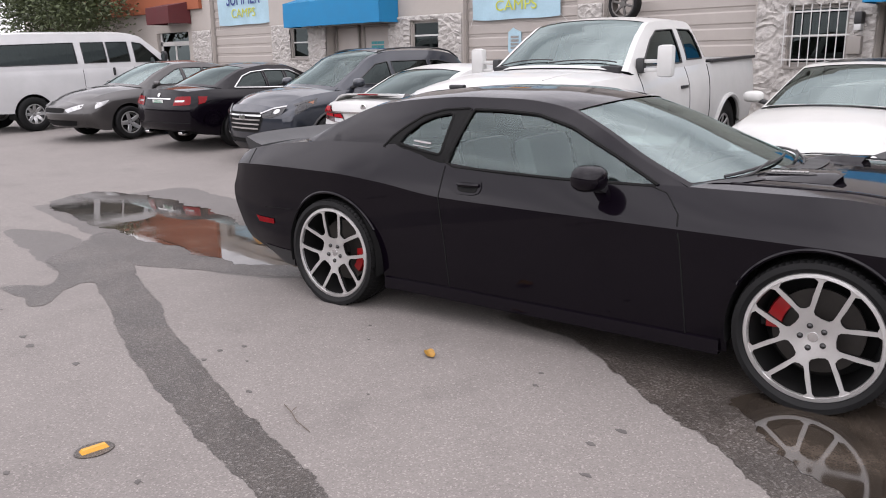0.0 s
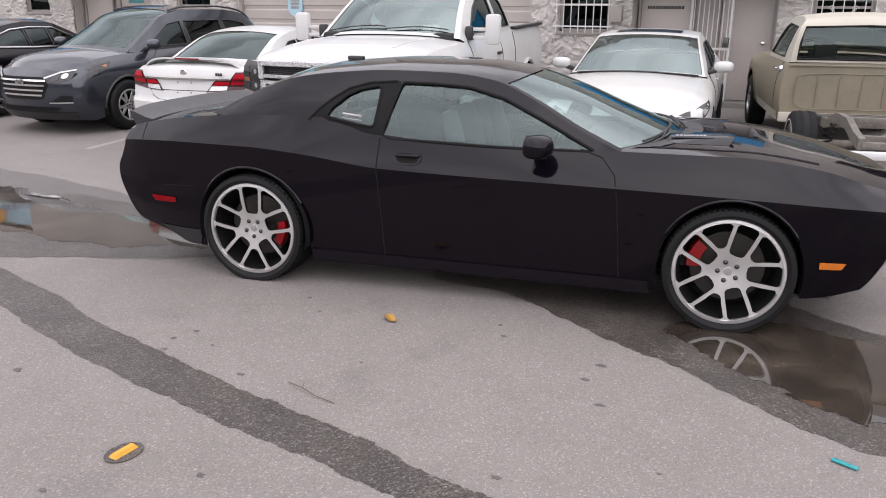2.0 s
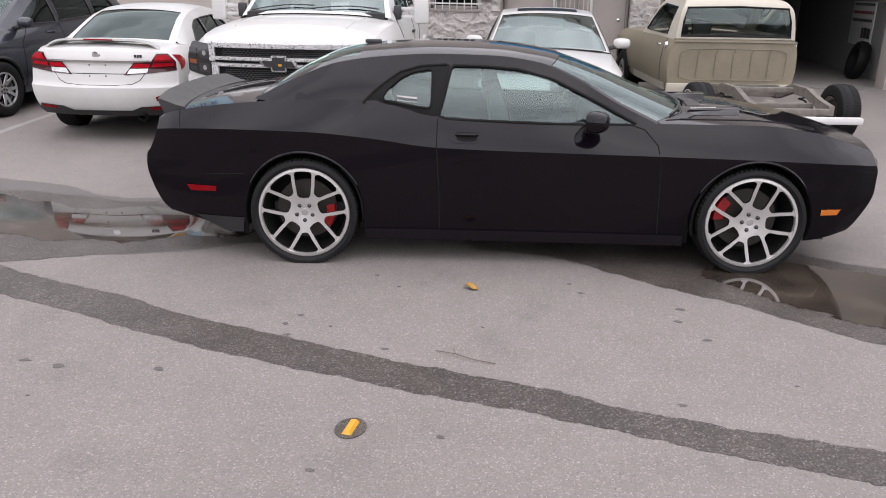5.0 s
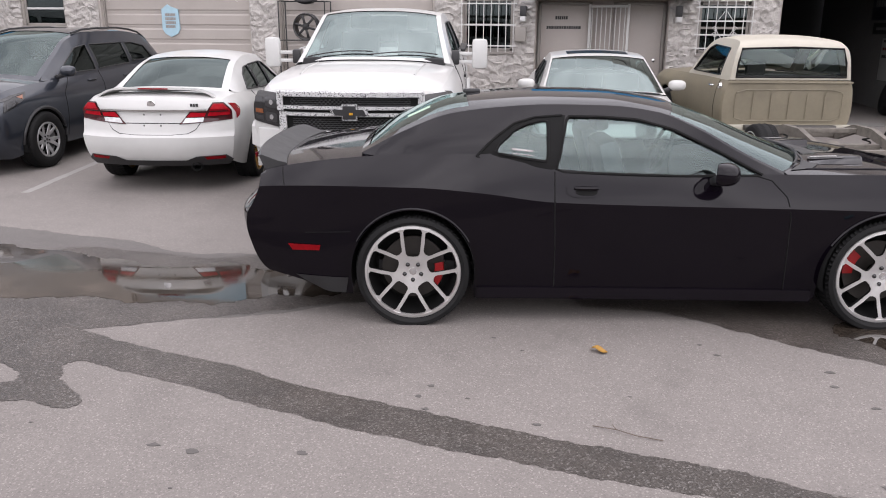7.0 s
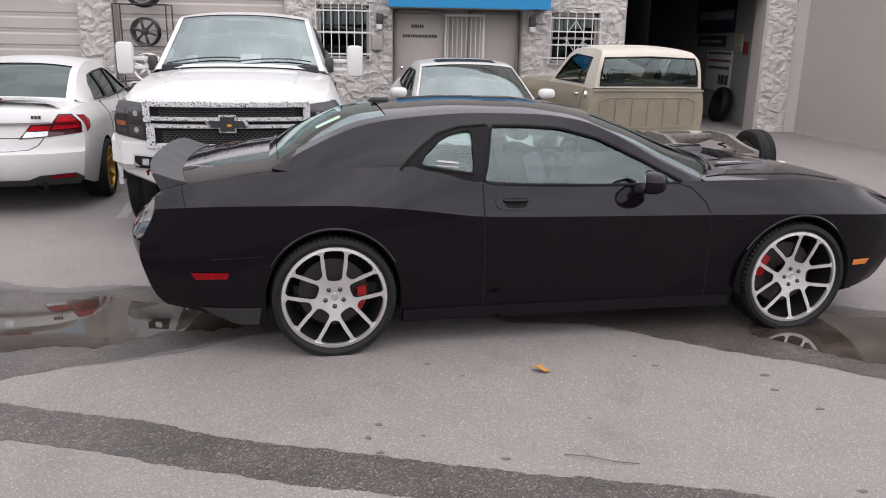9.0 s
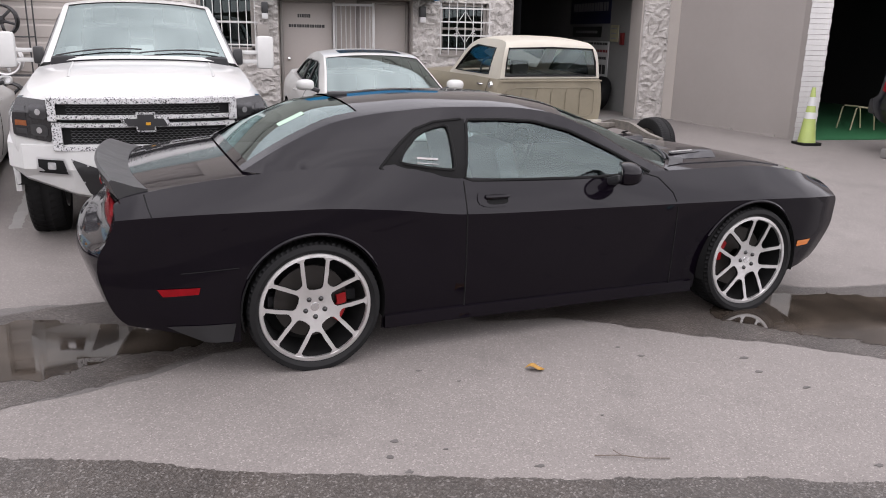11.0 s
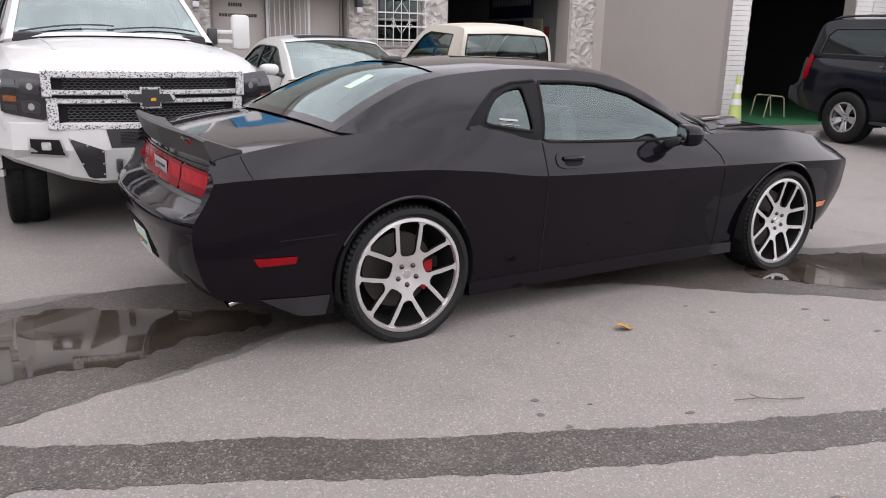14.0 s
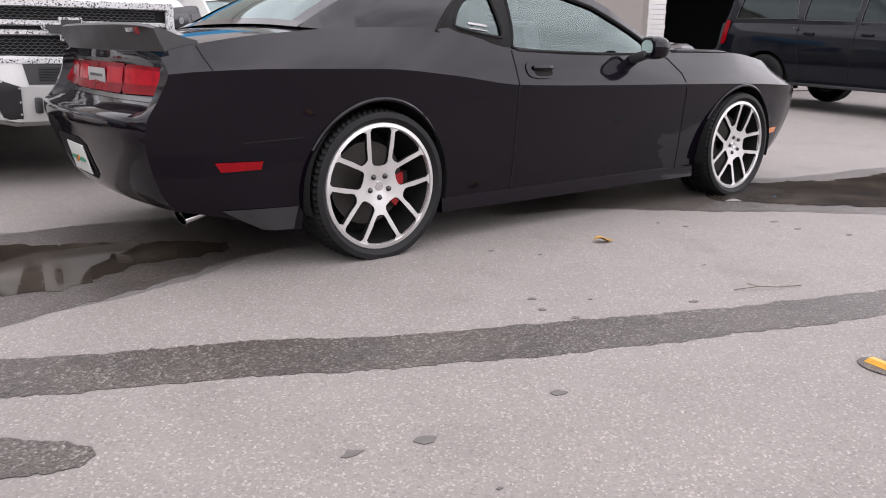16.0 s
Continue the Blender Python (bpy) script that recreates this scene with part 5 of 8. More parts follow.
# the bay's depth of shade is coloured into walls and ceiling
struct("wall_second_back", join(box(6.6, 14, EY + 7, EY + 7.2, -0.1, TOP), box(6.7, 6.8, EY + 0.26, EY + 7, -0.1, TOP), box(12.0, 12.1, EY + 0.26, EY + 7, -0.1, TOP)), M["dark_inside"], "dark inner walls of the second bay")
struct("ceiling_second", box(6.6, 14, EY + 0.26, EY + 7.2, TOP - 0.1, TOP), M["dark_inside"], "ceiling of the second bay, near black for its shade")
struct("roof_second", box(6.4, 40, EY - 0.03, EY + 8, TOP, TOP + 0.2), M["stucco"], "flat roof edge of the neighbouring building")
tagged(part("blue_sign", box(10.3, 13.5, EY - 0.6, EY - 0.03, 2.35, 2.95, 0.01), M["awning"]), "bright blue awning box on the neighbouring building", "awning", "awnings")
stool = empty("stool_frame", pose(8.6, 8.2, ground_z(8.3) + 0.014), "low bent steel tube stand on the green carpet", "stand")
for y in (0.0, 0.36):
    part("bent_leg", tube([(-0.21, y, 0.012), (-0.14, y, 0.40), (-0.10, y, 0.43), (0.20, y, 0.41), (0.24, y, 0.37), (0.30, y, 0.012)], 0.014, 7), M["notice_yellow"], stool)
part("cross_tube", tube([(0.0, 0.0, 0.43), (0.0, 0.36, 0.43)], 0.012, 7), M["notice_yellow"], stool)


# unseen dark strip, added to close the street side in reflections
M["far_green"] = surface("backdrop_green", (0.088, 0.092, 0.072), 0.9, 0, 0.5, 0.5, 0.3, 3)
wv, wf = [], []
for i in range(81):
    x = -100 + 2.5 * i
    y = -24 - 0.004 * x * x * 0.3
    for z in (-0.2, 1.2, 2.6 + 0.7 * noise.noise((x * 0.13, 2.0, 0.0)) + 0.5 * noise.noise((x * 0.5, 5.0, 0.0))):
        wv.append((x, y, z))
for i in range(80):
    wf += [(3 * i + j, 3 * i + 3 + j, 3 * i + 4 + j, 3 * i + 1 + j) for j in range(2)]
tagged(part("backdrop", (wv, wf), M["far_green"]), "unseen dark strip added across the street for reflections", "backdrop", "", "structure")


# ---- the black coupe ----
def coupe():
    car = empty("coupe", pose(-0.444, 0.88, -0.012, 0, 0, 9.9), "black two-door muscle coupe with large machined wheels", "car")
    s = dict(
        x=[-2.50, -2.38, -2.0, -1.47, -1.05, -0.6, 0.0, 0.8, 1.47, 1.9, 2.12, 2.24],
        zb=[0.31, 0.28, 0.185, 0.165, 0.155, 0.150, 0.150, 0.165, 0.19, 0.21, 0.235, 0.27],
        zs=[0.875, 0.885, 0.895, 0.89, 0.855, 0.80, 0.785, 0.775, 0.765, 0.75, 0.74, 0.73],
        zt=[0.955, 0.985, 1.035, 1.075, 1.08, 0.995, 0.965, 0.965, 0.965, 0.915, 0.86, 0.81],
        zc=[0.975, 1.005, 1.06, 1.105, 1.12, 1.05, 1.02, 1.015, 1.0, 0.945, 0.89, 0.84],
        w=[0.88, 0.91, 0.95, 0.965, 0.945, 0.935, 0.935, 0.945, 0.955, 0.94, 0.91, 0.87],
        wt=[0.79, 0.81, 0.82, 0.825, 0.83, 0.85, 0.855, 0.82, 0.81, 0.79, 0.75, 0.70],
        rear=[(0.18, -2.055), (0.26, -2.305), (0.36, -2.430), (0.50, -2.490), (0.61, -2.525), (0.655, -2.537), (0.695, -2.533), (0.735, -2.485), (0.775, -2.437), (0.85, -2.410), (0.97, -2.400), (1.02, -2.375)],
        rear_edge=[(0.18, -2.055), (0.26, -2.305), (0.36, -2.430), (0.50, -2.488), (0.61, -2.510), (0.70, -2.500), (0.775, -2.468), (0.85, -2.432), (0.97, -2.400), (1.02, -2.375)],
        front=[(0.18, 2.03), (0.24, 2.10), (0.36, 2.19), (0.56, 2.265), (0.68, 2.265), (0.78, 2.215), (0.85, 2.13)],
        tails=(-2.0, 1.9), curve=(0.105, 0.20), axles=(-1.473, 1.473), arch=0.388, arch_squash=1.045, hub=0.345, glass=(-1.74, 0.84), kl=0.905, kc=1.0, tuck=0.92, shoulder=1.08, sharp=14, crown=2.6, trim=0.010, rows=20, inset=(0.81, 0.70, 1.00, 0.06, 0.040), cap=56)
    sh = Shell(s)
    sh.build(car, M["black_paint"], doors=((-0.60, 0.93),))
    sh.arch_lip(car, M["black_paint"], 0.010, 0.001, 28, 152)
    rail = [(-1.80, 1.07), (-1.55, 1.195), (-1.25, 1.305), (-0.95, 1.345), (-0.6, 1.365), (-0.25, 1.36), (0.05, 1.325), (0.30, 1.228), (0.56, 1.085), (0.84, 0.955)]
    cab = Cabin(sh, rail, [0.76, 0.70, 0.65, 0.625, 0.615, 0.615, 0.64, 0.70, 0.755, 0.80], [-0.02, -0.02, -0.02, -0.01, 0.0, 0.03, 0.09, 0.18, 0.28, 0.36], [0.02, 0.05, 0.06, 0.055, 0.055, 0.055, 0.05, 0.05, 0.05, 0.045], (0.70, 0.985), (0.02, 0.27))
    quarter = rounded([(-0.97, 1.085), (-0.94, 1.14), (-0.855, 1.215), (-0.78, 1.25), (-0.67, 1.272), (-0.637, 1.262), (-0.640, 1.06), (-0.658, 1.035), (-0.78, 1.052)], 1, 0.15)
    doorw = rounded([(-0.517, 1.296), (-0.30, 1.294), (-0.08, 1.28), (0.15, 1.222), (0.42, 1.098), (0.70, 0.955), (0.2, 0.955), (-0.594, 0.974)], 1, 0.06)
    cab.build(car, M["black_paint"], [quarter, doorw], M["clear_glass"], M["screen_glass"], M["screen_glass"], M["under"], None, None, 0.965, 0.86)
    for sgn in (-1, 1):
        # window pillar between the panes
        part("window_pillar", sheet([(-0.548, 1.302), (-0.528, 1.302), (-0.600, 0.958), (-0.620, 0.958)], [], 0.05, lambda x, z: cab.side(x, z, 0.004, sgn)), M["under"], car)
        rim_ = [(-1.085, 1.062), (-1.02, 1.13), (-0.95, 1.188), (-0.85, 1.254), (-0.72, 1.290), (-0.548, 1.302), (-0.620, 0.958), (-0.84, 1.000)]
        part("quarter_surround", sheet(rim_, [quarter], 0.05, lambda x, z: cab.side(x, z, 0.005, sgn)), M["under"], car, "dark printed border of the quarter window")
        part("window_trim", tube([cab.side(x, z, 0.006, sgn) for x, z in rim_[:6]], 0.009, 6), M["under"], car)
        part("window_trim", tube([cab.side(x, z, 0.006, sgn) for x, z in (rim_[6], (-0.73, 0.977), rim_[7], (-0.96, 1.03), rim_[0])], 0.007, 6), M["under"], car)
        sh.seam([(-0.60, 0.975), (-0.602, 0.8), (-0.585, 0.5), (-0.575, 0.216)], car, 0.004, sgn)
        sh.seam([(0.62, 0.965), (0.74, 0.93), (0.82, 0.84), (0.845, 0.70), (0.86, 0.5), (0.88, 0.222)], car, 0.004, sgn)
        sh.seam([(-0.575, 0.217), (0.88, 0.223)], car, 0.004, sgn)
        sh.seam([(-1.86, 0.60), (-2.14, 0.59)], car, 0.0025, sgn, "bumper_seam")
        sh.seam([(-2.345, 0.985), (-2.33, 0.93), (-2.305, 0.885)], car, 0.003, sgn, "quarter_seam")
        # sill moulding
        xs_ = [-1.07 + 2.12 * i / 48 for i in range(49)]
        rows_ = ((0.0, 0.0), (0.06, 0.014), (0.5, 0.022), (0.95, 0.028), (1.0, -0.03))
        v = [sh.on_side(x, (0.236 - 0.080 * k), o, sgn) for x in xs_ for k, o in rows_]
        g = v, [(5 * i + j, 5 * i + j + 1, 5 * i + 6 + j, 5 * i + 5 + j) for i in range(48) for j in range(4)]
        part("sill_moulding", g, M["black_paint"], car)
        # handle
        hd = part("door_handle", sheet(rounded([(-0.53, 0.926), (-0.32, 0.922), (-0.32, 0.828), (-0.53, 0.832)], 2, 0.22), [], 0.03, lambda x, z: sh.on_side(x, z, 0.006, sgn)), M["black_paint"], car)
        part("handle_recess", sheet(rounded([(-0.475, 0.900), (-0.342, 0.897), (-0.342, 0.842), (-0.475, 0.845)], 2, 0.2), [], 0.03, lambda x, z: sh.on_side(x, z, 0.0085, sgn)), M["under"], hd)
        part("handle_bar", tube([sh.on_side(-0.478 + 0.14 * i / 6, 0.886, 0.020 if 0 < i < 6 else 0.008, sgn) for i in range(7)], 0.013, 7), M["black_paint"], hd)
        # side markers
        part("side_marker", sheet([(-2.265, 0.512), (-2.055, 0.508), (-2.065, 0.472), (-2.245, 0.470)], [], 0.04, lambda x, z: sh.on_side(x, z, 0.005, sgn)), M["red_lens"], car, "red side marker lamp")
        part("side_marker", sheet([(1.935, 0.435), (2.075, 0.435), (2.065, 0.396), (1.94, 0.394)], [], 0.04, lambda x, z: sh.on_side(x, z, 0.005, sgn)), M["amber"], car, "amber side marker lamp")
        mirror(car, 0.39, sgn * 0.85, 0.935, sgn, M["black_paint"], 0.19, 0.135, 0.15, 0.08, 24)
        for xw in s["axles"]:
            tw = (54 if xw < 0 else 0)
            wheel(car, xw, sgn * 0.938, 0.345, 0.370, 0.306, 0.27, (5, 22.0, 0.044, 0.036, 7.0), M["silver"], M["rim_black"], (M["caliper"], -14, 0.44, 0.64, 27) if xw < 0 else (M["caliper"], 160, 0.50, 0.74, 22), sgn, tw, 5, None, 0.028, 72, True, True)
    # tail: recessed lamp panel, bumper shelf, spoiler
    for sg in (-1, 1):
        p1 = [(sg * 0.004, 0.908), (sg * 0.376, 0.905), (sg * 0.376, 0.778), (sg * 0.004, 0.778)]
        p2 = rounded([(sg * 0.380, 0.905), (sg * 0.73, 0.895), (sg * 0.775, 0.875), (sg * 0.785, 0.785), (sg * 0.38, 0.778)], 1, 0.1)
        t1 = part("tail_lamp", lens_patch(sh, -1, p2, 0.006), M["tail_red"], car, "red tail lamp")
        part("lamp_core", lens_patch(sh, -1, rounded([(sg * 0.395, 0.888), (sg * 0.72, 0.880), (sg * 0.755, 0.862), (sg * 0.76, 0.822), (sg * 0.395, 0.818)], 1, 0.1), 0.009), M["lamp_core"], t1)
        t2 = part("tail_lamp", lens_patch(sh, -1, p1, 0.005), M["tail_red"], car, "red centre lamp panel")
        part("lamp_core", lens_patch(sh, -1, [(sg * 0.16, 0.888), (sg * 0.365, 0.887), (sg * 0.365, 0.818), (sg * 0.16, 0.818)], 0.008), M["lamp_core"], t2)
        if sg > 0:
            part("reverse_lamp", lens_patch(sh, -1, [(0.50, 0.876), (0.60, 0.874), (0.60, 0.828), (0.50, 0.828)], 0.011), M["lamp"], t1)
    part("lamp_bezel", lens_patch(sh, -1, [(-0.78, 0.772), (0.78, 0.772), (0.775, 0.757), (-0.775, 0.757)], 0.004), M["rim_black"], car)
    part("lamp_bezel", lens_patch(sh, -1, [(-0.74, 0.925), (0.74, 0.925), (0.75, 0.912), (-0.75, 0.912)], 0.004), M["rim_black"], car)
    at = Matrix.Translation((sh.along(-2.5, 0.0, 0.84) - 0.010, 0.0, 0.842)) @ Matrix.Rotation(radians(-90), 4, "Z")
    nb = part("name_badge", moved(box(-0.145, 0.145, -0.003, 0.0, -0.036, 0.036, 0.004), at), M["badge_plate"], car, "silver badge plate")
    part("badge_bars", moved(bars(0.205, 0.018, 0.006, 1, 6, 2), at), M["steel"], nb)
    part("plate_recess", lens_patch(sh, -1, rounded([(-0.26, 0.575), (0.26, 0.575), (0.24, 0.375), (-0.24, 0.375)], 1, 0.15), 0.003), M["under"], car)
    plate(car, sh.along(-2.5, 0.05, 0.475) - 0.008, 0.470, -1, 0.285, 0.140, tilt=-14, y=-0.06)
    # spoiler with down-turned ends
    v, f = [], []
    n = 24
    for i in range(n + 1):
        u = -1 + 2 * i / n
        y = u * 0.785
        xo = 0.075 * abs(u) ** 2.2
        for px, pz in ((-2.34, 1.012), (-2.40, 1.03), (-2.46, 1.06), (-2.50, 1.078), (-2.513, 1.068), (-2.495, 1.01), (-2.475, 0.962), (-2.33, 0.97)):
            v.append((px + xo, y, pz - 0.02 * abs(u) ** 6 * max(0.0, pz - 0.985) / 0.09))
    for i in range(n):
        f += [(8 * i + j, 8 * i + (j + 1) % 8, 8 * i + 8 + (j + 1) % 8, 8 * i + 8 + j) for j in range(8)]
    f += [tuple(range(8)), tuple(range(8 * n, 8 * n + 8))]
    sp = part("spoiler", (v, f), M["satin_black"], car)
    part("spoiler_badge", moved(join(slot(bars(0.11, 0.025, 0.003, 1, 4, 5), 0), slot(moved(box(-0.025, 0.025, -0.003, 0, -0.014, 0.014), Matrix.Translation((0.085, 0, 0))), 1)), Matrix.Translation((-2.472, -0.60, 1.042)) @ Matrix.Rotation(radians(-90), 4, "Z") @ Matrix.Rotation(radians(14), 4, "X")), [M["chrome"], M["red_lens"]], sp)
    for sg in (-1, 1):
        part("exhaust_tip", moved(lathe([(0.042, 0.0), (0.048, 0.0), (0.048, 0.09), (0.038, 0.09), (0.038, 0.01)], 20, "x"), Matrix.Translation((-2.325, sg * 0.60, 0.238)) @ Matrix.Rotation(radians(-16), 4, "Y") @ Matrix.Diagonal((1.0, 1.5, 0.75, 1))), M["chrome"], car)
    for sgn in (-1, 1):
        part("rear_valance", sheet([(-2.30, 0.300), (-1.885, 0.290), (-1.905, 0.185), (-2.20, 0.195)], [], 0.04, lambda x, z: sh.on_side(x, z, 0.005, sgn)), M["plastic"], car, "dull black lower valance")
    # bonnet: raised stripe, scoop, engine badge plate
    def hood_z(x, y):
        wt, zt, zc = sh.f["wt"](x), sh.f["zt"](x), sh.f["zc"](x)
        return zc - (zc - zt) * (abs(y) / wt) ** 2.6
    for sg in (-1, 1):
        # a wedge that rises towards an open mouth
        v, f = [], []
        prof = ((0.24, 0.0), (0.29, 0.85), (0.38, 1.0), (0.48, 0.95), (0.545, 0.55), (0.60, 0.0))
        for i in range(11):
            t = i / 10
            x = 1.02 + 0.46 * t
            hgt = 0.034 * (t * t * (3 - 2 * t)) ** 0.8
            for a, b in prof:
                y = a + (0.40 - a) * 0.22 * t
                v.append((x - 0.05 * t * abs(a - 0.42) / 0.18, sg * y, hood_z(x, y) + 0.002 + hgt * b))
        f = [(6 * i + j, 6 * i + j + 1, 6 * i + 7 + j, 6 * i + 6 + j) for i in range(10) for j in range(5)]
        sc = part("hood_scoop", (v, f), M["black_paint"], car, "", True, None, None, 14)
        mouth = v[60:66] + [(p[0] - 0.05, p[1], hood_z(p[0], abs(p[1])) + 0.001) for p in v[60:66]]
        part("scoop_mouth", (mouth, [(j, j + 1, 7 + j, 6 + j) for j in range(5)]), M["well"], sc)
        # pressed crease along the bonnet
        ln = [(x, sg * (0.70 - 0.05 * (x - 1.0)), hood_z(x, 0.70 - 0.05 * (x - 1.0)) + 0.001) for x in (1.0 + 0.1 * i for i in range(10))]
        part("hood_crease", tube(ln, 0.006, 6), M["black_paint"], car)
        bp = part("engine_badge_plate", moved(prism(rounded([(-0.12, -0.032), (0.13, -0.032), (0.10, 0.032), (-0.10, 0.032)], 1, 0.15), 0.0, 0.004), Matrix.Translation((1.22, sg * 0.46, hood_z(1.22, 0.46) + 0.019)) @ Matrix.Rotation(sg * radians(-7), 4, "X") @ Matrix.Rotation(radians(-2), 4, "Y")), M["rim_black"], car)
        part("engine_badge", moved(moved(bars(0.18, 0.028, 0.004, 1, 7, 6), Matrix.Rotation(radians(-90), 4, "X")), Matrix.Translation((1.22, sg * 0.46, hood_z(1.22, 0.46) + 0.024)) @ Matrix.Rotation(sg * radians(-7), 4, "X") @ Matrix.Rotation(radians(-2), 4, "Y")), M["badge_plate"], bp)
    # windscreen wipers and cowl
    part("cowl", sheet([(-0.74, 0.0), (0.74, 0.0), (0.70, 0.16), (-0.70, 0.16)], [], 0.08, lambda y, a: Vector((0.825 + a * 0.7 + 0.36 * (1 - (abs(y) / 0.80) ** 2.4), y, hood_z(0.825 + a * 0.7 + 0.36 * (1 - (abs(y) / 0.80) ** 2.4), y) + 0.004))), M["plastic"], car)
    for y0, y1 in ((-0.62, 0.02), (-0.05, 0.60)):
        pts = [cab.top(0.985 - 0.022 * i / 8, y0 / 0.78 + (y1 - y0) / 0.78 * i / 8, 0.010) for i in range(9)]
        part("wiper", join(tube(pts, 0.008, 6), tube([pts[4] + Vector((0, 0, 0.012)), cab.top(0.992, (y0 * 0.8 + y1 * 0.2) / 0.78, 0.016), cab.top(0.999, y0 / 0.80, 0.012)], 0.007, 6)), M["plastic"], car)
    # front: grille and lamps
    part("grille", lens_patch(sh, 1, rounded([(-0.66, 0.735), (0.66, 0.735), (0.64, 0.60), (-0.64, 0.60)], 1, 0.1), 0.004), M["under"], car)
    part("lower_grille", lens_patch(sh, 1, rounded([(-0.5, 0.50), (0.5, 0.50), (0.46, 0.36), (-0.46, 0.36)], 1, 0.15), 0.004), M["under"], car)
    for sg in (-1, 1):
        for a in (0.55, 0.38):
            part("headlamp", lens_patch(sh, 1, [(sg * a + 0.06 * math.cos(t), 0.668 + 0.055 * math.sin(t)) for t in (2 * math.pi * i / 16 for i in range(16))], 0.012, 0.03), M["lamp"], car)
    part("front_splitter", moved(prism([(1.75, -0.84), (2.02, -0.80), (2.15, -0.6), (2.24, 0.0), (2.15, 0.6), (2.02, 0.80), (1.75, 0.84)], 0.205, 0.225), Matrix.Identity(4)), M["plastic"], car)
    # cabin
    part("cabin_floor", box(-1.7, 1.3, -0.78, 0.78, 0.32, 0.38), M["dash"], car)
    part("dashboard", box(0.52, 1.05, -0.76, 0.76, 0.62, 0.94, 0.08), M["dash"], car)
    part("parcel_shelf", box(-1.85, -1.35, -0.62, 0.62, 0.98, 1.03, 0.01), M["dash"], car)
    for y in (-0.37, 0.37):
        seat(car, 0.20, y, 0.42, M["leather"])
        seat(car, -0.66, y * 0.92, 0.30, M["leather"])
    steering(car, 0.36, 0.37, 0.95)
    part("centre_console", box(-0.3, 0.7, -0.12, 0.12, 0.4, 0.66, 0.04), M["dash"], car)
    part("inner_mirror", moved(box(-0.015, 0.015, -0.12, 0.12, -0.035, 0.035, 0.012), Matrix.Translation((0.36, 0, 1.27))), M["dash"], car)
    part("roof_antenna", moved(box(-0.07, 0.05, -0.025, 0.025, 0.0, 0.03, 0.012), Matrix.Translation((-1.09, 0.0, 1.383))), M["plastic"], car)
    part("window_sticker", sheet([(-0.52, 0.125), (-0.40, 0.125), (-0.40, 0.18), (-0.52, 0.18)], [], 0.05, lambda u, t: cab.top(t, u, -0.004)), M["pale_green"], car, "pale green rear window sticker")
    # window lettering
    st = [bars(0.125, 0.015, 0.001, 1, 13, 12), moved(bars(0.13, 0.006, 0.001, 1, 18, 13), Matrix.Translation((0.0, 0, -0.024)))]
    for sgn, g in ((a, b) for a in (-1, 1) for b in st):
        vv = [cab.side(-0.80 + p[0], 1.108 + p[2] - 0.10 * (p[0] + 0.08), -0.004 + (0.0 if p[1] > -0.0005 else 0.001), sgn) for p in g[0]]
        part("window_decal", (vv, g[1]), M["badge_plate"], car)
    return car


coupe()


# ---- other vehicles ----
def simple_cabin_inside(car, x0, x1, w, z, seats, mat=None):
    part("cabin_floor", box(x0, x1, -w, w, z - 0.05, z), M["dash"], car)
    part("dashboard", box(x1 - 0.35, x1, -w, w, z + 0.2, z + 0.5, 0.06), M["dash"], car)
    for x in seats:
        for y in (-0.37, 0.37):
            seat(car, x, y, z, mat or M["leather"])


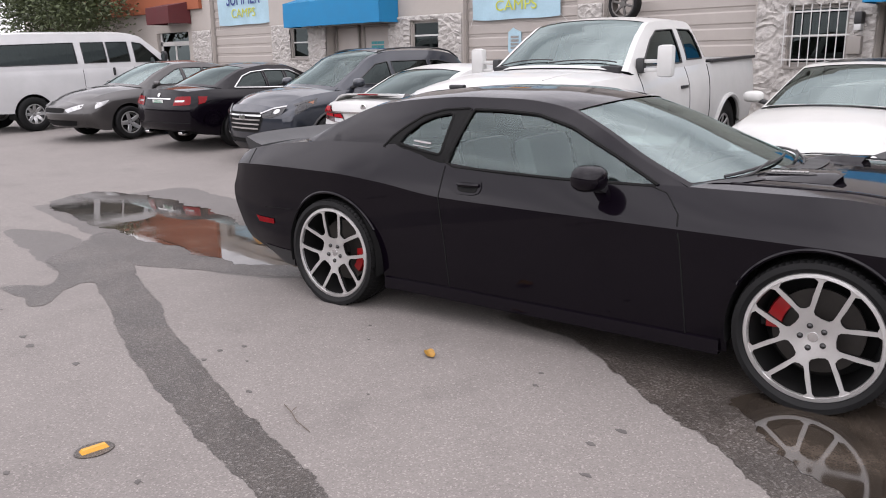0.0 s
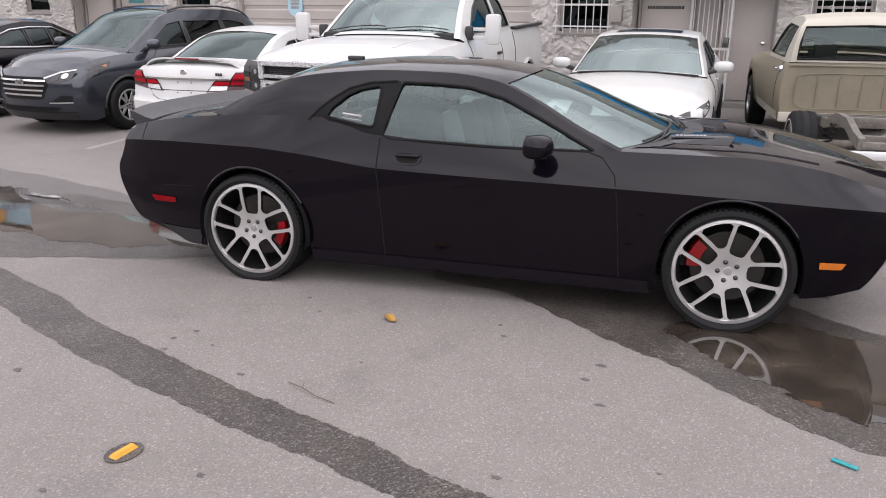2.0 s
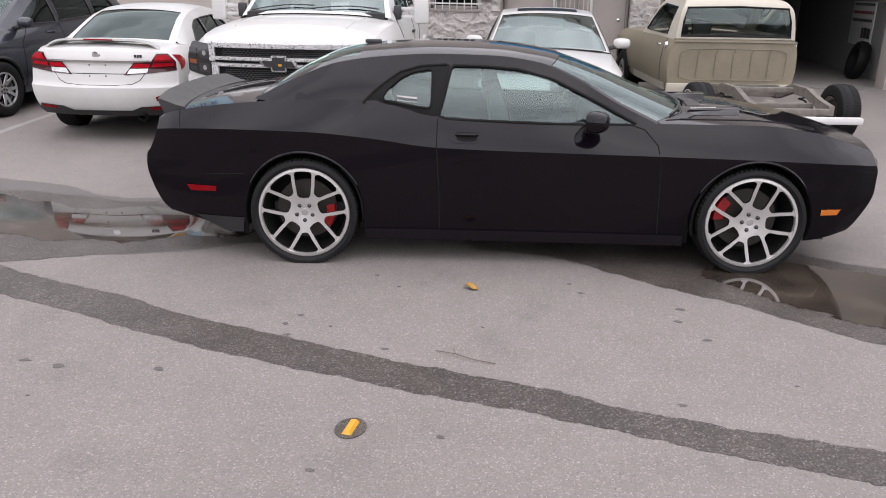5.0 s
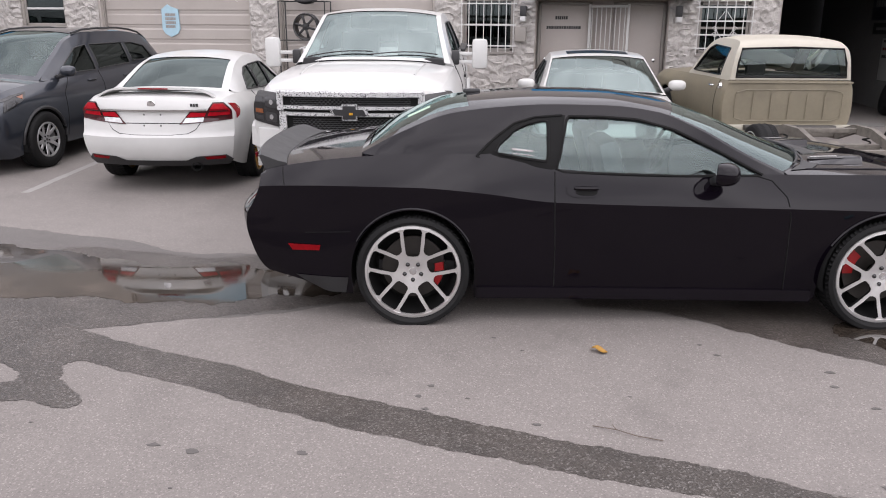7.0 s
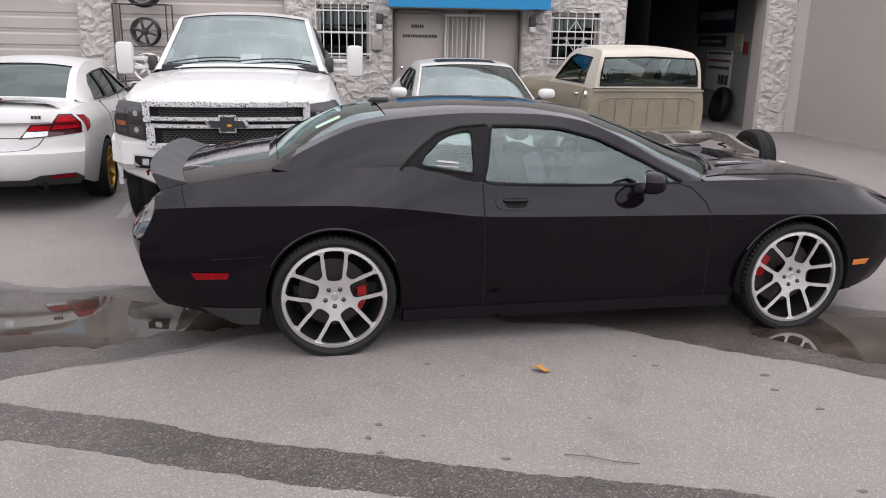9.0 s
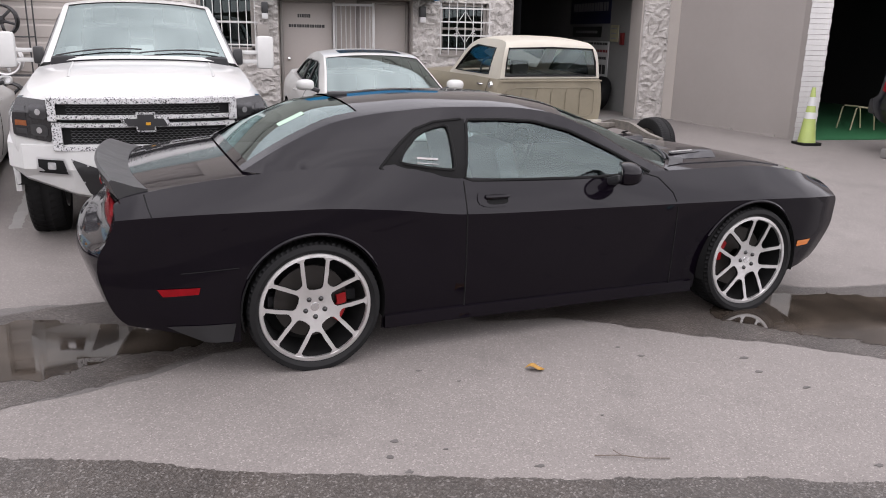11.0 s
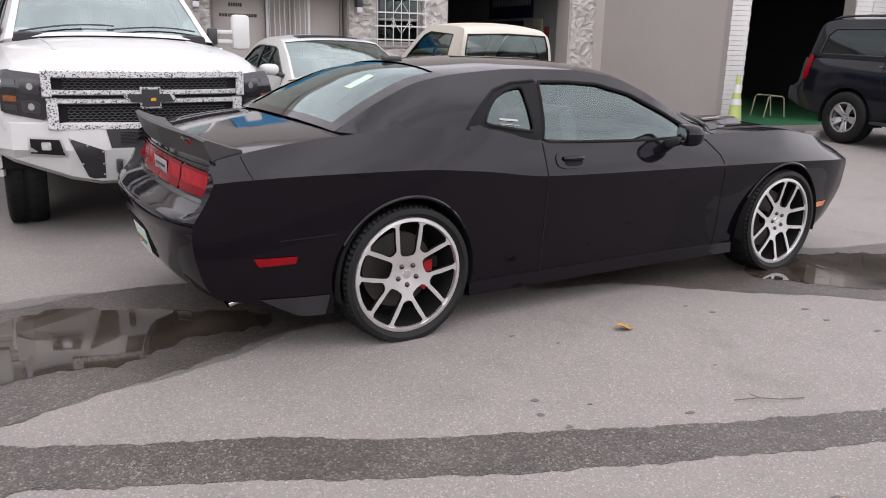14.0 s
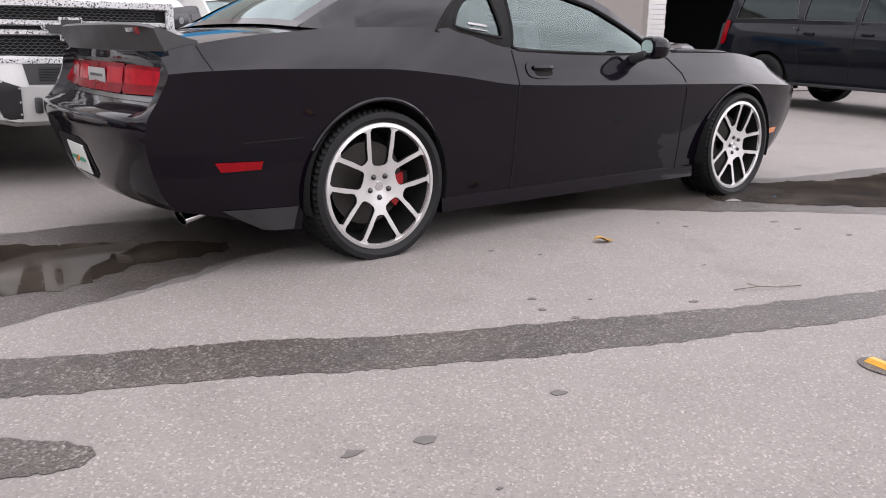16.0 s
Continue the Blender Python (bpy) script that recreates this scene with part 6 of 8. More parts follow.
def sport_sedan():
    car = empty("sedan", pose(-5.71, 5.13, ground_z(5.13), 0, -1.5, 100), "white compact sport sedan with bronze wheels and a boot spoiler", "car", "parked cars")
    s = dict(x=[-2.26, -2.15, -1.7, -1.31, -0.8, 0.0, 0.8, 1.31, 1.8, 2.05, 2.2],
             zb=[0.34, 0.30, 0.24, 0.21, 0.20, 0.19, 0.2, 0.21, 0.22, 0.25, 0.3],
             zs=[0.86, 0.87, 0.86, 0.84, 0.82, 0.80, 0.79, 0.78, 0.76, 0.72, 0.68],
             zt=[1.00, 1.02, 1.03, 1.02, 0.97, 0.94, 0.93, 0.92, 0.86, 0.79, 0.73],
             zc=[1.05, 1.07, 1.09, 1.08, 1.02, 1.0, 1.0, 0.99, 0.92, 0.84, 0.77],
             w=[0.83, 0.855, 0.872, 0.875, 0.87, 0.87, 0.87, 0.875, 0.85, 0.80, 0.70],
             wt=[0.69, 0.72, 0.75, 0.76, 0.77, 0.78, 0.76, 0.72, 0.68, 0.62, 0.55],
             rear=[(0.25, -1.98), (0.34, -2.05), (0.42, -2.10), (0.54, -2.135), (0.62, -2.14), (0.655, -2.105), (0.74, -2.085), (0.885, -2.06), (0.905, -2.085), (1.0, -2.05), (1.06, -2.0)],
             front=[(0.25, 2.0), (0.5, 2.15), (0.66, 2.12), (0.77, 2.0)],
             tails=(-1.75, 1.75), curve=(0.20, 0.2), cap=40, axles=(-1.31, 1.31), arch=0.345, hub=0.315, glass=(-1.55, 1.05), kl=0.94, kc=0.985)
    sh = Shell(s)
    sh.build(car, M["white_paint"], doors=((-0.95, -0.05), (-0.05, 0.85)))
    rail = [(-1.62, 1.04), (-1.25, 1.20), (-0.9, 1.32), (-0.4, 1.385), (0.1, 1.36), (0.5, 1.22), (1.05, 0.945)]
    cab = Cabin(sh, rail, [0.66, 0.61, 0.57, 0.55, 0.56, 0.60, 0.70], [-0.12, -0.1, -0.06, 0.0, 0.06, 0.14, 0.2], [0.03, 0.04, 0.05, 0.05, 0.05, 0.05, 0.05], (0.69, 0.98), (0.03, 0.36))
    cab.build(car, M["white_paint"], [[(-1.18, 1.03), (-0.98, 1.19), (-0.80, 1.255), (-0.62, 1.27), (-0.62, 1.0)], [(-0.57, 1.275), (-0.02, 1.28), (-0.02, 0.985), (-0.57, 0.995)], [(0.03, 1.275), (0.15, 1.255), (0.72, 0.985), (0.03, 0.98)]], M["dark_glass"], M["dark_glass"], M["film_glass"], M["plastic"], None, None, 0.92, 0.88)
    for sg in (-1, 1):
        lam = [(sg * 0.285, 0.757), (sg * 0.40, 0.892), (sg * 0.575, 0.898), (sg * 0.63, 0.985), (sg * 0.74, 0.985), (sg * 0.815, 0.90), (sg * 0.815, 0.80), (sg * 0.56, 0.775)]
        t = part("tail_lamp", lens_patch(sh, -1, lam, 0.008), M["smoked"], car, "red and clear tail lamp")
        part("red_lens", lens_patch(sh, -1, [(sg * 0.362, 0.832), (sg * 0.41, 0.882), (sg * 0.565, 0.886), (sg * 0.548, 0.838)], 0.015, 0.03), M["lamp_core"], t)
        part("red_lens", lens_patch(sh, -1, [(sg * 0.575, 0.84), (sg * 0.595, 0.89), (sg * 0.64, 0.972), (sg * 0.735, 0.972), (sg * 0.80, 0.90), (sg * 0.795, 0.85)], 0.018, 0.025), M["lamp_core"], t)
        part("clear_lens", lens_patch(sh, -1, [(sg * 0.355, 0.825), (sg * 0.54, 0.828), (sg * 0.53, 0.783), (sg * 0.32, 0.772)], 0.015, 0.03), M["lamp"], t)
        g = sheet([(-2.20, 0.97), (-2.02, 0.955), (-1.96, 0.905), (-2.05, 0.83), (-2.20, 0.80)], [], 0.05, lambda x, z: sh.on_side(x, z, 0.006, sg))
        part("tail_lamp", g, M["red_lens"], car, "red tail lamp corner")
        part("reflector", lens_patch(sh, -1, [(sg * 0.52, 0.405), (sg * 0.73, 0.41), (sg * 0.73, 0.375), (sg * 0.54, 0.37)], 0.016), M["red_lens"], car)
        mirror(car, 0.72, sg * 0.76, 0.97, sg, M["white_paint"], 0.15, 0.10, 0.12, 0.06)
        part("door_handle", tube([sh.on_side(-0.78 + 0.17 * i / 5, 0.86, 0.022 if 0 < i < 5 else 0.004, sg) for i in range(6)], 0.011, 6), M["white_paint"], car)
        part("door_handle", tube([sh.on_side(0.1 + 0.17 * i / 5, 0.84, 0.022 if 0 < i < 5 else 0.004, sg) for i in range(6)], 0.011, 6), M["white_paint"], car)
        sh.seam([(-1.0, 1.0), (-0.93, 0.82), (-0.86, 0.6), (-0.84, 0.26)], car, 0.004, sg)
        sh.seam([(-0.03, 0.96), (-0.03, 0.26)], car, 0.004, sg)
        for xw in s["axles"]:
            wheel(car, xw, sg * 0.885, 0.315, 0.32, 0.235, 0.23, (10, 0, 0.03, 0.026, 0), M["gold"], M["gold"], None, sg, 0, 5, M["gold"], 0.05)
        part("headlamp", lens_patch(sh, 1, rounded([(sg * 0.35, 0.62), (sg * 0.66, 0.70), (sg * 0.66, 0.62), (sg * 0.4, 0.56)], 1, 0.1), 0.006), M["lamp"], car)
    part("lower_bumper", lens_patch(sh, -1, [(-0.80, 0.36), (-0.74, 0.42), (-0.44, 0.41), (-0.33, 0.365), (0.33, 0.365), (0.44, 0.41), (0.74, 0.42), (0.80, 0.36), (0.74, 0.30), (-0.74, 0.30)], 0.01), M["plastic"], car)
    part("exhaust_tip", moved(lathe([(0.045, 0.0), (0.052, 0.0), (0.052, 0.12), (0.042, 0.12), (0.042, 0.01)], 18, "x"), Matrix.Translation((-2.22, -0.42, 0.29))), M["under"], car)
    # spoiler: a thin wing whose ends turn down to the deck
    v, f = [], []
    n = 20
    for i in range(n + 1):
        u = -1 + 2 * i / n
        e = abs(u) ** 6
        for px, pz in ((-1.98, 1.145), (-2.08, 1.172), (-2.17, 1.175), (-2.17, 1.155), (-1.98, 1.12)):
            v.append((px + 0.08 * u * u, u * 0.64, pz - 0.040 - 0.105 * e))
    for i in range(n):
        f += [(5 * i + j, 5 * i + (j + 1) % 5, 5 * i + 5 + (j + 1) % 5, 5 * i + 5 + j) for j in range(5)]
    f += [tuple(range(5)), tuple(range(5 * n, 5 * n + 5))]
    sp = part("spoiler", (v, f), M["white_paint"], car)
    part("brake_lamp", box(-2.182, -2.165, -0.16, 0.16, 1.118, 1.132, 0.003), M["red_lens"], sp)
    part("chrome_strip", lens_patch(sh, -1, [(-0.57, 0.915), (0.57, 0.915), (0.57, 0.897), (-0.57, 0.897)], 0.010), M["chrome"], car)
    part("badge", moved(lathe([(0.001, 0.008), (0.04, 0.006), (0.045, 0)], 18, "x"), Matrix.Translation((sh.along(-2.26, 0, 0.97) - 0.002, 0, 0.97)) @ Matrix.Rotation(math.pi, 4, "Z")), M["chrome"], car)
    part("badge_bars", moved(bars(0.10, 0.045, 0.004, 1, 2, 4), Matrix.Translation((sh.along(-2.26, -0.46, 0.95) - 0.012, -0.46, 0.955)) @ Matrix.Rotation(radians(-90), 4, "Z")), M["letter"], car)
    bs = [(-0.50, 0.77), (-0.45, 0.70), (-0.37, 0.66), (-0.2, 0.648), (0.2, 0.648), (0.37, 0.66), (0.45, 0.70), (0.50, 0.77)]
    part("boot_seam", tube([(sh.along(-2.26, y, z) - 0.0005, y, z) for y, z in dense(bs, 0.05)], 0.004, 5), M["under"], car)
    for y, z in ((-0.09, 0.86), (0.09, 0.86), (-0.09, 0.745), (0.09, 0.745)):
        part("plate_screw", moved(lathe([(0.001, 0.004), (0.009, 0.003), (0.01, 0)], 8, "x"), Matrix.Translation((sh.along(-2.26, y, z) - 0.001, y, z)) @ Matrix.Rotation(math.pi, 4, "Z")), M["steel"], car)
    simple_cabin_inside(car, -1.3, 1.0, 0.72, 0.40, (0.2,))


def lifted_pickup():
    m = pose(-3.27, 4.92, ground_z(4.9) - 0.02, 0, 1.5, -82)
    car = empty("pickup_truck", m, "white lifted heavy-duty pickup with steel bumper and towing mirrors", "pickup truck", "parked cars")
    s = dict(x=[-3.0, -2.9, -2.4, -1.825, -1.2, -0.5, 0.3, 1.2, 1.825, 2.3, 2.55, 2.68],
             zb=[0.62, 0.60, 0.56, 0.55, 0.54, 0.53, 0.53, 0.53, 0.55, 0.6, 0.66, 0.72],
             zs=[1.12, 1.12, 1.12, 1.12, 1.12, 1.12, 1.12, 1.11, 1.10, 1.09, 1.07, 1.05],
             zt=[1.40, 1.40, 1.40, 1.40, 1.40, 1.38, 1.37, 1.34, 1.32, 1.28, 1.26, 1.24],
             zc=[1.42, 1.42, 1.42, 1.42, 1.42, 1.42, 1.42, 1.42, 1.42, 1.38, 1.34, 1.28],
             w=[0.98, 1.0, 1.01, 1.015, 1.01, 1.01, 1.01, 1.01, 1.015, 1.01, 0.98, 0.94],
             wt=[0.93, 0.94, 0.95, 0.95, 0.94, 0.92, 0.91, 0.90, 0.88, 0.86, 0.82, 0.76],
             rear=[(0.6, -2.95), (1.0, -2.98), (1.42, -2.98)],
             front=[(0.6, 2.50), (0.9, 2.58), (1.15, 2.58), (1.25, 2.52), (1.36, 2.38)],
             tails=(-2.5, 2.25), curve=(0.02, 0.16), axles=(-1.825, 1.825), arch=0.50, hub=0.46, glass=(-1.15, 1.02), kl=0.97, kc=0.99, deck="none", crown=3.0, liner=6)
    sh = Shell(s)
    sh.build(car, M["white_paint"], doors=((-0.42, 0.86), (-1.08, -0.42)))
    sh.arch_lip(car, M["white_paint"], 0.03, 0.012, 0, 180, "fender_flare")
    rail = [(-1.15, 1.42), (-1.10, 1.62), (-1.02, 1.82), (-0.85, 1.90), (-0.3, 1.915), (0.15, 1.89), (0.45, 1.76), (1.02, 1.385)]
    cab = Cabin(sh, rail, [0.86, 0.80, 0.75, 0.72, 0.71, 0.71, 0.74, 0.86], [-0.04, -0.04, -0.03, 0, 0.02, 0.06, 0.1, 0.16], [0.03, 0.04, 0.05, 0.055, 0.06, 0.055, 0.05, 0.05], (0.72, 0.99), (0.05, 0.30))
    cab.build(car, M["white_paint"], [[(-0.98, 1.46), (-0.92, 1.75), (-0.86, 1.80), (-0.52, 1.81), (-0.52, 1.46)], [(-0.36, 1.81), (0.10, 1.80), (0.30, 1.71), (0.70, 1.43), (-0.36, 1.43)]], M["dark_glass"], M["mid_glass"], M["dark_glass"], M["plastic"], None, None, 0.93, 0.8)
    simple_cabin_inside(car, -1.0, 1.1, 0.8, 0.95, (-0.1,))
    # bed
    part("bed_floor", box(-2.93, -1.2, -0.9, 0.9, 0.8, 0.86), M["under"], car)
    for sg in (-1, 1):
        part("bed_rail_cap", box(-2.95, -1.2, sg * 0.94 - 0.05, sg * 0.94 + 0.05, 1.40, 1.44, 0.015), M["plastic"], car)
        part("bed_inner_wall", box(-2.93, -1.2, sg * 0.86 - 0.01, sg * 0.86 + 0.01, 0.84, 1.40), M["white_paint"], car)
        for xw in s["axles"]:
            wheel(car, xw, sg * 0.96, 0.46, 0.465, 0.26, 0.27, (8, 0, 0.06, 0.05, 0), M["alloy"], M["rim_black"], None, sg, 0, 8, M["rim_black"], 0.05, 44)
        # towing mirror
        mb = part("tow_mirror", moved(box(-0.05, 0.06, -0.088, 0.088, -0.165, 0.165, 0.045), Matrix.Translation((0.80, sg * 1.19, 1.485))), M["white_paint"], car)
        for zz in (1.375, 1.465):
            part("mirror_arm", box(0.78, 0.83, min(sg * 0.93, sg * 1.12), max(sg * 0.93, sg * 1.12), zz, zz + 0.038, 0.010), M["white_paint"], mb)
        part("mirror_base", box(0.76, 0.86, min(sg * 0.87, sg * 0.96), max(sg * 0.87, sg * 0.96), 1.36, 1.52, 0.025), M["plastic"], mb)
        part("mirror_glass", box(0.744, 0.752, sg * 1.19 - 0.07, sg * 1.19 + 0.07, 1.36, 1.61, 0.003), M["chrome"], mb)
        part("door_handle", box(-0.33, -0.15, sg * 1.005 - 0.02, sg * 1.005 + 0.02, 1.14, 1.175, 0.012), M["plastic"], car)
        sh.seam([(0.86, 1.36), (0.88, 1.1), (0.86, 0.62)], car, 0.005, sg)
        sh.seam([(-0.42, 1.38), (-0.42, 0.62)], car, 0.005, sg)
        sh.seam([(-1.10, 1.38), (-1.10, 0.62)], car, 0.006, sg)
        # stacked headlamps
        hl = [(sg * 0.67, 1.215), (sg * 0.90, 1.24), (sg * 0.945, 1.10), (sg * 0.945, 0.955), (sg * 0.67, 0.90)]
        h = part("headlamp", lens_patch(sh, 1, rounded(hl, 1, 0.08), 0.015), M["lamp_dark"], car, "smoked headlamp with amber turn lens")
        for z0, z1 in ((1.075, 1.19), (0.945, 1.045)):
            lb = part("lamp_cell", lens_patch(sh, 1, rounded([(sg * 0.70, z0), (sg * 0.82, z0 + 0.012), (sg * 0.82, z1), (sg * 0.70, z1 - 0.012)], 1, 0.15), 0.019, 0.03), M["lamp_dim"], h)
            part("lamp_bulb", lens_patch(sh, 1, [(sg * 0.76 + 0.020 * math.cos(t), (z0 + z1) / 2 + 0.024 * math.sin(t)) for t in (2 * math.pi * i / 16 for i in range(16))], 0.024, 0.02), M["lamp"], lb)
        for z0, mt in ((1.155, "lamp_dim"), (1.10, "lamp_dark"), (1.045, "amber_dim"), (0.985, "lamp_dim")):
            part("side_cell", lens_patch(sh, 1, [(sg * 0.845, z0 - 0.018), (sg * 0.925, z0 - 0.012), (sg * 0.925, z0 + 0.028), (sg * 0.845, z0 + 0.022)], 0.019, 0.03), M[mt], h)
        part("side_headlamp", sheet([(2.52, 1.235), (2.34, 1.22), (2.36, 1.0), (2.52, 0.95)], [], 0.05, lambda x, z: sh.on_side(x, z, 0.006, sg)), M["lamp_dark"], h)
    # camouflage-printed grille surround
    gx = [(-0.68, 0.68, 0, 0.035, 1.19, 1.25), (-0.66, 0.66, 0, 0.035, 1.075, 1.115), (-0.66, 0.66, 0, 0.035, 1.015, 1.055), (-0.64, 0.64, 0, 0.035, 0.835, 0.885)]
    for sg in (-1, 1):
        gx += [(sg * 0.66 - 0.03, sg * 0.66 + 0.03, 0, 0.035, 1.06, 1.24), (sg * 0.635 - 0.035, sg * 0.635 + 0.035, 0, 0.035, 0.84, 1.06)]
    face = Matrix.Translation((2.765, 0, 0)) @ Matrix.Rotation(radians(-90), 4, "Z")
    def box12(y0, y1, x0, x1, z0, z1, bev=0.0):
        n = 14
        v, f = [], []
        for i in range(n + 1):
            y = y0 + (y1 - y0) * i / n
            v += [(y, x0, z0), (y, x0, z1), (y, x1, z1 - 0.01), (y, x1, z0 + 0.01)]
        for i in range(n):
            f += [(4 * i + j, 4 * i + (j + 1) % 4, 4 * i + 4 + (j + 1) % 4, 4 * i + 4 + j) for j in range(4)]
        return v, f + [(0, 1, 2, 3), (4 * n, 4 * n + 1, 4 * n + 2, 4 * n + 3)]

    def bowed(g):
        return ([(p[0] - 0.16 * (abs(p[1]) / 0.94) ** 2.5 * 1.0, p[1], p[2]) for p in moved(g, face)[0]], g[1])
    gr = part("grille_surround", bowed(join(*[box12(*g) for g in gx])), M["camo"], car, "white grille surround with black speckled print")
    part("grille_mesh", bowed(box12(-0.64, 0.64, -0.012, 0.004, 0.83, 1.235)), M["under"], gr)
    # honeycomb of the upper and lower openings
    for z0, rows, half in ((1.125, 4, 0.56), (0.90, 6, 0.54)):
        for r in range(rows):
            zz = z0 + 0.0185 * r
            zig = [(-half + 0.02 * q, 0.008, zz + (0.0045 if (q + r) % 2 else -0.0045)) for q in range(int(2 * half / 0.02) + 1)]
            part("mesh_bar", bowed(tube(zig, 0.0028, 4)), M["satin_plastic"], gr)
    bt = rounded([(-0.13, -0.028), (-0.06, -0.028), (-0.06, -0.06), (0.06, -0.06), (0.06, -0.028), (0.16, -0.028), (0.13, 0.028), (0.06, 0.028), (0.06, 0.06), (-0.06, 0.06), (-0.06, 0.028), (-0.16, 0.028)], 1, 0.05)
    part("badge_rim", moved(prism([(a * 1.18, b * 1.25) for a, b in bt], 0, 0.02, "y"), Matrix.Translation((2.80, 0, 1.06)) @ Matrix.Rotation(radians(90), 4, "Z")), M["camo"], gr)
    part("badge_plate", moved(prism(bt, 0, 0.012, "y"), Matrix.Translation((2.812, 0, 1.06)) @ Matrix.Rotation(radians(90), 4, "Z")), M["plastic"], gr)
    part("badge_patch", box(2.809, 2.818, 0.0, 0.034, 1.040, 1.060), M["yellow_plastic"], gr)
    # steel bumper in facets
    prof = [(0.43, 2.64), (0.47, 2.74), (0.70, 2.80), (0.88, 2.78), (0.92, 2.70)]
    v, f = [], []
    ysb = [-1.02, -0.90, -0.55, -0.36, 0.36, 0.55, 0.90, 1.02]
    for y in ysb:
        back = 0.34 if abs(y) > 1.0 else 0.17 if abs(y) > 0.8 else 0.03 if abs(y) > 0.5 else 0.0
        lift = 0.22 if abs(y) > 0.95 else 0.16 if abs(y) > 0.8 else 0.04 if abs(y) > 0.5 else 0.0
        for z, x in prof:
            v.append((x - back, y, z + (lift if z < 0.6 else 0.0)))
        v.append((2.35 - back * 0.4, y, 0.92))
        v.append((2.35 - back * 0.4, y, 0.5 + lift))
    for i in range(len(ysb) - 1):
        f += [(7 * i + j, 7 * i + (j + 1) % 7, 7 * i + 7 + (j + 1) % 7, 7 * i + 7 + j) for j in range(7)]
    f += [tuple(range(7)), tuple(range(7 * 7, 7 * 7 + 7))]
    bp = part("steel_bumper", (v, f), M["white_paint"], car, "white folded steel off-road bumper", False)
    def on_bumper(y, z, out):
        a = abs(y)
        bk = float(np.interp(a, [0, 0.36, 0.55, 0.90, 1.02], [0.0, 0.0, 0.03, 0.17, 0.34]))
        lf = float(np.interp(a, [0, 0.36, 0.55, 0.90, 1.02], [0.0, 0.0, 0.04, 0.16, 0.22]))
        return Vector((float(np.interp(z, [0.43 + lf, 0.47 + lf, 0.70, 0.88, 0.92], [2.64, 2.74, 2.80, 2.78, 2.70])) - bk + out, y, z))

    def plate_on(name, poly, out, mat, parent, label=""):
        return part(name, sheet(poly, [], 0.04, lambda y, z: on_bumper(y, z, out)), mat, parent, label)
    for sg in (-1, 1):
        pn = plate_on("bumper_panel", [(sg * 0.555, 0.785), (sg * 0.335, 0.70), (sg * 0.33, 0.455), (sg * 0.43, 0.47)], 0.006, M["plastic"], bp, "black bolted bumper panel")
        for y, z in ((0.545, 0.772), (0.44, 0.733), (0.343, 0.69), (0.342, 0.60), (0.34, 0.52), (0.43, 0.49), (0.475, 0.60)):
            q = on_bumper(sg * y, z, 0.007)
            part("bolt", moved(lathe([(0.001, 0.004), (0.006, 0.003), (0.007, 0.0)], 8, "x"), Matrix.Translation(q)), M["alloy"], pn)
        fb = plate_on("fog_lamp_bay", [(sg * 0.805, 0.79), (sg * 0.60, 0.785), (sg * 0.565, 0.65), (sg * 0.805, 0.662)], 0.005, M["alloy"], bp)
        plate_on("bay_inner", [(sg * 0.792, 0.778), (sg * 0.612, 0.773), (sg * 0.582, 0.665), (sg * 0.792, 0.675)], 0.008, M["under"], fb)
        plate_on("fog_lamp", rounded([(sg * 0.725, 0.757), (sg * 0.665, 0.757), (sg * 0.665, 0.703), (sg * 0.725, 0.703)], 1, 0.1), 0.016, M["lamp"], fb)
        part("tow_hook", box(2.76, 2.84, sg * 0.24 - 0.02, sg * 0.24 + 0.02, 0.53, 0.63, 0.012), M["plastic"], bp)
    ms = plate_on("bumper_mesh", [(-0.31, 0.845), (0.31, 0.845), (0.285, 0.712), (-0.285, 0.712)], 0.005, M["plastic"], bp)
    for i in range(9):
        plate_on("mesh_slat", [(-0.22, 0.735 + 0.010 * i), (0.22, 0.735 + 0.010 * i), (0.22, 0.739 + 0.010 * i), (-0.22, 0.739 + 0.010 * i)], 0.008, M["under"], ms)
    for sg in (-1, 1):
        ln = [(x, sg * (0.60 - 0.04 * (x - 1.2)), sh.f["zc"](x) - (sh.f["zc"](x) - sh.f["zt"](x)) * (abs(0.60 - 0.04 * (x - 1.2)) / sh.f["wt"](x)) ** 3.0 - 0.004) for x in (1.15 + 0.11 * i for i in range(11))]
        part("hood_crease", tube(ln, 0.013, 8), M["white_paint"], car)
    for y0, y1 in ((-0.72, 0.0), (-0.02, 0.70)):
        pts = [cab.top(0.988 - 0.012 * math.sin(i / 8 * 2.2), (y0 + (y1 - y0) * i / 8) / 0.82, 0.02) for i in range(9)]
        part("wiper", tube(pts, 0.0075, 6), M["plastic"], car)
    part("cowl", sheet([(-0.80, 0.0), (0.80, 0.0), (0.78, 0.05), (-0.78, 0.05)], [], 0.1, lambda y, a: Vector((0.96 + a + 0.16 * (1 - (abs(y) / 0.86) ** 2.4), y, 1.405 + 0.03 * (1 - (y / 0.82) ** 2)))), M["plastic"], car)


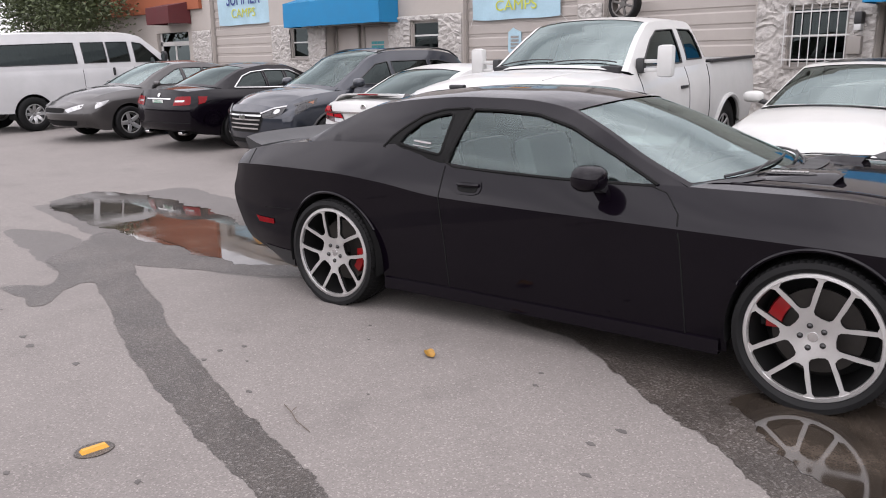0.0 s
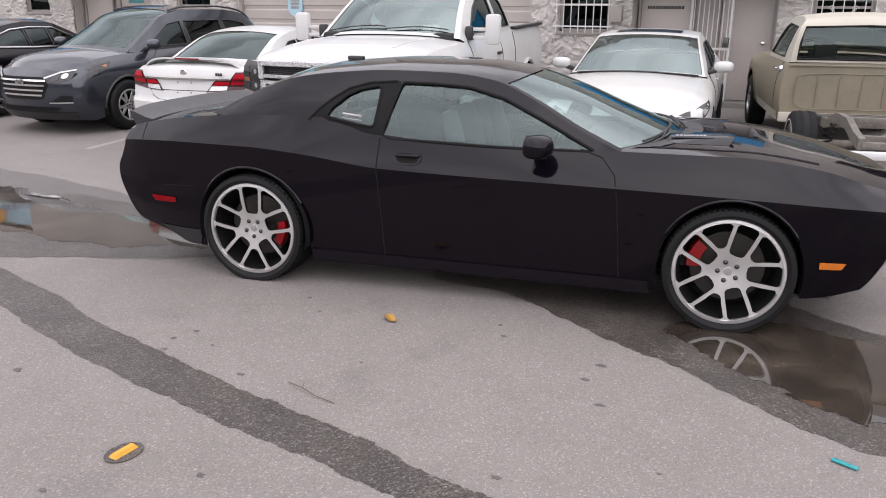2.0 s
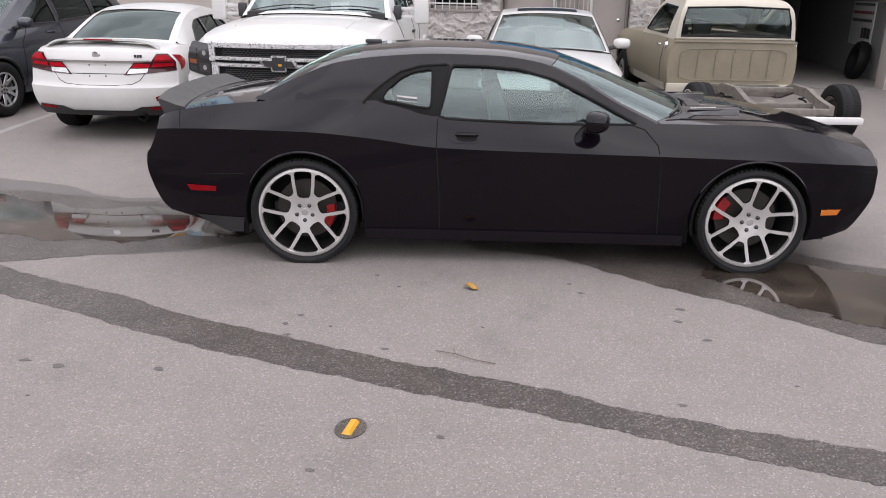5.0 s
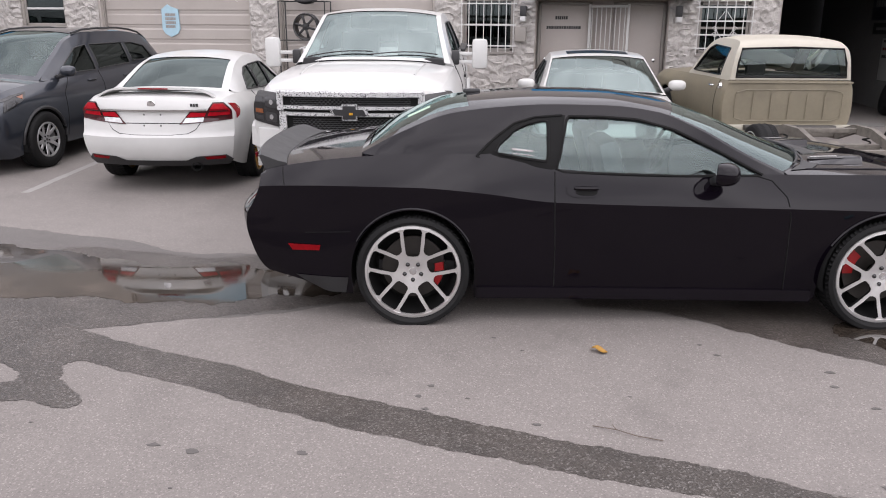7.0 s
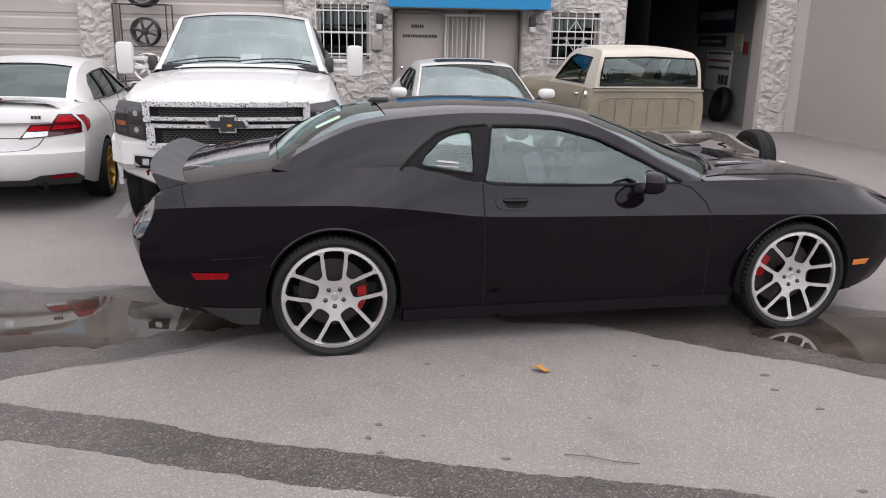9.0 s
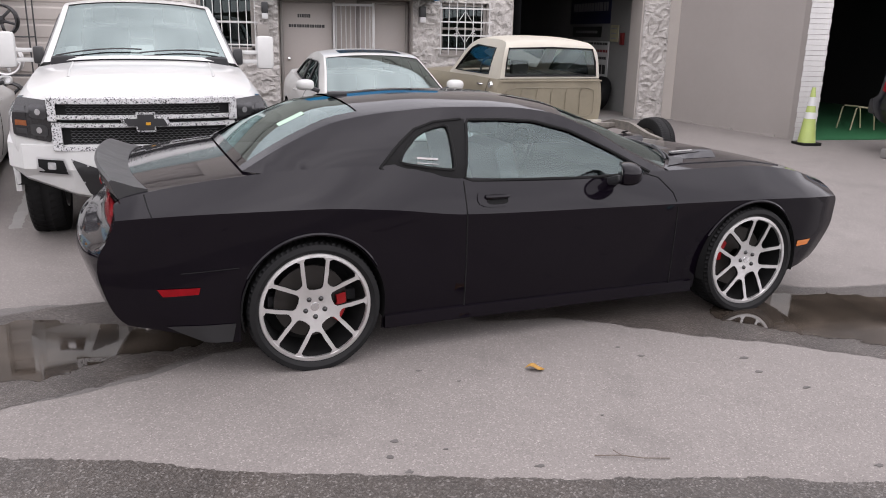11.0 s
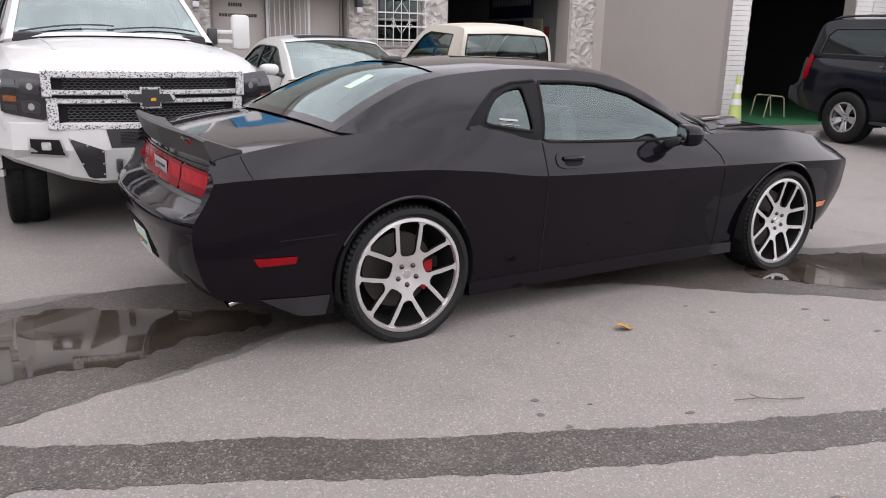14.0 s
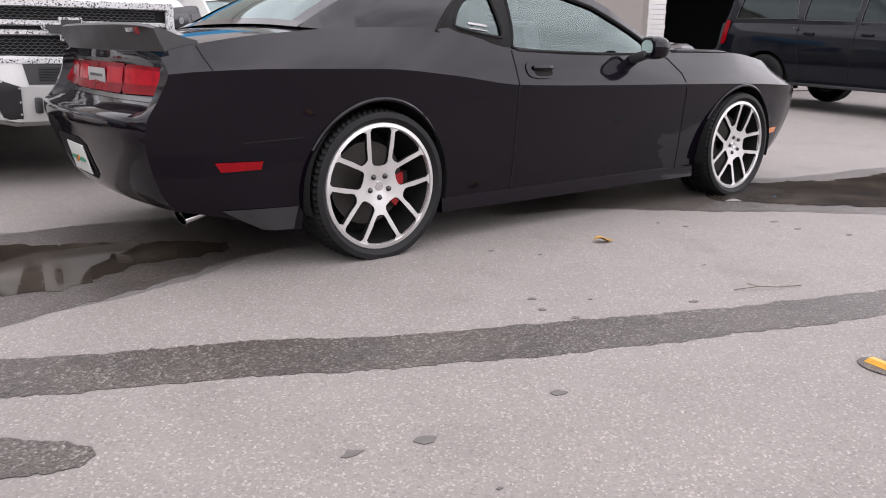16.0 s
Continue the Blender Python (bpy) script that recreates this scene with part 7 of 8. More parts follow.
def pearl_sedan():
    car = empty("sedan", pose(-0.66, 6.24, ground_z(6.24) - 0.03, 0, 1.5, -84), "pearl white sport sedan with a dark sunroof", "car", "parked cars")
    s = dict(x=[-2.38, -2.2, -1.8, -1.425, -0.8, 0.0, 0.8, 1.425, 1.9, 2.15, 2.3],
             zb=[0.36, 0.3, 0.25, 0.22, 0.2, 0.19, 0.19, 0.2, 0.2, 0.22, 0.26],
             zs=[0.86, 0.86, 0.85, 0.84, 0.82, 0.80, 0.78, 0.77, 0.74, 0.70, 0.65],
             zt=[1.02, 1.03, 1.03, 1.01, 0.98, 0.96, 0.95, 0.92, 0.85, 0.78, 0.71],
             zc=[1.06, 1.07, 1.08, 1.07, 1.03, 1.02, 1.03, 1.01, 0.93, 0.85, 0.76],
             w=[0.78, 0.84, 0.90, 0.91, 0.905, 0.905, 0.91, 0.91, 0.88, 0.82, 0.72],
             wt=[0.68, 0.72, 0.77, 0.78, 0.80, 0.81, 0.80, 0.75, 0.70, 0.63, 0.54],
             rear=[(0.25, -2.2), (0.6, -2.36), (0.9, -2.36), (1.05, -2.28)], front=[(0.22, 2.15), (0.5, 2.26), (0.66, 2.22), (0.76, 2.08)],
             tails=(-1.8, 1.85), curve=(0.12, 0.26), axles=(-1.425, 1.425), arch=0.37, hub=0.335, glass=(-1.6, 1.0), kl=0.94, kc=0.98)
    sh = Shell(s)
    sh.build(car, M["pearl_paint"], doors=((-0.95, 0.0), (0.0, 0.90)))
    rail = [(-1.65, 1.05), (-1.3, 1.20), (-0.95, 1.32), (-0.45, 1.385), (0.0, 1.37), (0.38, 1.25), (1.0, 0.965)]
    cab = Cabin(sh, rail, [0.70, 0.66, 0.62, 0.605, 0.61, 0.655, 0.765], [-0.12, -0.1, -0.06, 0.0, 0.06, 0.14, 0.22], [0.03, 0.05, 0.05, 0.045, 0.045, 0.05, 0.05], (0.735, 0.992), (0.03, 0.36))
    cab.build(car, M["pearl_paint"], [[(-1.25, 1.05), (-1.0, 1.22), (-0.8, 1.27), (-0.52, 1.285), (-0.52, 1.02)], [(-0.47, 1.285), (-0.05, 1.285), (-0.05, 1.0), (-0.47, 1.01)], [(0.0, 1.285), (0.12, 1.26), (0.68, 1.005), (0.0, 0.995)]], M["dark_glass"], M["mid_glass"], M["dark_glass"], M["plastic"], None, None, 0.965, 0.88)
    part("sunroof", sheet([(-0.66, 0.575), (0.66, 0.575), (0.66, 0.685), (-0.66, 0.685)], [], 0.06, lambda u, t: cab.top(t, u, 0.006)), M["rim_black"], car, "dark glass sunroof")
    for sg in (-1, 1):
        mirror(car, 0.72, sg * 0.79, 1.0, sg, M["pearl_paint"], 0.22, 0.13, 0.15, 0.07)
        h = part("headlamp", lens_patch(sh, 1, rounded([(sg * 0.40, 0.625), (sg * 0.70, 0.735), (sg * 0.715, 0.66), (sg * 0.48, 0.565)], 1, 0.1), 0.006), M["lamp_dark"], car, "clear swept-back headlamp")
        part("lamp_bulb", lens_patch(sh, 1, [(sg * 0.60 + 0.045 * math.cos(t), 0.660 + 0.036 * math.sin(t)) for t in (2 * math.pi * i / 16 for i in range(16))], 0.012, 0.03), M["lamp"], h)
        h = part("side_headlamp", sheet([(2.16, 0.735), (1.98, 0.775), (1.72, 0.80), (1.86, 0.72), (2.16, 0.635)], [], 0.05, lambda x, z: sh.on_side(x, z, 0.006, sg)), M["lamp_dim"], car, "clear swept-back headlamp")
        part("lamp_bulb", sheet(rounded([(2.12, 0.725), (1.95, 0.755), (1.95, 0.715), (2.12, 0.665)], 1, 0.2), [], 0.04, lambda x, z: sh.on_side(x, z, 0.010, sg)), M["lamp"], h)
        for a, b in ((-0.78, -0.6), (0.1, 0.28)):
            part("door_handle", tube([sh.on_side(a + (b - a) * i / 5, 0.87, 0.022 if 0 < i < 5 else 0.004, sg) for i in range(6)], 0.011, 6), M["pearl_paint"], car)
        sh.seam([(0.0, 0.97), (0.0, 0.28)], car, 0.004, sg)
        sh.seam([(0.72, 0.97), (0.88, 0.80), (0.90, 0.28)], car, 0.004, sg)
        for xw in s["axles"]:
            wheel(car, xw, sg * 0.915, 0.335, 0.335, 0.24, 0.24, (5, 14, 0.05, 0.03, 6), M["alloy"], M["rim_black"], None, sg, 10, 5, None, 0.03)
    part("grille", lens_patch(sh, 1, rounded([(-0.36, 0.62), (0.36, 0.62), (0.42, 0.50), (0.25, 0.42), (-0.25, 0.42), (-0.42, 0.50)], 1, 0.1), 0.004), M["under"], car)
    part("inner_mirror", moved(box(-0.015, 0.015, -0.11, 0.11, -0.03, 0.03, 0.012), Matrix.Translation((0.42, 0.05, 1.28))), M["white_plastic"], car)
    part("cowl", sheet([(-0.70, 0.0), (0.70, 0.0), (0.68, 0.10), (-0.68, 0.10)], [], 0.1, lambda y, a: Vector((0.97 + a + 0.22 * (1 - (abs(y) / 0.74) ** 2.4), y, 0.98 + 0.05 * (1 - (y / 0.74) ** 2)))), M["plastic"], car)
    simple_cabin_inside(car, -1.3, 1.0, 0.74, 0.40, (0.2,))


def compact_suv():
    car = empty("suv", pose(-8.38, 5.30, ground_z(5.30), 0, 1.5, -89), "slate grey compact SUV with a chrome barred grille", "car", "parked cars")
    s = dict(x=[-2.2, -2.05, -1.7, -1.335, -0.7, 0.0, 0.7, 1.335, 1.8, 2.05, 2.18],
             zb=[0.45, 0.36, 0.3, 0.27, 0.25, 0.24, 0.25, 0.25, 0.22, 0.20, 0.21],
             zs=[0.98, 0.98, 0.97, 0.95, 0.92, 0.90, 0.89, 0.88, 0.86, 0.82, 0.77],
             zt=[1.14, 1.15, 1.15, 1.14, 1.11, 1.08, 1.06, 1.04, 0.99, 0.92, 0.86],
             zc=[1.18, 1.18, 1.18, 1.16, 1.14, 1.13, 1.13, 1.12, 1.07, 0.99, 0.91],
             w=[0.82, 0.87, 0.915, 0.925, 0.92, 0.915, 0.92, 0.925, 0.90, 0.86, 0.76],
             wt=[0.72, 0.76, 0.80, 0.81, 0.82, 0.82, 0.81, 0.78, 0.74, 0.68, 0.6],
             rear=[(0.3, -2.05), (0.6, -2.2), (0.95, -2.18), (1.2, -2.1)], front=[(0.20, 1.97), (0.30, 2.07), (0.5, 2.13), (0.75, 2.12), (0.92, 1.98)],
             tails=(-1.8, 1.75), curve=(0.1, 0.2), axles=(-1.335, 1.335), arch=0.40, hub=0.355, glass=(-1.9, 1.09), kl=0.94, kc=0.98)
    sh = Shell(s)
    sh.build(car, M["grey_paint"], doors=((-0.95, -0.05), (-0.05, 0.85)))
    sh.arch_lip(car, M["plastic"], 0.022, 0.0, 0, 180)
    rail = [(-1.98, 1.17), (-1.82, 1.40), (-1.6, 1.54), (-1.0, 1.61), (-0.3, 1.62), (0.22, 1.545), (0.58, 1.35), (1.12, 1.06)]
    cab = Cabin(sh, rail, [0.72, 0.65, 0.61, 0.60, 0.60, 0.61, 0.65, 0.75], [-0.08, -0.08, -0.05, 0, 0.05, 0.1, 0.15, 0.2], [0.03, 0.04, 0.05, 0.05, 0.05, 0.05, 0.05, 0.05], (0.65, 0.98), (0.04, 0.2))
    cab.build(car, M["grey_paint"], [[(-1.62, 1.19), (-1.5, 1.38), (-1.2, 1.44), (-1.0, 1.445), (-1.0, 1.18)], [(-0.92, 1.45), (-0.12, 1.455), (-0.12, 1.13), (-0.92, 1.16)], [(-0.04, 1.455), (0.22, 1.42), (0.74, 1.12), (-0.04, 1.12)]], M["dark_glass"], M["clear_glass"], M["dark_glass"], M["plastic"], None, None, 0.92, 0.85)
    for sg in (-1, 1):
        mirror(car, 0.80, sg * 0.80, 1.10, sg, M["grey_paint"], 0.20, 0.14, 0.15, 0.08)
        hl = part("headlamp", lens_patch(sh, 1, rounded([(sg * 0.40, 0.80), (sg * 0.58, 0.875), (sg * 0.755, 0.905), (sg * 0.755, 0.78), (sg * 0.60, 0.725), (sg * 0.46, 0.715)], 1, 0.08), 0.008), M["lamp_dark"], car, "dark headlamp with a projector and clear rim")
        part("projector", lens_patch(sh, 1, [(sg * 0.665 + 0.042 * math.cos(t), 0.815 + 0.036 * math.sin(t)) for t in (2 * math.pi * i / 16 for i in range(16))], 0.014, 0.02), M["lamp"], hl)
        part("reflector_cell", lens_patch(sh, 1, rounded([(sg * 0.50, 0.80), (sg * 0.60, 0.835), (sg * 0.60, 0.765), (sg * 0.51, 0.745)], 1, 0.15), 0.012, 0.03), M["lamp_dim"], hl)
        part("lamp_strip", lens_patch(sh, 1, [(sg * 0.40, 0.795), (sg * 0.58, 0.870), (sg * 0.755, 0.900), (sg * 0.755, 0.882), (sg * 0.59, 0.850), (sg * 0.42, 0.774)], 0.014, 0.03), M["alloy"], hl)
        side = part("side_headlamp", sheet([(2.02, 0.905), (1.80, 0.945), (1.52, 0.972), (1.60, 0.905), (1.80, 0.82), (2.02, 0.76)], [], 0.05, lambda x, z: sh.on_side(x, z, 0.006, sg)), M["lamp_dark"], car, "clear headlamp with an orange corner")
        part("reflector_cell", sheet(rounded([(1.97, 0.865), (1.80, 0.895), (1.80, 0.845), (1.97, 0.79)], 1, 0.15), [], 0.04, lambda x, z: sh.on_side(x, z, 0.009, sg)), M["lamp_dim"], side)
        part("lamp_strip", sheet([(2.02, 0.902), (1.80, 0.940), (1.55, 0.966), (1.57, 0.954), (1.80, 0.922), (2.02, 0.880)], [], 0.04, lambda x, z: sh.on_side(x, z, 0.010, sg)), M["lamp_dim"], side)
        part("side_marker", sheet([(1.72, 0.925), (1.60, 0.945), (1.65, 0.895)], [], 0.05, lambda x, z: sh.on_side(x, z, 0.010, sg)), M["amber_dim"], side)
        fg = part("fog_trim", lens_patch(sh, 1, rounded([(sg * 0.47, 0.47), (sg * 0.74, 0.47), (sg * 0.75, 0.55), (sg * 0.62, 0.565)], 1, 0.1), 0.006), M["under"], car)
        part("trim_blade", lens_patch(sh, 1, [(sg * 0.45, 0.452), (sg * 0.75, 0.456), (sg * 0.75, 0.474), (sg * 0.47, 0.470)], 0.014), M["alloy"], fg)
        part("roof_rail", tube([cab.top(0.16 + 0.5 * i / 8, sg * 0.93, 0.02 + 0.02 * math.sin(math.pi * i / 8)) for i in range(9)], 0.015, 6), M["plastic"], car)
        for a, b in ((-0.78, -0.6), (0.08, 0.26)):
            part("door_handle", tube([sh.on_side(a + (b - a) * i / 5, 1.0, 0.022 if 0 < i < 5 else 0.004, sg) for i in range(6)], 0.012, 6), M["grey_paint"], car)
        sh.seam([(-0.08, 1.1), (-0.06, 0.34)], car, 0.004, sg)
        sh.seam([(0.62, 1.06), (0.84, 0.9), (0.86, 0.34)], car, 0.004, sg)
        for xw in s["axles"]:
            wheel(car, xw, sg * 0.93, 0.355, 0.36, 0.225, 0.23, (5, 15, 0.055, 0.04, 6), M["alloy"], M["rim_black"], None, sg, 20, 5, None, 0.03)
    hexa = rounded([(-0.42, 0.80), (0.42, 0.80), (0.48, 0.74), (0.36, 0.50), (-0.36, 0.50), (-0.48, 0.74)], 1, 0.08)
    gr = part("grille", lens_patch(sh, 1, hexa, 0.004), M["under"], car)
    for z in (0.755, 0.69, 0.625, 0.56):
        w = 0.44 - (0.77 - z) * 0.35
        part("grille_bar", lens_patch(sh, 1, [(-w, z + 0.012), (w, z + 0.012), (w, z - 0.012), (-w, z - 0.012)], 0.016), M["chrome"], gr)
    part("badge", lens_patch(sh, 1, [(0.085 * math.cos(t), 0.725 + 0.045 * math.sin(t)) for t in (2 * math.pi * i / 18 for i in range(18))], 0.022, 0.03), M["chrome"], gr)
    part("lower_grille", lens_patch(sh, 1, rounded([(-0.6, 0.40), (0.6, 0.40), (0.5, 0.34), (-0.5, 0.34)], 1, 0.1), 0.006), M["under"], car)
    part("lower_bumper", lens_patch(sh, 1, [(-0.74, 0.325), (0.74, 0.325), (0.70, 0.215), (-0.70, 0.215)], 0.008), M["plastic"], car)
    simple_cabin_inside(car, -1.6, 0.9, 0.76, 0.5, (0.0, -0.85))


def small_sedan(x, y, rot, tail, mat, glass, label, rimspec, chrome_line):
    """A common four-door sedan seen from its nose or its tail."""
    car = empty("sedan", pose(x, y, ground_z(y, x), 0, 1.5 if rot < 0 else -1.5, rot), label, "car", "parked cars")
    s = dict(x=[-2.3, -2.15, -1.75, -1.36, -0.8, 0.0, 0.8, 1.36, 1.85, 2.1, 2.25],
             zb=[0.36, 0.3, 0.24, 0.21, 0.2, 0.19, 0.19, 0.2, 0.21, 0.24, 0.28],
             zs=[0.86, 0.86, 0.85, 0.83, 0.81, 0.79, 0.78, 0.77, 0.75, 0.70, 0.66],
             zt=[1.01, 1.02, 1.03, 1.01, 0.98, 0.95, 0.94, 0.92, 0.85, 0.78, 0.72],
             zc=[1.05, 1.06, 1.08, 1.07, 1.02, 1.0, 1.01, 1.0, 0.93, 0.85, 0.77],
             w=[0.78, 0.83, 0.88, 0.89, 0.885, 0.885, 0.885, 0.89, 0.86, 0.81, 0.72],
             wt=[0.67, 0.71, 0.75, 0.76, 0.78, 0.79, 0.77, 0.73, 0.69, 0.62, 0.55],
             rear=[(0.25, -2.1), (0.45, -2.26), (0.7, -2.26), (0.9, -2.2), (1.06, -2.12)], front=[(0.24, 2.05), (0.5, 2.2), (0.66, 2.16), (0.77, 2.03)],
             tails=(-1.8, 1.8), curve=(0.12, 0.22), axles=(-1.36, 1.36), arch=0.365, hub=0.32, glass=(-1.55, 1.0), kl=0.94, kc=0.985)
    sh = Shell(s)
    sh.build(car, mat, doors=((-0.95, -0.02), (-0.02, 0.88)))
    rail = [(-1.62, 1.05), (-1.28, 1.20), (-0.9, 1.33), (-0.4, 1.385), (0.05, 1.365), (0.45, 1.23), (1.0, 0.955)]
    cab = Cabin(sh, rail, [0.67, 0.61, 0.57, 0.55, 0.56, 0.60, 0.71], [-0.12, -0.1, -0.06, 0.0, 0.06, 0.14, 0.2], [0.03, 0.04, 0.05, 0.05, 0.05, 0.05, 0.05], (0.68, 0.98), (0.03, 0.36))
    wins = [[(-1.22, 1.05), (-1.0, 1.20), (-0.8, 1.26), (-0.55, 1.28), (-0.55, 1.01)], [(-0.5, 1.285), (-0.06, 1.285), (-0.06, 0.99), (-0.5, 1.0)], [(0.0, 1.285), (0.12, 1.26), (0.70, 0.99), (0.0, 0.985)]]
    cab.build(car, mat, wins, glass, M["mid_glass"] if not tail else glass, glass, M["plastic"], None, None, 0.92, 0.88)
    for sg in (-1, 1):
        if chrome_line:
            pts = [(-1.28, 1.03), (-1.02, 1.215), (-0.8, 1.275), (-0.4, 1.30), (0.1, 1.28), (0.4, 1.15), (0.72, 0.985), (0.0, 0.975), (-0.6, 0.995), (-1.28, 1.03)]
            part("chrome_moulding", tube([cab.side(a, b, 0.008, sg) for a, b in pts], 0.012, 6), M["chrome"], car)
        mirror(car, 0.70, sg * 0.77, 0.97, sg, mat, 0.15, 0.10, 0.12, 0.06)
        for a, b in ((-0.8, -0.62), (0.08, 0.26)):
            part("door_handle", tube([sh.on_side(a + (b - a) * i / 5, 0.87, 0.022 if 0 < i < 5 else 0.004, sg) for i in range(6)], 0.011, 6), M["chrome"] if chrome_line else mat, car)
        lam = rounded([(sg * 0.42, 0.78), (sg * 0.46, 0.93), (sg * 0.76, 0.94), (sg * 0.79, 0.80)], 1, 0.08)
        t = part("tail_lamp", lens_patch(sh, -1, lam, 0.008), M["red_lens"], car, "red tail lamp")
        part("clear_lens", lens_patch(sh, -1, [(sg * 0.46, 0.87), (sg * 0.66, 0.875), (sg * 0.66, 0.845), (sg * 0.46, 0.84)], 0.011), M["lamp"], t)
        part("tail_lamp", sheet([(-2.16, 0.93), (-1.95, 0.92), (-2.02, 0.82), (-2.16, 0.80)], [], 0.05, lambda x_, z_: sh.on_side(x_, z_, 0.006, sg)), M["red_lens"], t)
        part("headlamp", lens_patch(sh, 1, rounded([(sg * 0.36, 0.62), (sg * 0.68, 0.72), (sg * 0.69, 0.64), (sg * 0.45, 0.56)], 1, 0.08), 0.008), M["lamp"], car, "clear swept headlamp")
        part("side_headlamp", sheet([(2.06, 0.73), (1.72, 0.77), (1.85, 0.68), (2.06, 0.62)], [], 0.05, lambda x_, z_: sh.on_side(x_, z_, 0.006, sg)), M["lamp"], car)
        sh.seam([(-0.02, 0.96), (-0.02, 0.28)], car, 0.004, sg)
        sh.seam([(0.70, 0.95), (0.87, 0.78), (0.88, 0.28)], car, 0.004, sg)
        for xw in s["axles"]:
            wheel(car, xw, sg * 0.895, 0.32, 0.32, 0.215, 0.21, rimspec, M["alloy"], M["rim_black"], None, sg, 0, 5, M["alloy"], 0.025)
        part("exhaust_tip", moved(box(-0.05, 0.05, -0.06, 0.06, -0.025, 0.025, 0.015), Matrix.Translation((-2.26, sg * 0.5, 0.31))), M["chrome"], car)
    plate(car, -2.345 if tail else -2.345, 0.80, -1)
    part("boot_strip", lens_patch(sh, -1, [(-0.34, 0.905), (0.34, 0.905), (0.34, 0.885), (-0.34, 0.885)], 0.012), M["chrome"], car)
    part("badge", lens_patch(sh, -1, [(0.035 * math.cos(t), 0.955 + 0.035 * math.sin(t)) for t in (2 * math.pi * i / 16 for i in range(16))], 0.012, 0.03), M["chrome"], car)
    part("grille", lens_patch(sh, 1, rounded([(-0.36, 0.65), (0.36, 0.65), (0.34, 0.56), (-0.34, 0.56)], 1, 0.12), 0.008), M["under"], car)
    part("lower_grille", lens_patch(sh, 1, rounded([(-0.6, 0.42), (0.6, 0.42), (0.5, 0.31), (-0.5, 0.31)], 1, 0.12), 0.006), M["under"], car)
    sh2 = [lens_patch(sh, -1, [(-0.76, 0.5), (0.76, 0.5), (0.76, 0.49), (-0.76, 0.49)], 0.004)]
    part("bumper_seam", sh2[0], M["under"], car)
    simple_cabin_inside(car, -1.3, 1.0, 0.72, 0.38, (0.2,))


def van():
    car = empty("passenger_van", pose(-17.6, 4.35, ground_z(4.35, -17), 0, -1.5, 98), "white full-size passenger van with dark windows", "van", "parked cars")
    s = dict(x=[-3.0, -2.9, -2.4, -1.98, -1.2, 0.0, 1.0, 1.98, 2.3, 2.5, 2.6],
             zb=[0.5, 0.45, 0.42, 0.4, 0.4, 0.4, 0.4, 0.4, 0.42, 0.45, 0.5],
             zs=[1.15, 1.15, 1.15, 1.15, 1.15, 1.15, 1.13, 1.08, 1.05, 1.0, 0.95],
             zt=[1.30, 1.30, 1.30, 1.30, 1.30, 1.30, 1.28, 1.20, 1.14, 1.08, 1.02],
             zc=[1.32, 1.32, 1.32, 1.32, 1.32, 1.32, 1.32, 1.26, 1.20, 1.13, 1.05],
             w=[0.98, 0.99, 1.0, 1.0, 1.0, 1.0, 1.0, 1.0, 0.98, 0.95, 0.9],
             wt=[0.95, 0.96, 0.965, 0.965, 0.965, 0.965, 0.95, 0.9, 0.86, 0.82, 0.76],
             rear=[(0.4, -2.98), (1.4, -3.0)], front=[(0.4, 2.5), (0.8, 2.58), (1.1, 2.5)],
             tails=(-2.6, 2.2), curve=(0.03, 0.12), axles=(-1.98, 1.98), arch=0.43, hub=0.38, glass=(-2.98, 1.75), kl=0.97, kc=0.99)
    sh = Shell(s)
    sh.build(car, M["van_paint"], doors=((0.55, 1.45), (-0.7, 0.5)))
    rail = [(-2.98, 1.33), (-2.95, 1.75), (-2.85, 2.02), (-2.5, 2.07), (-1.0, 2.09), (0.4, 2.08), (0.8, 2.02), (1.1, 1.82), (1.75, 1.26)]
    cab = Cabin(sh, rail, [0.93, 0.87, 0.8, 0.78, 0.78, 0.78, 0.79, 0.82, 0.9], [0, 0, 0, 0, 0, 0.02, 0.05, 0.08, 0.14], [0.01, 0.02, 0.04, 0.05, 0.05, 0.05, 0.05, 0.05, 0.04], (0.76, 0.98), (0.06, 0.2))
    cab.build(car, M["van_paint"], [[(-2.7, 1.42), (-2.65, 1.85), (-0.85, 1.88), (-0.85, 1.42)], [(-0.68, 1.88), (-0.12, 1.88), (-0.12, 1.42), (-0.68, 1.42)], [(-0.06, 1.88), (0.48, 1.88), (0.48, 1.42), (-0.06, 1.42)], [(0.62, 1.87), (0.86, 1.83), (1.35, 1.38), (0.62, 1.40)]], M["dark_glass"], M["mid_glass"], M["dark_glass"], M["plastic"], None, None, 0.93, 0.8)
    for sg in (-1, 1):
        mirror(car, 1.30, sg * 0.93, 1.40, sg, M["plastic"], 0.2, 0.26, 0.12, 0.1)
        for a in (-0.02, 0.6):
            part("door_handle", box(a, a + 0.05, sg * 1.0 - 0.02, sg * 1.0 + 0.02, 1.12, 1.30, 0.012), M["plastic"], car)
        sh.seam([(0.55, 1.3), (0.55, 0.5)], car, 0.005, sg)
        sh.seam([(-0.75, 1.3), (-0.75, 0.5)], car, 0.005, sg)
        for xw in s["axles"]:
            wheel(car, xw, sg * 0.985, 0.38, 0.385, 0.22, 0.24, (8, 0, 0.09, 0.06, 0), M["alloy"], M["steel"], None, sg, 0, 8, M["alloy"], 0.06)
        part("headlamp", lens_patch(sh, 1, [(sg * 0.6, 0.95), (sg * 0.86, 0.95), (sg * 0.86, 0.78), (sg * 0.6, 0.78)], 0.008), M["lamp"], car)
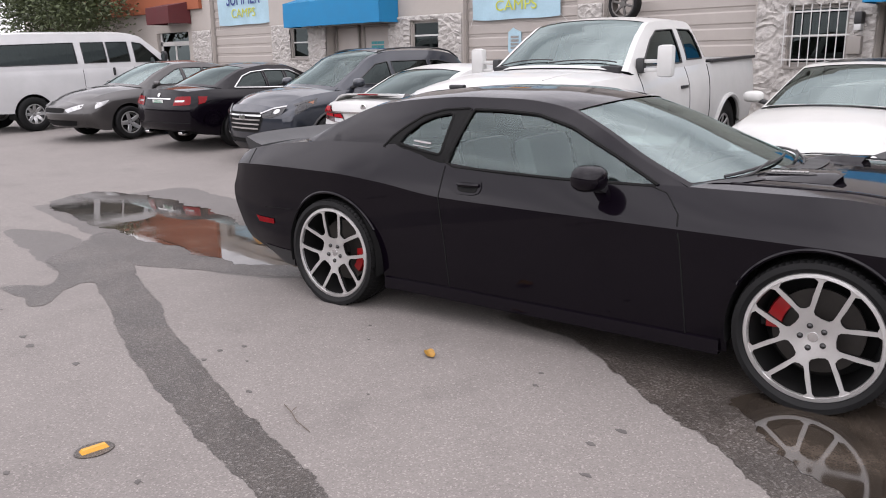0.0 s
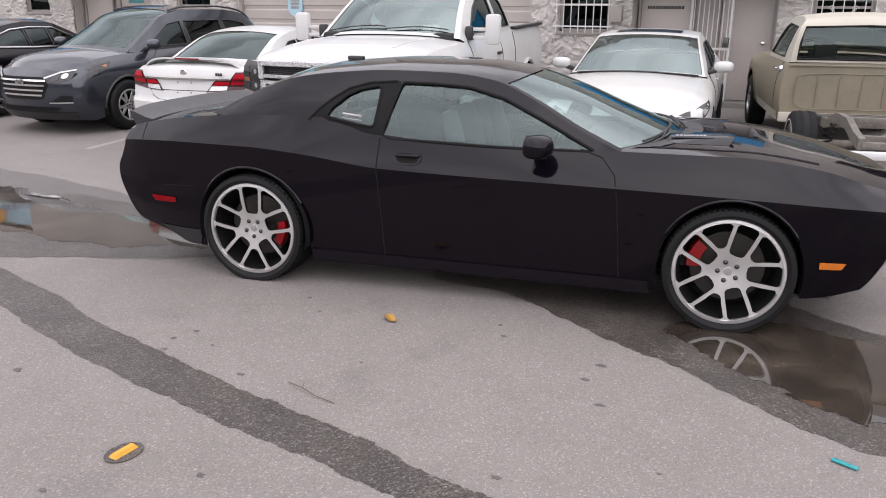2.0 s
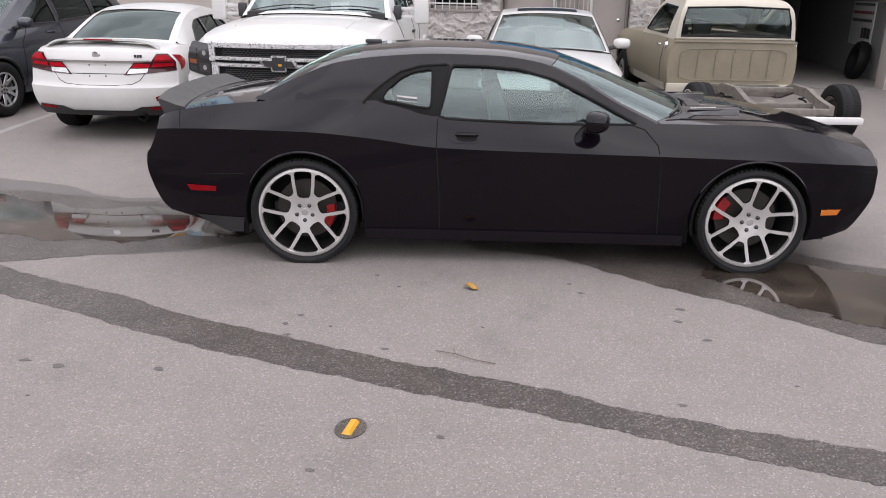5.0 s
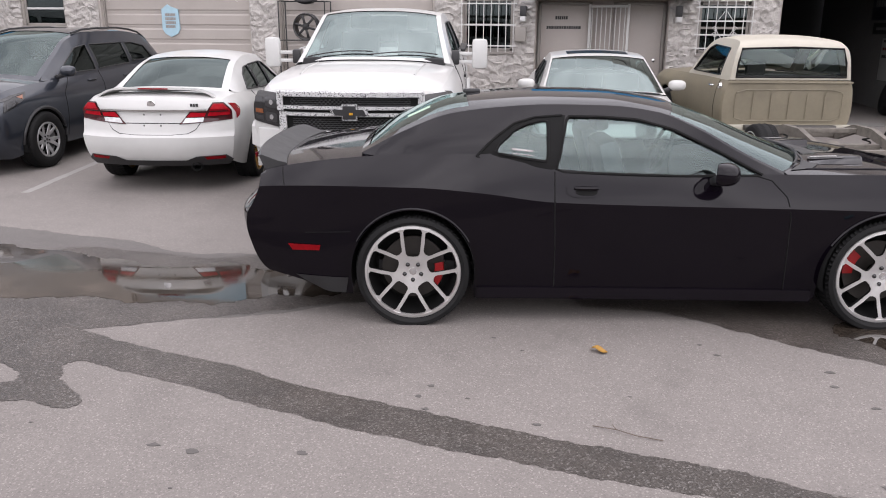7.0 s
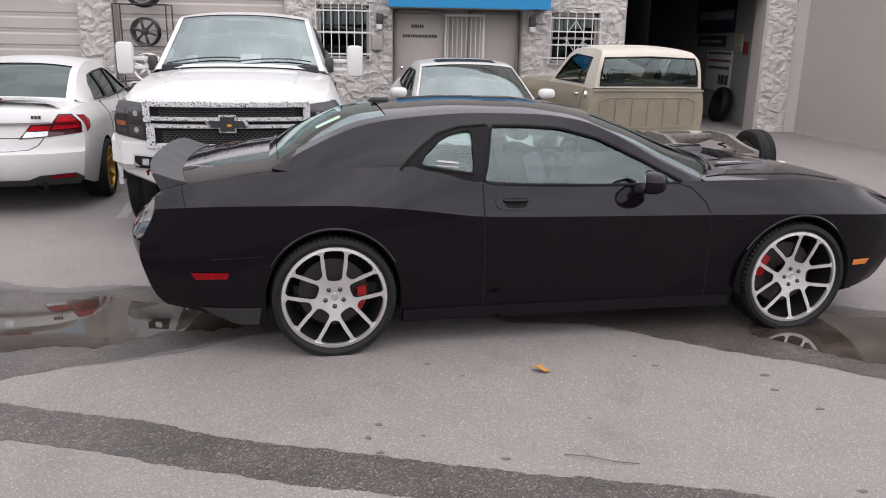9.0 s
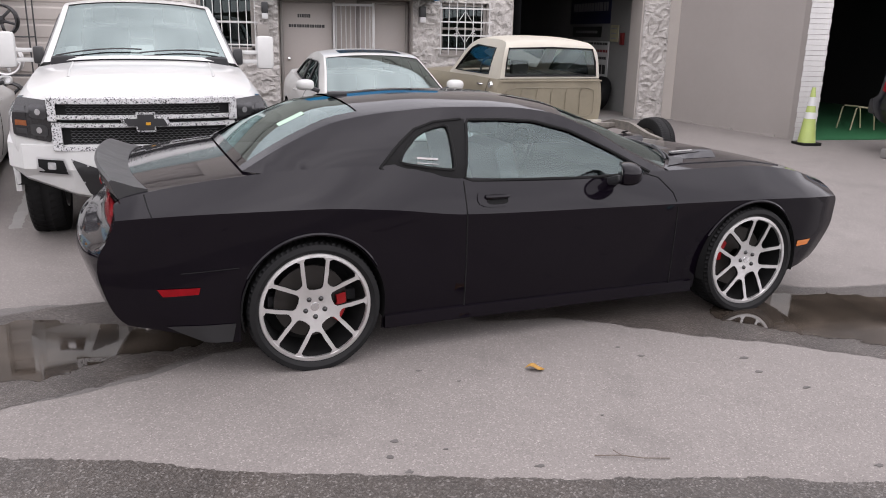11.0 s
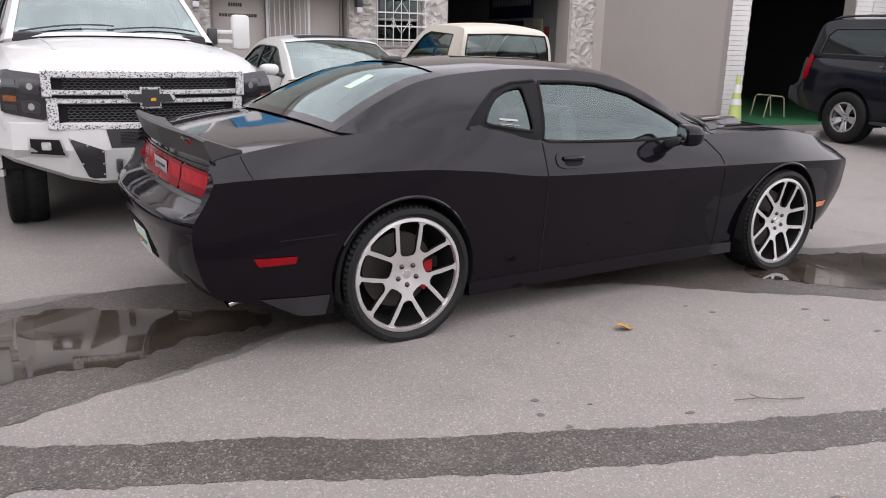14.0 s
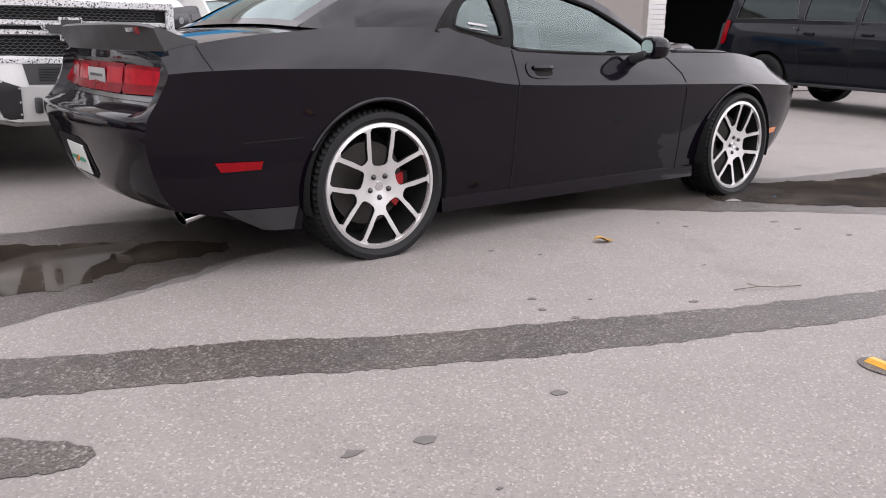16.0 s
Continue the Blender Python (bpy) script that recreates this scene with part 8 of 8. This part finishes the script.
    simple_cabin_inside(car, -2.7, 1.6, 0.88, 0.7, (0.6, -0.4, -1.4))


def large_suv():
    car = empty("suv", pose(8.28, 3.86, ground_z(3.86), 0, 1.5, -86), "black full-size SUV with silver five-spoke wheels", "car", "parked cars")
    s = dict(x=[-2.55, -2.4, -2.0, -1.475, -0.8, 0.0, 0.8, 1.475, 2.0, 2.35, 2.5],
             zb=[0.55, 0.48, 0.42, 0.38, 0.36, 0.36, 0.36, 0.38, 0.4, 0.42, 0.46],
             zs=[1.06, 1.06, 1.06, 1.06, 1.05, 1.05, 1.04, 1.03, 1.02, 1.0, 0.97],
             zt=[1.26, 1.26, 1.26, 1.26, 1.25, 1.25, 1.24, 1.22, 1.18, 1.12, 1.06],
             zc=[1.28, 1.28, 1.28, 1.28, 1.28, 1.28, 1.28, 1.28, 1.24, 1.17, 1.1],
             w=[0.94, 0.97, 1.0, 1.005, 1.0, 1.0, 1.0, 1.005, 0.99, 0.95, 0.88],
             wt=[0.87, 0.89, 0.91, 0.92, 0.92, 0.92, 0.91, 0.88, 0.84, 0.8, 0.74],
             rear=[(0.4, -2.45), (0.62, -2.55), (0.82, -2.55), (0.86, -2.46), (1.3, -2.42)], front=[(0.4, 2.4), (0.8, 2.48), (1.1, 2.4)],
             tails=(-2.1, 1.9), curve=(0.06, 0.12), axles=(-1.475, 1.475), arch=0.45, hub=0.40, glass=(-2.3, 1.0), kl=0.96, kc=0.985)
    sh = Shell(s)
    sh.build(car, M["navy_paint"], doors=((-0.95, -0.05), (-0.05, 0.95)))
    rail = [(-2.40, 1.29), (-2.36, 1.58), (-2.27, 1.79), (-2.0, 1.85), (-0.8, 1.87), (0.0, 1.83), (0.35, 1.68), (1.02, 1.25)]
    cab = Cabin(sh, rail, [0.86, 0.79, 0.74, 0.72, 0.71, 0.71, 0.74, 0.86], [-0.05, -0.05, -0.03, 0, 0.03, 0.06, 0.1, 0.16], [0.02, 0.03, 0.04, 0.05, 0.05, 0.05, 0.05, 0.04], (0.72, 0.98), (0.05, 0.28))
    cab.build(car, M["navy_paint"], [[(-2.16, 1.33), (-2.12, 1.62), (-2.02, 1.71), (-1.15, 1.73), (-1.02, 1.33)], [(-0.92, 1.72), (-0.1, 1.73), (-0.1, 1.30), (-0.92, 1.31)], [(-0.02, 1.73), (0.12, 1.70), (0.72, 1.28), (-0.02, 1.28)]], M["dark_glass"], M["mid_glass"], M["dark_glass"], M["plastic"], None, None, 0.92, 0.85)
    for sg in (-1, 1):
        t = part("tail_lamp", sheet([(-2.44, 1.30), (-2.31, 1.30), (-2.30, 0.98), (-2.36, 0.92), (-2.46, 0.94)], [], 0.06, lambda x, z: sh.on_side(x, z, 0.012, sg)), M["red_lens"], car, "tall red tail lamp")
        part("rear_corner", lens_patch(sh, -1, [(sg * 0.74, 1.2), (sg * 0.86, 1.2), (sg * 0.86, 0.93), (sg * 0.74, 0.93)], 0.01), M["red_lens"], t)
        mirror(car, 0.72, sg * 0.90, 1.28, sg, M["plastic"], 0.24, 0.2, 0.14, 0.08)
        for a in (-0.85, 0.06):
            part("door_handle", box(a, a + 0.17, sg * 0.985 - 0.02, sg * 0.985 + 0.03, 1.10, 1.14, 0.012), M["navy_paint"], car)
        part("body_moulding", sheet([(-0.95, 0.80), (0.95, 0.80), (0.95, 0.76), (-0.95, 0.76)], [], 0.2, lambda x, z: sh.on_side(x, z, 0.012, sg)), M["navy_paint"], car)
        part("running_board", box(-0.95, 0.95, sg * 1.0 - 0.09, sg * 1.0 + 0.05, 0.36, 0.40, 0.012), M["plastic"], car)
        part("roof_rail", tube([cab.top(0.36 + 0.34 * i / 8, sg * 0.9, 0.015 + 0.03 * math.sin(math.pi * i / 8) ** 0.4) for i in range(9)], 0.02, 6), M["plastic"], car)
        part("side_badge", box(-1.02, -0.96, sg * 0.99 - 0.01, sg * 0.99 + 0.01, 1.19, 1.205), M["chrome"], car)
        sh.seam([(-0.98, 1.25), (-0.95, 1.0), (-0.80, 0.45)], car, 0.005, sg)
        sh.seam([(-0.05, 1.25), (-0.05, 0.45)], car, 0.005, sg)
        for xw in s["axles"]:
            wheel(car, xw, sg * 1.0, 0.40, 0.40, 0.235, 0.26, (5, 9, 0.06, 0.05, 6), M["alloy"], M["satin_plastic"], None, sg, 10, 6, M["alloy"], 0.04)
    part("step_bumper", box(-2.66, -2.42, -0.92, 0.92, 0.56, 0.80, 0.05), M["plastic"], car)
    simple_cabin_inside(car, -2.0, 0.95, 0.82, 0.65, (0.0, -0.9))


def old_pickup():
    """An old two-tone cab whose bed is off, so that its ladder frame lies bare."""
    th = 102
    d = Vector((math.cos(radians(th)), math.sin(radians(th)), 0))
    c = Vector((1.80, 6.14, 0)) + d * 0.62
    z = ground_z(7.0)
    car = empty("old_pickup_truck", pose(c.x, c.y, z, 0, -1.5, th), "old two-tone cream and tan pickup cab with its bed removed", "pickup truck", "parked cars")
    wbr, wbf = -1.75, 1.55
    s = dict(x=[-0.66, -0.62, -0.4, 0.0, 0.4, 0.8, 1.2, 1.55, 1.95, 2.2, 2.35],
             zb=[0.44, 0.42, 0.40, 0.39, 0.39, 0.39, 0.42, 0.44, 0.46, 0.49, 0.54],
             zs=[0.88, 0.88, 0.88, 0.88, 0.88, 0.88, 0.88, 0.88, 0.88, 0.87, 0.85],
             zt=[1.06, 1.06, 1.06, 1.06, 1.05, 1.04, 1.03, 1.02, 1.01, 0.99, 0.97],
             zc=[1.07, 1.07, 1.07, 1.07, 1.07, 1.07, 1.07, 1.06, 1.05, 1.02, 0.99],
             w=[0.85, 0.87, 0.885, 0.895, 0.90, 0.91, 0.92, 0.93, 0.92, 0.90, 0.88],
             wt=[0.79, 0.80, 0.81, 0.82, 0.82, 0.81, 0.80, 0.79, 0.78, 0.77, 0.75],
             rear=[(0.4, -0.66), (1.2, -0.67)], front=[(0.5, 2.3), (1.1, 2.32)],
             tails=(-0.5, 1.9), curve=(0.02, 0.05), axles=(-9.0, wbf), arch=0.44, hub=0.37, glass=(-0.64, 0.95), kl=0.96, kc=0.985)
    sh = Shell(s)
    sh.s["axles"] = (wbf, wbf)
    # the rear panel and lower body are tan, the roof and pillars cream
    sh.build(car, M["tan_paint"], doors=((-0.42, 0.70),))
    sh.arch_lip(car, M["tan_paint"], 0.015, 0.004)
    rail = [(-0.66, 1.07), (-0.655, 1.24), (-0.635, 1.42), (-0.53, 1.535), (-0.2, 1.565), (0.2, 1.555), (0.42, 1.49), (0.95, 1.06)]
    cab = Cabin(sh, rail, [0.785, 0.765, 0.73, 0.66, 0.64, 0.65, 0.68, 0.77], [-0.03, -0.03, -0.03, -0.02, 0, 0.04, 0.08, 0.14], [0.005, 0.01, 0.02, 0.04, 0.05, 0.05, 0.04, 0.03], (0.80, 0.985), (0.03, 0.32))
    cab.build(car, M["cream_paint"], [[(-0.36, 1.11), (-0.34, 1.45), (0.22, 1.47), (0.36, 1.42), (0.70, 1.10)]], M["old_glass"], M["old_glass"], M["old_glass"], M["rim_black"], None, None, 0.92, 0.92)
    ring = [cab.top(0.03 + 0.29 * t, u, 0.0) + Vector((-0.006, 0, 0)) for t, u in [(0, -0.92), (0, 0), (0, 0.92), (0.5, 0.92), (1, 0.92), (1, 0), (1, -0.92), (0.5, -0.92)]]
    part("window_seal", tube(ring, 0.013, 6, True), M["rubber"], car)
    # pressed ribs of the rear panel
    frame_ = rounded([(-0.70, 0.95), (0.70, 0.95), (0.70, 0.55), (-0.70, 0.55)], 2, 0.10)
    part("pressed_frame", tube([Vector((-0.692, a, b)) for a, b in dense(frame_, 0.06)], 0.005, 6, True), M["tan_paint"], car)
    for i in range(5):
        y = -0.47 + 0.235 * i
        part("pressed_rib", tube([(-0.692, y - 0.02, 0.93), (-0.694, y, 0.89), (-0.694, y, 0.58)], 0.006, 6), M["tan_paint"], car)
    part("belt_moulding", box(-0.706, -0.69, -0.81, 0.81, 1.03, 1.05, 0.006), M["tan_paint"], car)
    part("lower_panel", box(-0.72, -0.66, -0.85, 0.85, 0.39, 0.50, 0.015), M["cream_paint"], car, "cream lower cab panel")
    for sg in (-1, 1):
        part("lower_panel", sheet([(-0.6, 0.50), (0.9, 0.50), (0.9, 0.40), (-0.6, 0.40)], [], 0.2, lambda x, z_: sh.on_side(x, z_, 0.008, sg)), M["cream_paint"], car)
        wheel(car, wbf, sg * 0.92, 0.37, 0.37, 0.20, 0.21, (5, 12, 0.06, 0.05, 6), M["alloy"], M["steel"], None, sg, 0, 5, None, 0.03)
        part("door_handle", tube([sh.on_side(-0.30 + 0.14 * i / 4, 0.97, 0.03 if 0 < i < 4 else 0.004, sg) for i in range(5)], 0.012, 6), M["chrome"], car)
        sh.seam([(-0.42, 1.05), (-0.42, 0.50)], car, 0.004, sg)
        part("fuel_cap", moved(lathe([(0.001, 0.035), (0.035, 0.03), (0.045, 0.0)], 16, "y"), Matrix.Translation((-0.52, sg * 0.845, 0.98)) @ Matrix.Diagonal((1, sg, 1, 1))), M["chrome"], car)
    simple_cabin_inside(car, -0.6, 0.8, 0.74, 0.54, ())
    part("bench_seat", join(box(-0.45, 0.05, -0.70, 0.70, 0.58, 0.76, 0.06), box(-0.58, -0.42, -0.70, 0.70, 0.72, 1.12, 0.06)), M["dash"], car)
    steering(car, 0.32, 0.38, 1.10, 0.2)
    part("seat_headrest", box(-0.50, -0.40, 0.26, 0.52, 1.10, 1.30, 0.05), M["dash"], car)
    # bare ladder frame
    for sg in (-1, 1):
        pts = [(-0.7, sg * 0.42 - 0.06, 0.42), (-1.1, sg * 0.43 - 0.06, 0.44), (-1.45, sg * 0.43 - 0.08, 0.56), (-1.8, sg * 0.43 - 0.1, 0.56), (-2.15, sg * 0.43 - 0.1, 0.48), (-2.42, sg * 0.43 - 0.1, 0.45)]
        v, f = [], []
        for x, y, zz in pts:
            v += [(x, y - 0.032, zz - 0.055), (x, y + 0.032, zz - 0.055), (x, y + 0.032, zz + 0.055), (x, y - 0.032, zz + 0.055)]
        for i in range(len(pts) - 1):
            f += [(4 * i + j, 4 * i + (j + 1) % 4, 4 * i + 4 + (j + 1) % 4, 4 * i + 4 + j) for j in range(4)]
        f += [(0, 1, 2, 3), (20, 21, 22, 23)]
        part("frame_rail", (v, f), M["rust"], car, "bare weathered frame rail", False)
        part("coil_spring", tube([(-1.75 + 0.045 * math.cos(a), sg * 0.50 + 0.045 * math.sin(a), 0.33 + 0.022 * a / 2) for a in (i * 0.5 for i in range(50))][:38], 0.010, 6), M["under"], car)
        rear = wheel(car, wbr, sg * 0.97 - 0.1, 0.33, 0.335, 0.20, 0.23, (5, 12, 0.06, 0.05, 6), M["rust"], M["steel"], None, sg, 0, 5, M["rust"], 0.03)
        part("white_line", lathe([(0.232, 0.0165), (0.233, 0.0195), (0.243, 0.0200), (0.244, 0.0165)], 40, "y"), M["white_plastic"], rear)
    for x in (-1.05, -1.5, -2.0, -2.4):
        part("cross_member", box(x - 0.035, x + 0.035, -0.51, 0.33, 0.40 if x != -1.5 else 0.52, 0.47 if x != -1.5 else 0.58, 0.01), M["rust"], car)
    part("rear_bumper", box(-2.56, -2.47, -0.85, 0.52, 0.32, 0.40, 0.03), M["white_plastic"], car, "pale steel bumper on the bare frame")
    part("axle_beam", join(tube([(wbr, -0.9, 0.33), (wbr, 0.75, 0.33)], 0.045, 10), moved(lathe([(0.001, -0.14), (0.11, -0.08), (0.14, 0.0), (0.11, 0.08), (0.001, 0.14)], 16, "x"), Matrix.Translation((wbr, -0.1, 0.33)))), M["rust"], car)
    part("tow_bar", box(-0.80, -0.735, -0.62, 0.58, 0.44, 0.505, 0.01), M["steel"], car)


M["camo"], n_, l_, p_ = nodes_of("speckled_camouflage_print")
vo = n_.new("ShaderNodeTexVoronoi")
vo.inputs["Scale"].default_value = 120
tc = n_.new("ShaderNodeTexCoord")
l_.new(tc.outputs["Object"], vo.inputs["Vector"])
sepc = n_.new("ShaderNodeSeparateColor")
l_.new(vo.outputs["Color"], sepc.inputs[0])
l_.new(ramp(n_, l_, sepc.outputs[0], [(0.0, (0.02, 0.02, 0.02)), (0.17, (0.05, 0.05, 0.05)), (0.26, (0.3741, 0.3741, 0.3741)), (1.0, (0.5046, 0.5046, 0.5046))]), p_.inputs["Base Color"])
p_.inputs["Roughness"].default_value = 0.4

sport_sedan()
lifted_pickup()
pearl_sedan()
compact_suv()
small_sedan(-11.2, 5.15, 98, True, M["black_paint"], M["dark_glass"], "black executive sedan seen with its boot to the yard", (5, 12, 0.05, 0.035, 6), True)
small_sedan(-13.8, 4.35, -83, False, M["brown_grey_paint"], M["mid_glass"], "graphite grey compact sedan parked nose out", (5, 0, 0.09, 0.07, 0), False)
van()
large_suv()
old_pickup()

# ---- things on the ground and along the wall ----
cn = empty("traffic_cone", pose(6.54, 6.90, ground_z(6.9)), "lime green traffic cone with white reflective bands", "traffic cone")
part("cone_body", lathe([(0.14, 0.04), (0.135, 0.05), (0.028, 0.90), (0.022, 0.91), (0.02, 0.90)], 28, "z"), M["cone"], cn)
for a, b in ((0.42, 0.52), (0.62, 0.76)):
    ra, rb = 0.139 - (a - 0.05) * 0.1259, 0.139 - (b - 0.05) * 0.1259
    part("reflective_band", lathe([(ra, a), (rb, b)], 28, "z"), M["white_plastic"], cn)
part("cone_base", prism(rounded([(-0.18, -0.18), (0.18, -0.18), (0.18, 0.18), (-0.18, 0.18)], 2, 0.12), 0.0, 0.04), M["rubber"], cn)
tagged(part("concrete_block", moved(box(-0.11, 0.11, -0.09, 0.09, 0, 0.15, 0.03), pose(7.0, 5.62, ground_z(5.6), 0, 0, 25)), M["concrete"]), "broken lump of concrete chocking a wheel", "concrete block")

rk = empty("wheel_rack", pose(-6.05, FY - 0.28, GZ), "black wire rack displaying alloy wheels", "rack")
for x in (-0.45, 0.45):
    for y in (-0.15, 0.2):
        part("upright", tube([(x, y, 0), (x, y, 2.05)], 0.012, 6), M["plastic"], rk)
for zz in (0.15, 0.75, 1.35, 2.05):
    part("shelf_wire", join(*[tube([(-0.45, y, zz), (0.45, y, zz)], 0.008, 5) for y in (-0.15, 0.02, 0.2)]), M["plastic"], rk)
for i, (zz, mt) in enumerate(((0.15, "rim_black"), (0.75, "silver"), (1.35, "rim_black"), (2.06, "steel"))):
    r = 0.245
    dw = empty("display_wheel", pose(-6.02, FY - 0.34, GZ + zz + r), "loose alloy wheel standing on a rack", "wheel", "display wheels")
    h = part("rim", lathe([(r, -0.004), (r - 0.01, 0.004), (r - 0.03, 0.0), (r - 0.04, -0.06), (r - 0.05, -0.15), (r, -0.16)], 40, "y"), M[mt], dw, "", True, Matrix.Diagonal((1, -1, 1, 1)))
    sp = [moved(box(0.03, r - 0.02, -0.03, -0.005, -0.022, 0.022, 0.008), Matrix.Rotation(radians(360 / 6 * k + 15), 4, "Y")) for k in range(6)]
    part("spokes", join(*sp, lathe([(0.001, 0.0), (0.06, -0.002), (0.07, -0.03)], 20, "y")), M[mt], h)
    if i == 3:
        part("tyre", lathe([(r - 0.004, 0.0), (r + 0.03, 0.015), (r + 0.06, 0.0), (r + 0.065, -0.08), (r + 0.06, -0.16), (r, -0.16)], 40, "y"), M["rubber"], h)

mk = empty("road_marker", pose(-0.80, -2.25, -0.012, 0, 0, 88) @ Matrix.Scale(0.64, 4), "amber raised road marker set in a dark ring of tar", "road marker")
part("tar_ring", prism(rounded([(0.13 * math.cos(a), 0.105 * math.sin(a)) for a in (2 * math.pi * i / 14 for i in range(14))], 1), 0.003, 0.008), M["damp"], mk)
part("marker_body", ([(-0.088, -0.034, 0.008), (0.088, -0.034, 0.008), (0.088, 0.034, 0.008), (-0.088, 0.034, 0.008), (-0.074, -0.018, 0.03), (0.074, -0.018, 0.03), (0.074, 0.018, 0.03), (-0.074, 0.018, 0.03)], [(0, 1, 5, 4), (1, 2, 6, 5), (2, 3, 7, 6), (3, 0, 4, 7), (4, 5, 6, 7), (0, 1, 2, 3)]), M["yellow_plastic"], mk, "", False)
lf = [(0.0, -0.055), (0.022, -0.03), (0.03, 0.0), (0.02, 0.03), (0.0, 0.06), (-0.02, 0.03), (-0.03, 0.0), (-0.022, -0.03)]
tagged(part("fallen_leaf", sheet(lf, [], 0.012, lambda a, b: Vector((a, b, 0.012 + 0.5 * abs(a) + 0.010 * math.sin(b * 60)))), M["leaf"], None, "", True, pose(-0.565, -0.525, -0.012, 0, 0, 70)), "curled yellow-brown leaf lying on the asphalt", "leaf")
tw = tagged(part("twig", join(tube([(-0.60, -1.44, -0.006), (-0.49, -1.475, 0.004), (-0.40, -1.505, -0.002), (-0.28, -1.52, -0.006)], 0.0022, 5), tube([(-0.49, -1.475, 0.004), (-0.51, -1.43, 0.006)], 0.0018, 5)), M["bark"]), "thin dry twig on the asphalt", "twig")
tagged(part("crushed_bottle", moved(box(-0.05, 0.05, -0.012, 0.012, 0.0, 0.008, 0.003), pose(1.80, -1.02, -0.008, 0, 0, -20)), M["teal"]), "crushed teal plastic scrap beside the puddle", "litter")
rs = random.Random(5)
spots = []
for i in range(46):
    x, y = rs.uniform(-4.5, 4.0), rs.uniform(-3.2, -0.2)
    r = rs.uniform(0.008, 0.022)
    k = 14
    spots.append(prism([(x + r * rs.uniform(0.35, 1.6) * math.cos(2 * math.pi * q / k), y + r * rs.uniform(0.4, 1.0) * math.sin(2 * math.pi * q / k)) for q in range(k)], -0.0115, -0.0095))
for x, y, r in ((-1.44, -1.16, 0.03), (-2.35, -2.02, 0.05), (-2.55, -2.0, 0.04), (-1.87, -1.94, 0.04), (0.66, -0.75, 0.035), (-1.48, -1.29, 0.03), (0.69, -0.56, 0.04)):
    r *= 0.62
    spots.append(prism([(x + r * rs.uniform(0.7, 1.4) * math.cos(2 * math.pi * q / 11), y + r * rs.uniform(0.5, 0.9) * math.sin(2 * math.pi * q / 11)) for q in range(11)], -0.0115, -0.0092))
tagged(part("tar_spots", join(*spots), M["tar"], None, "", False), "scattered dark gum and tar spots on the asphalt", "stains", "", "stuff")


def stall_line(x0, y0, x1, y1, w=0.10):
    d = Vector((x1 - x0, y1 - y0)).normalized()
    q = Vector((-d.y, d.x)) * w / 2
    poly = [(x0 + q.x, y0 + q.y), (x0 - q.x, y0 - q.y), (x1 - q.x, y1 - q.y), (x1 + q.x, y1 + q.y)]
    g = sheet(ragged(poly, 0.04, 0.012, x0), [], 0.2, lambda a, b: Vector((a, b, ground_z(b) + 0.003)))
    tagged(part("stall_line", g, M["line_paint"]), "worn white parking stall line", "line", "stall lines", "structure")


stall_line(-6.78, 2.62, -7.5, 7.2)
stall_line(-4.16, 2.98, -4.9, 7.4)
stall_line(-9.5, 2.2, -10.3, 6.8)

# ---- tree behind the van ----
tree = empty("tree", pose(-30.0, 8.0, ground_z(8)), "broad green tree behind the parked van", "tree")
tr_ = []
for a, b, r0, r1 in (((0, 0, 0), (0.1, 0, 1.8), 0.22, 0.16), ((0.1, 0, 1.8), (-1.2, 0.2, 3.6), 0.12, 0.06), ((0.1, 0, 1.8), (1.4, -0.3, 3.6), 0.12, 0.06), ((0.1, 0, 1.8), (0.2, 0.4, 4.2), 0.12, 0.05), ((-0.5, 0, 2.6), (-2.6, -0.2, 3.4), 0.07, 0.03)):
    a, b = Vector(a), Vector(b)
    q = lathe([(r0, 0.0), ((r0 + r1) / 2, (b - a).length / 2), (r1, (b - a).length)], 10, "z")
    tr_.append(moved(q, Matrix.Translation(a) @ (b - a).to_track_quat("Z", "Y").to_matrix().to_4x4()))
part("trunk", join(*tr_), M["bark"], tree)
rt = random.Random(11)
lv, lfc = [], []
for c in range(260):
    cx, cy, cz = rt.uniform(-3.6, 3.3), rt.gauss(0, 0.7), rt.uniform(2.75, 4.9)
    cz = min(cz, 5.0 - 0.09 * cx * cx + rt.uniform(-0.3, 0.3))
    for k in range(58):
        p = Vector((cx + rt.gauss(0, 0.35), cy + rt.gauss(0, 0.35), cz + rt.gauss(0, 0.28)))
        a = Vector((rt.uniform(-1, 1), rt.uniform(-1, 1), rt.uniform(-0.6, 0.6))).normalized() * rt.uniform(0.07, 0.12)
        b = a.cross(Vector((rt.uniform(-1, 1), rt.uniform(-1, 1), rt.uniform(-1, 1)))).normalized() * 0.036
        o = len(lv)
        lv += [p - a, p + b, p + a, p - b]
        lfc.append((o, o + 1, o + 2, o + 3))
me = bpy.data.meshes.new("crown")
me.from_pydata([tuple(q) for q in lv], [], lfc)
me.materials.append(M["foliage"])
cw = new("crown", me)
cw.parent = tree
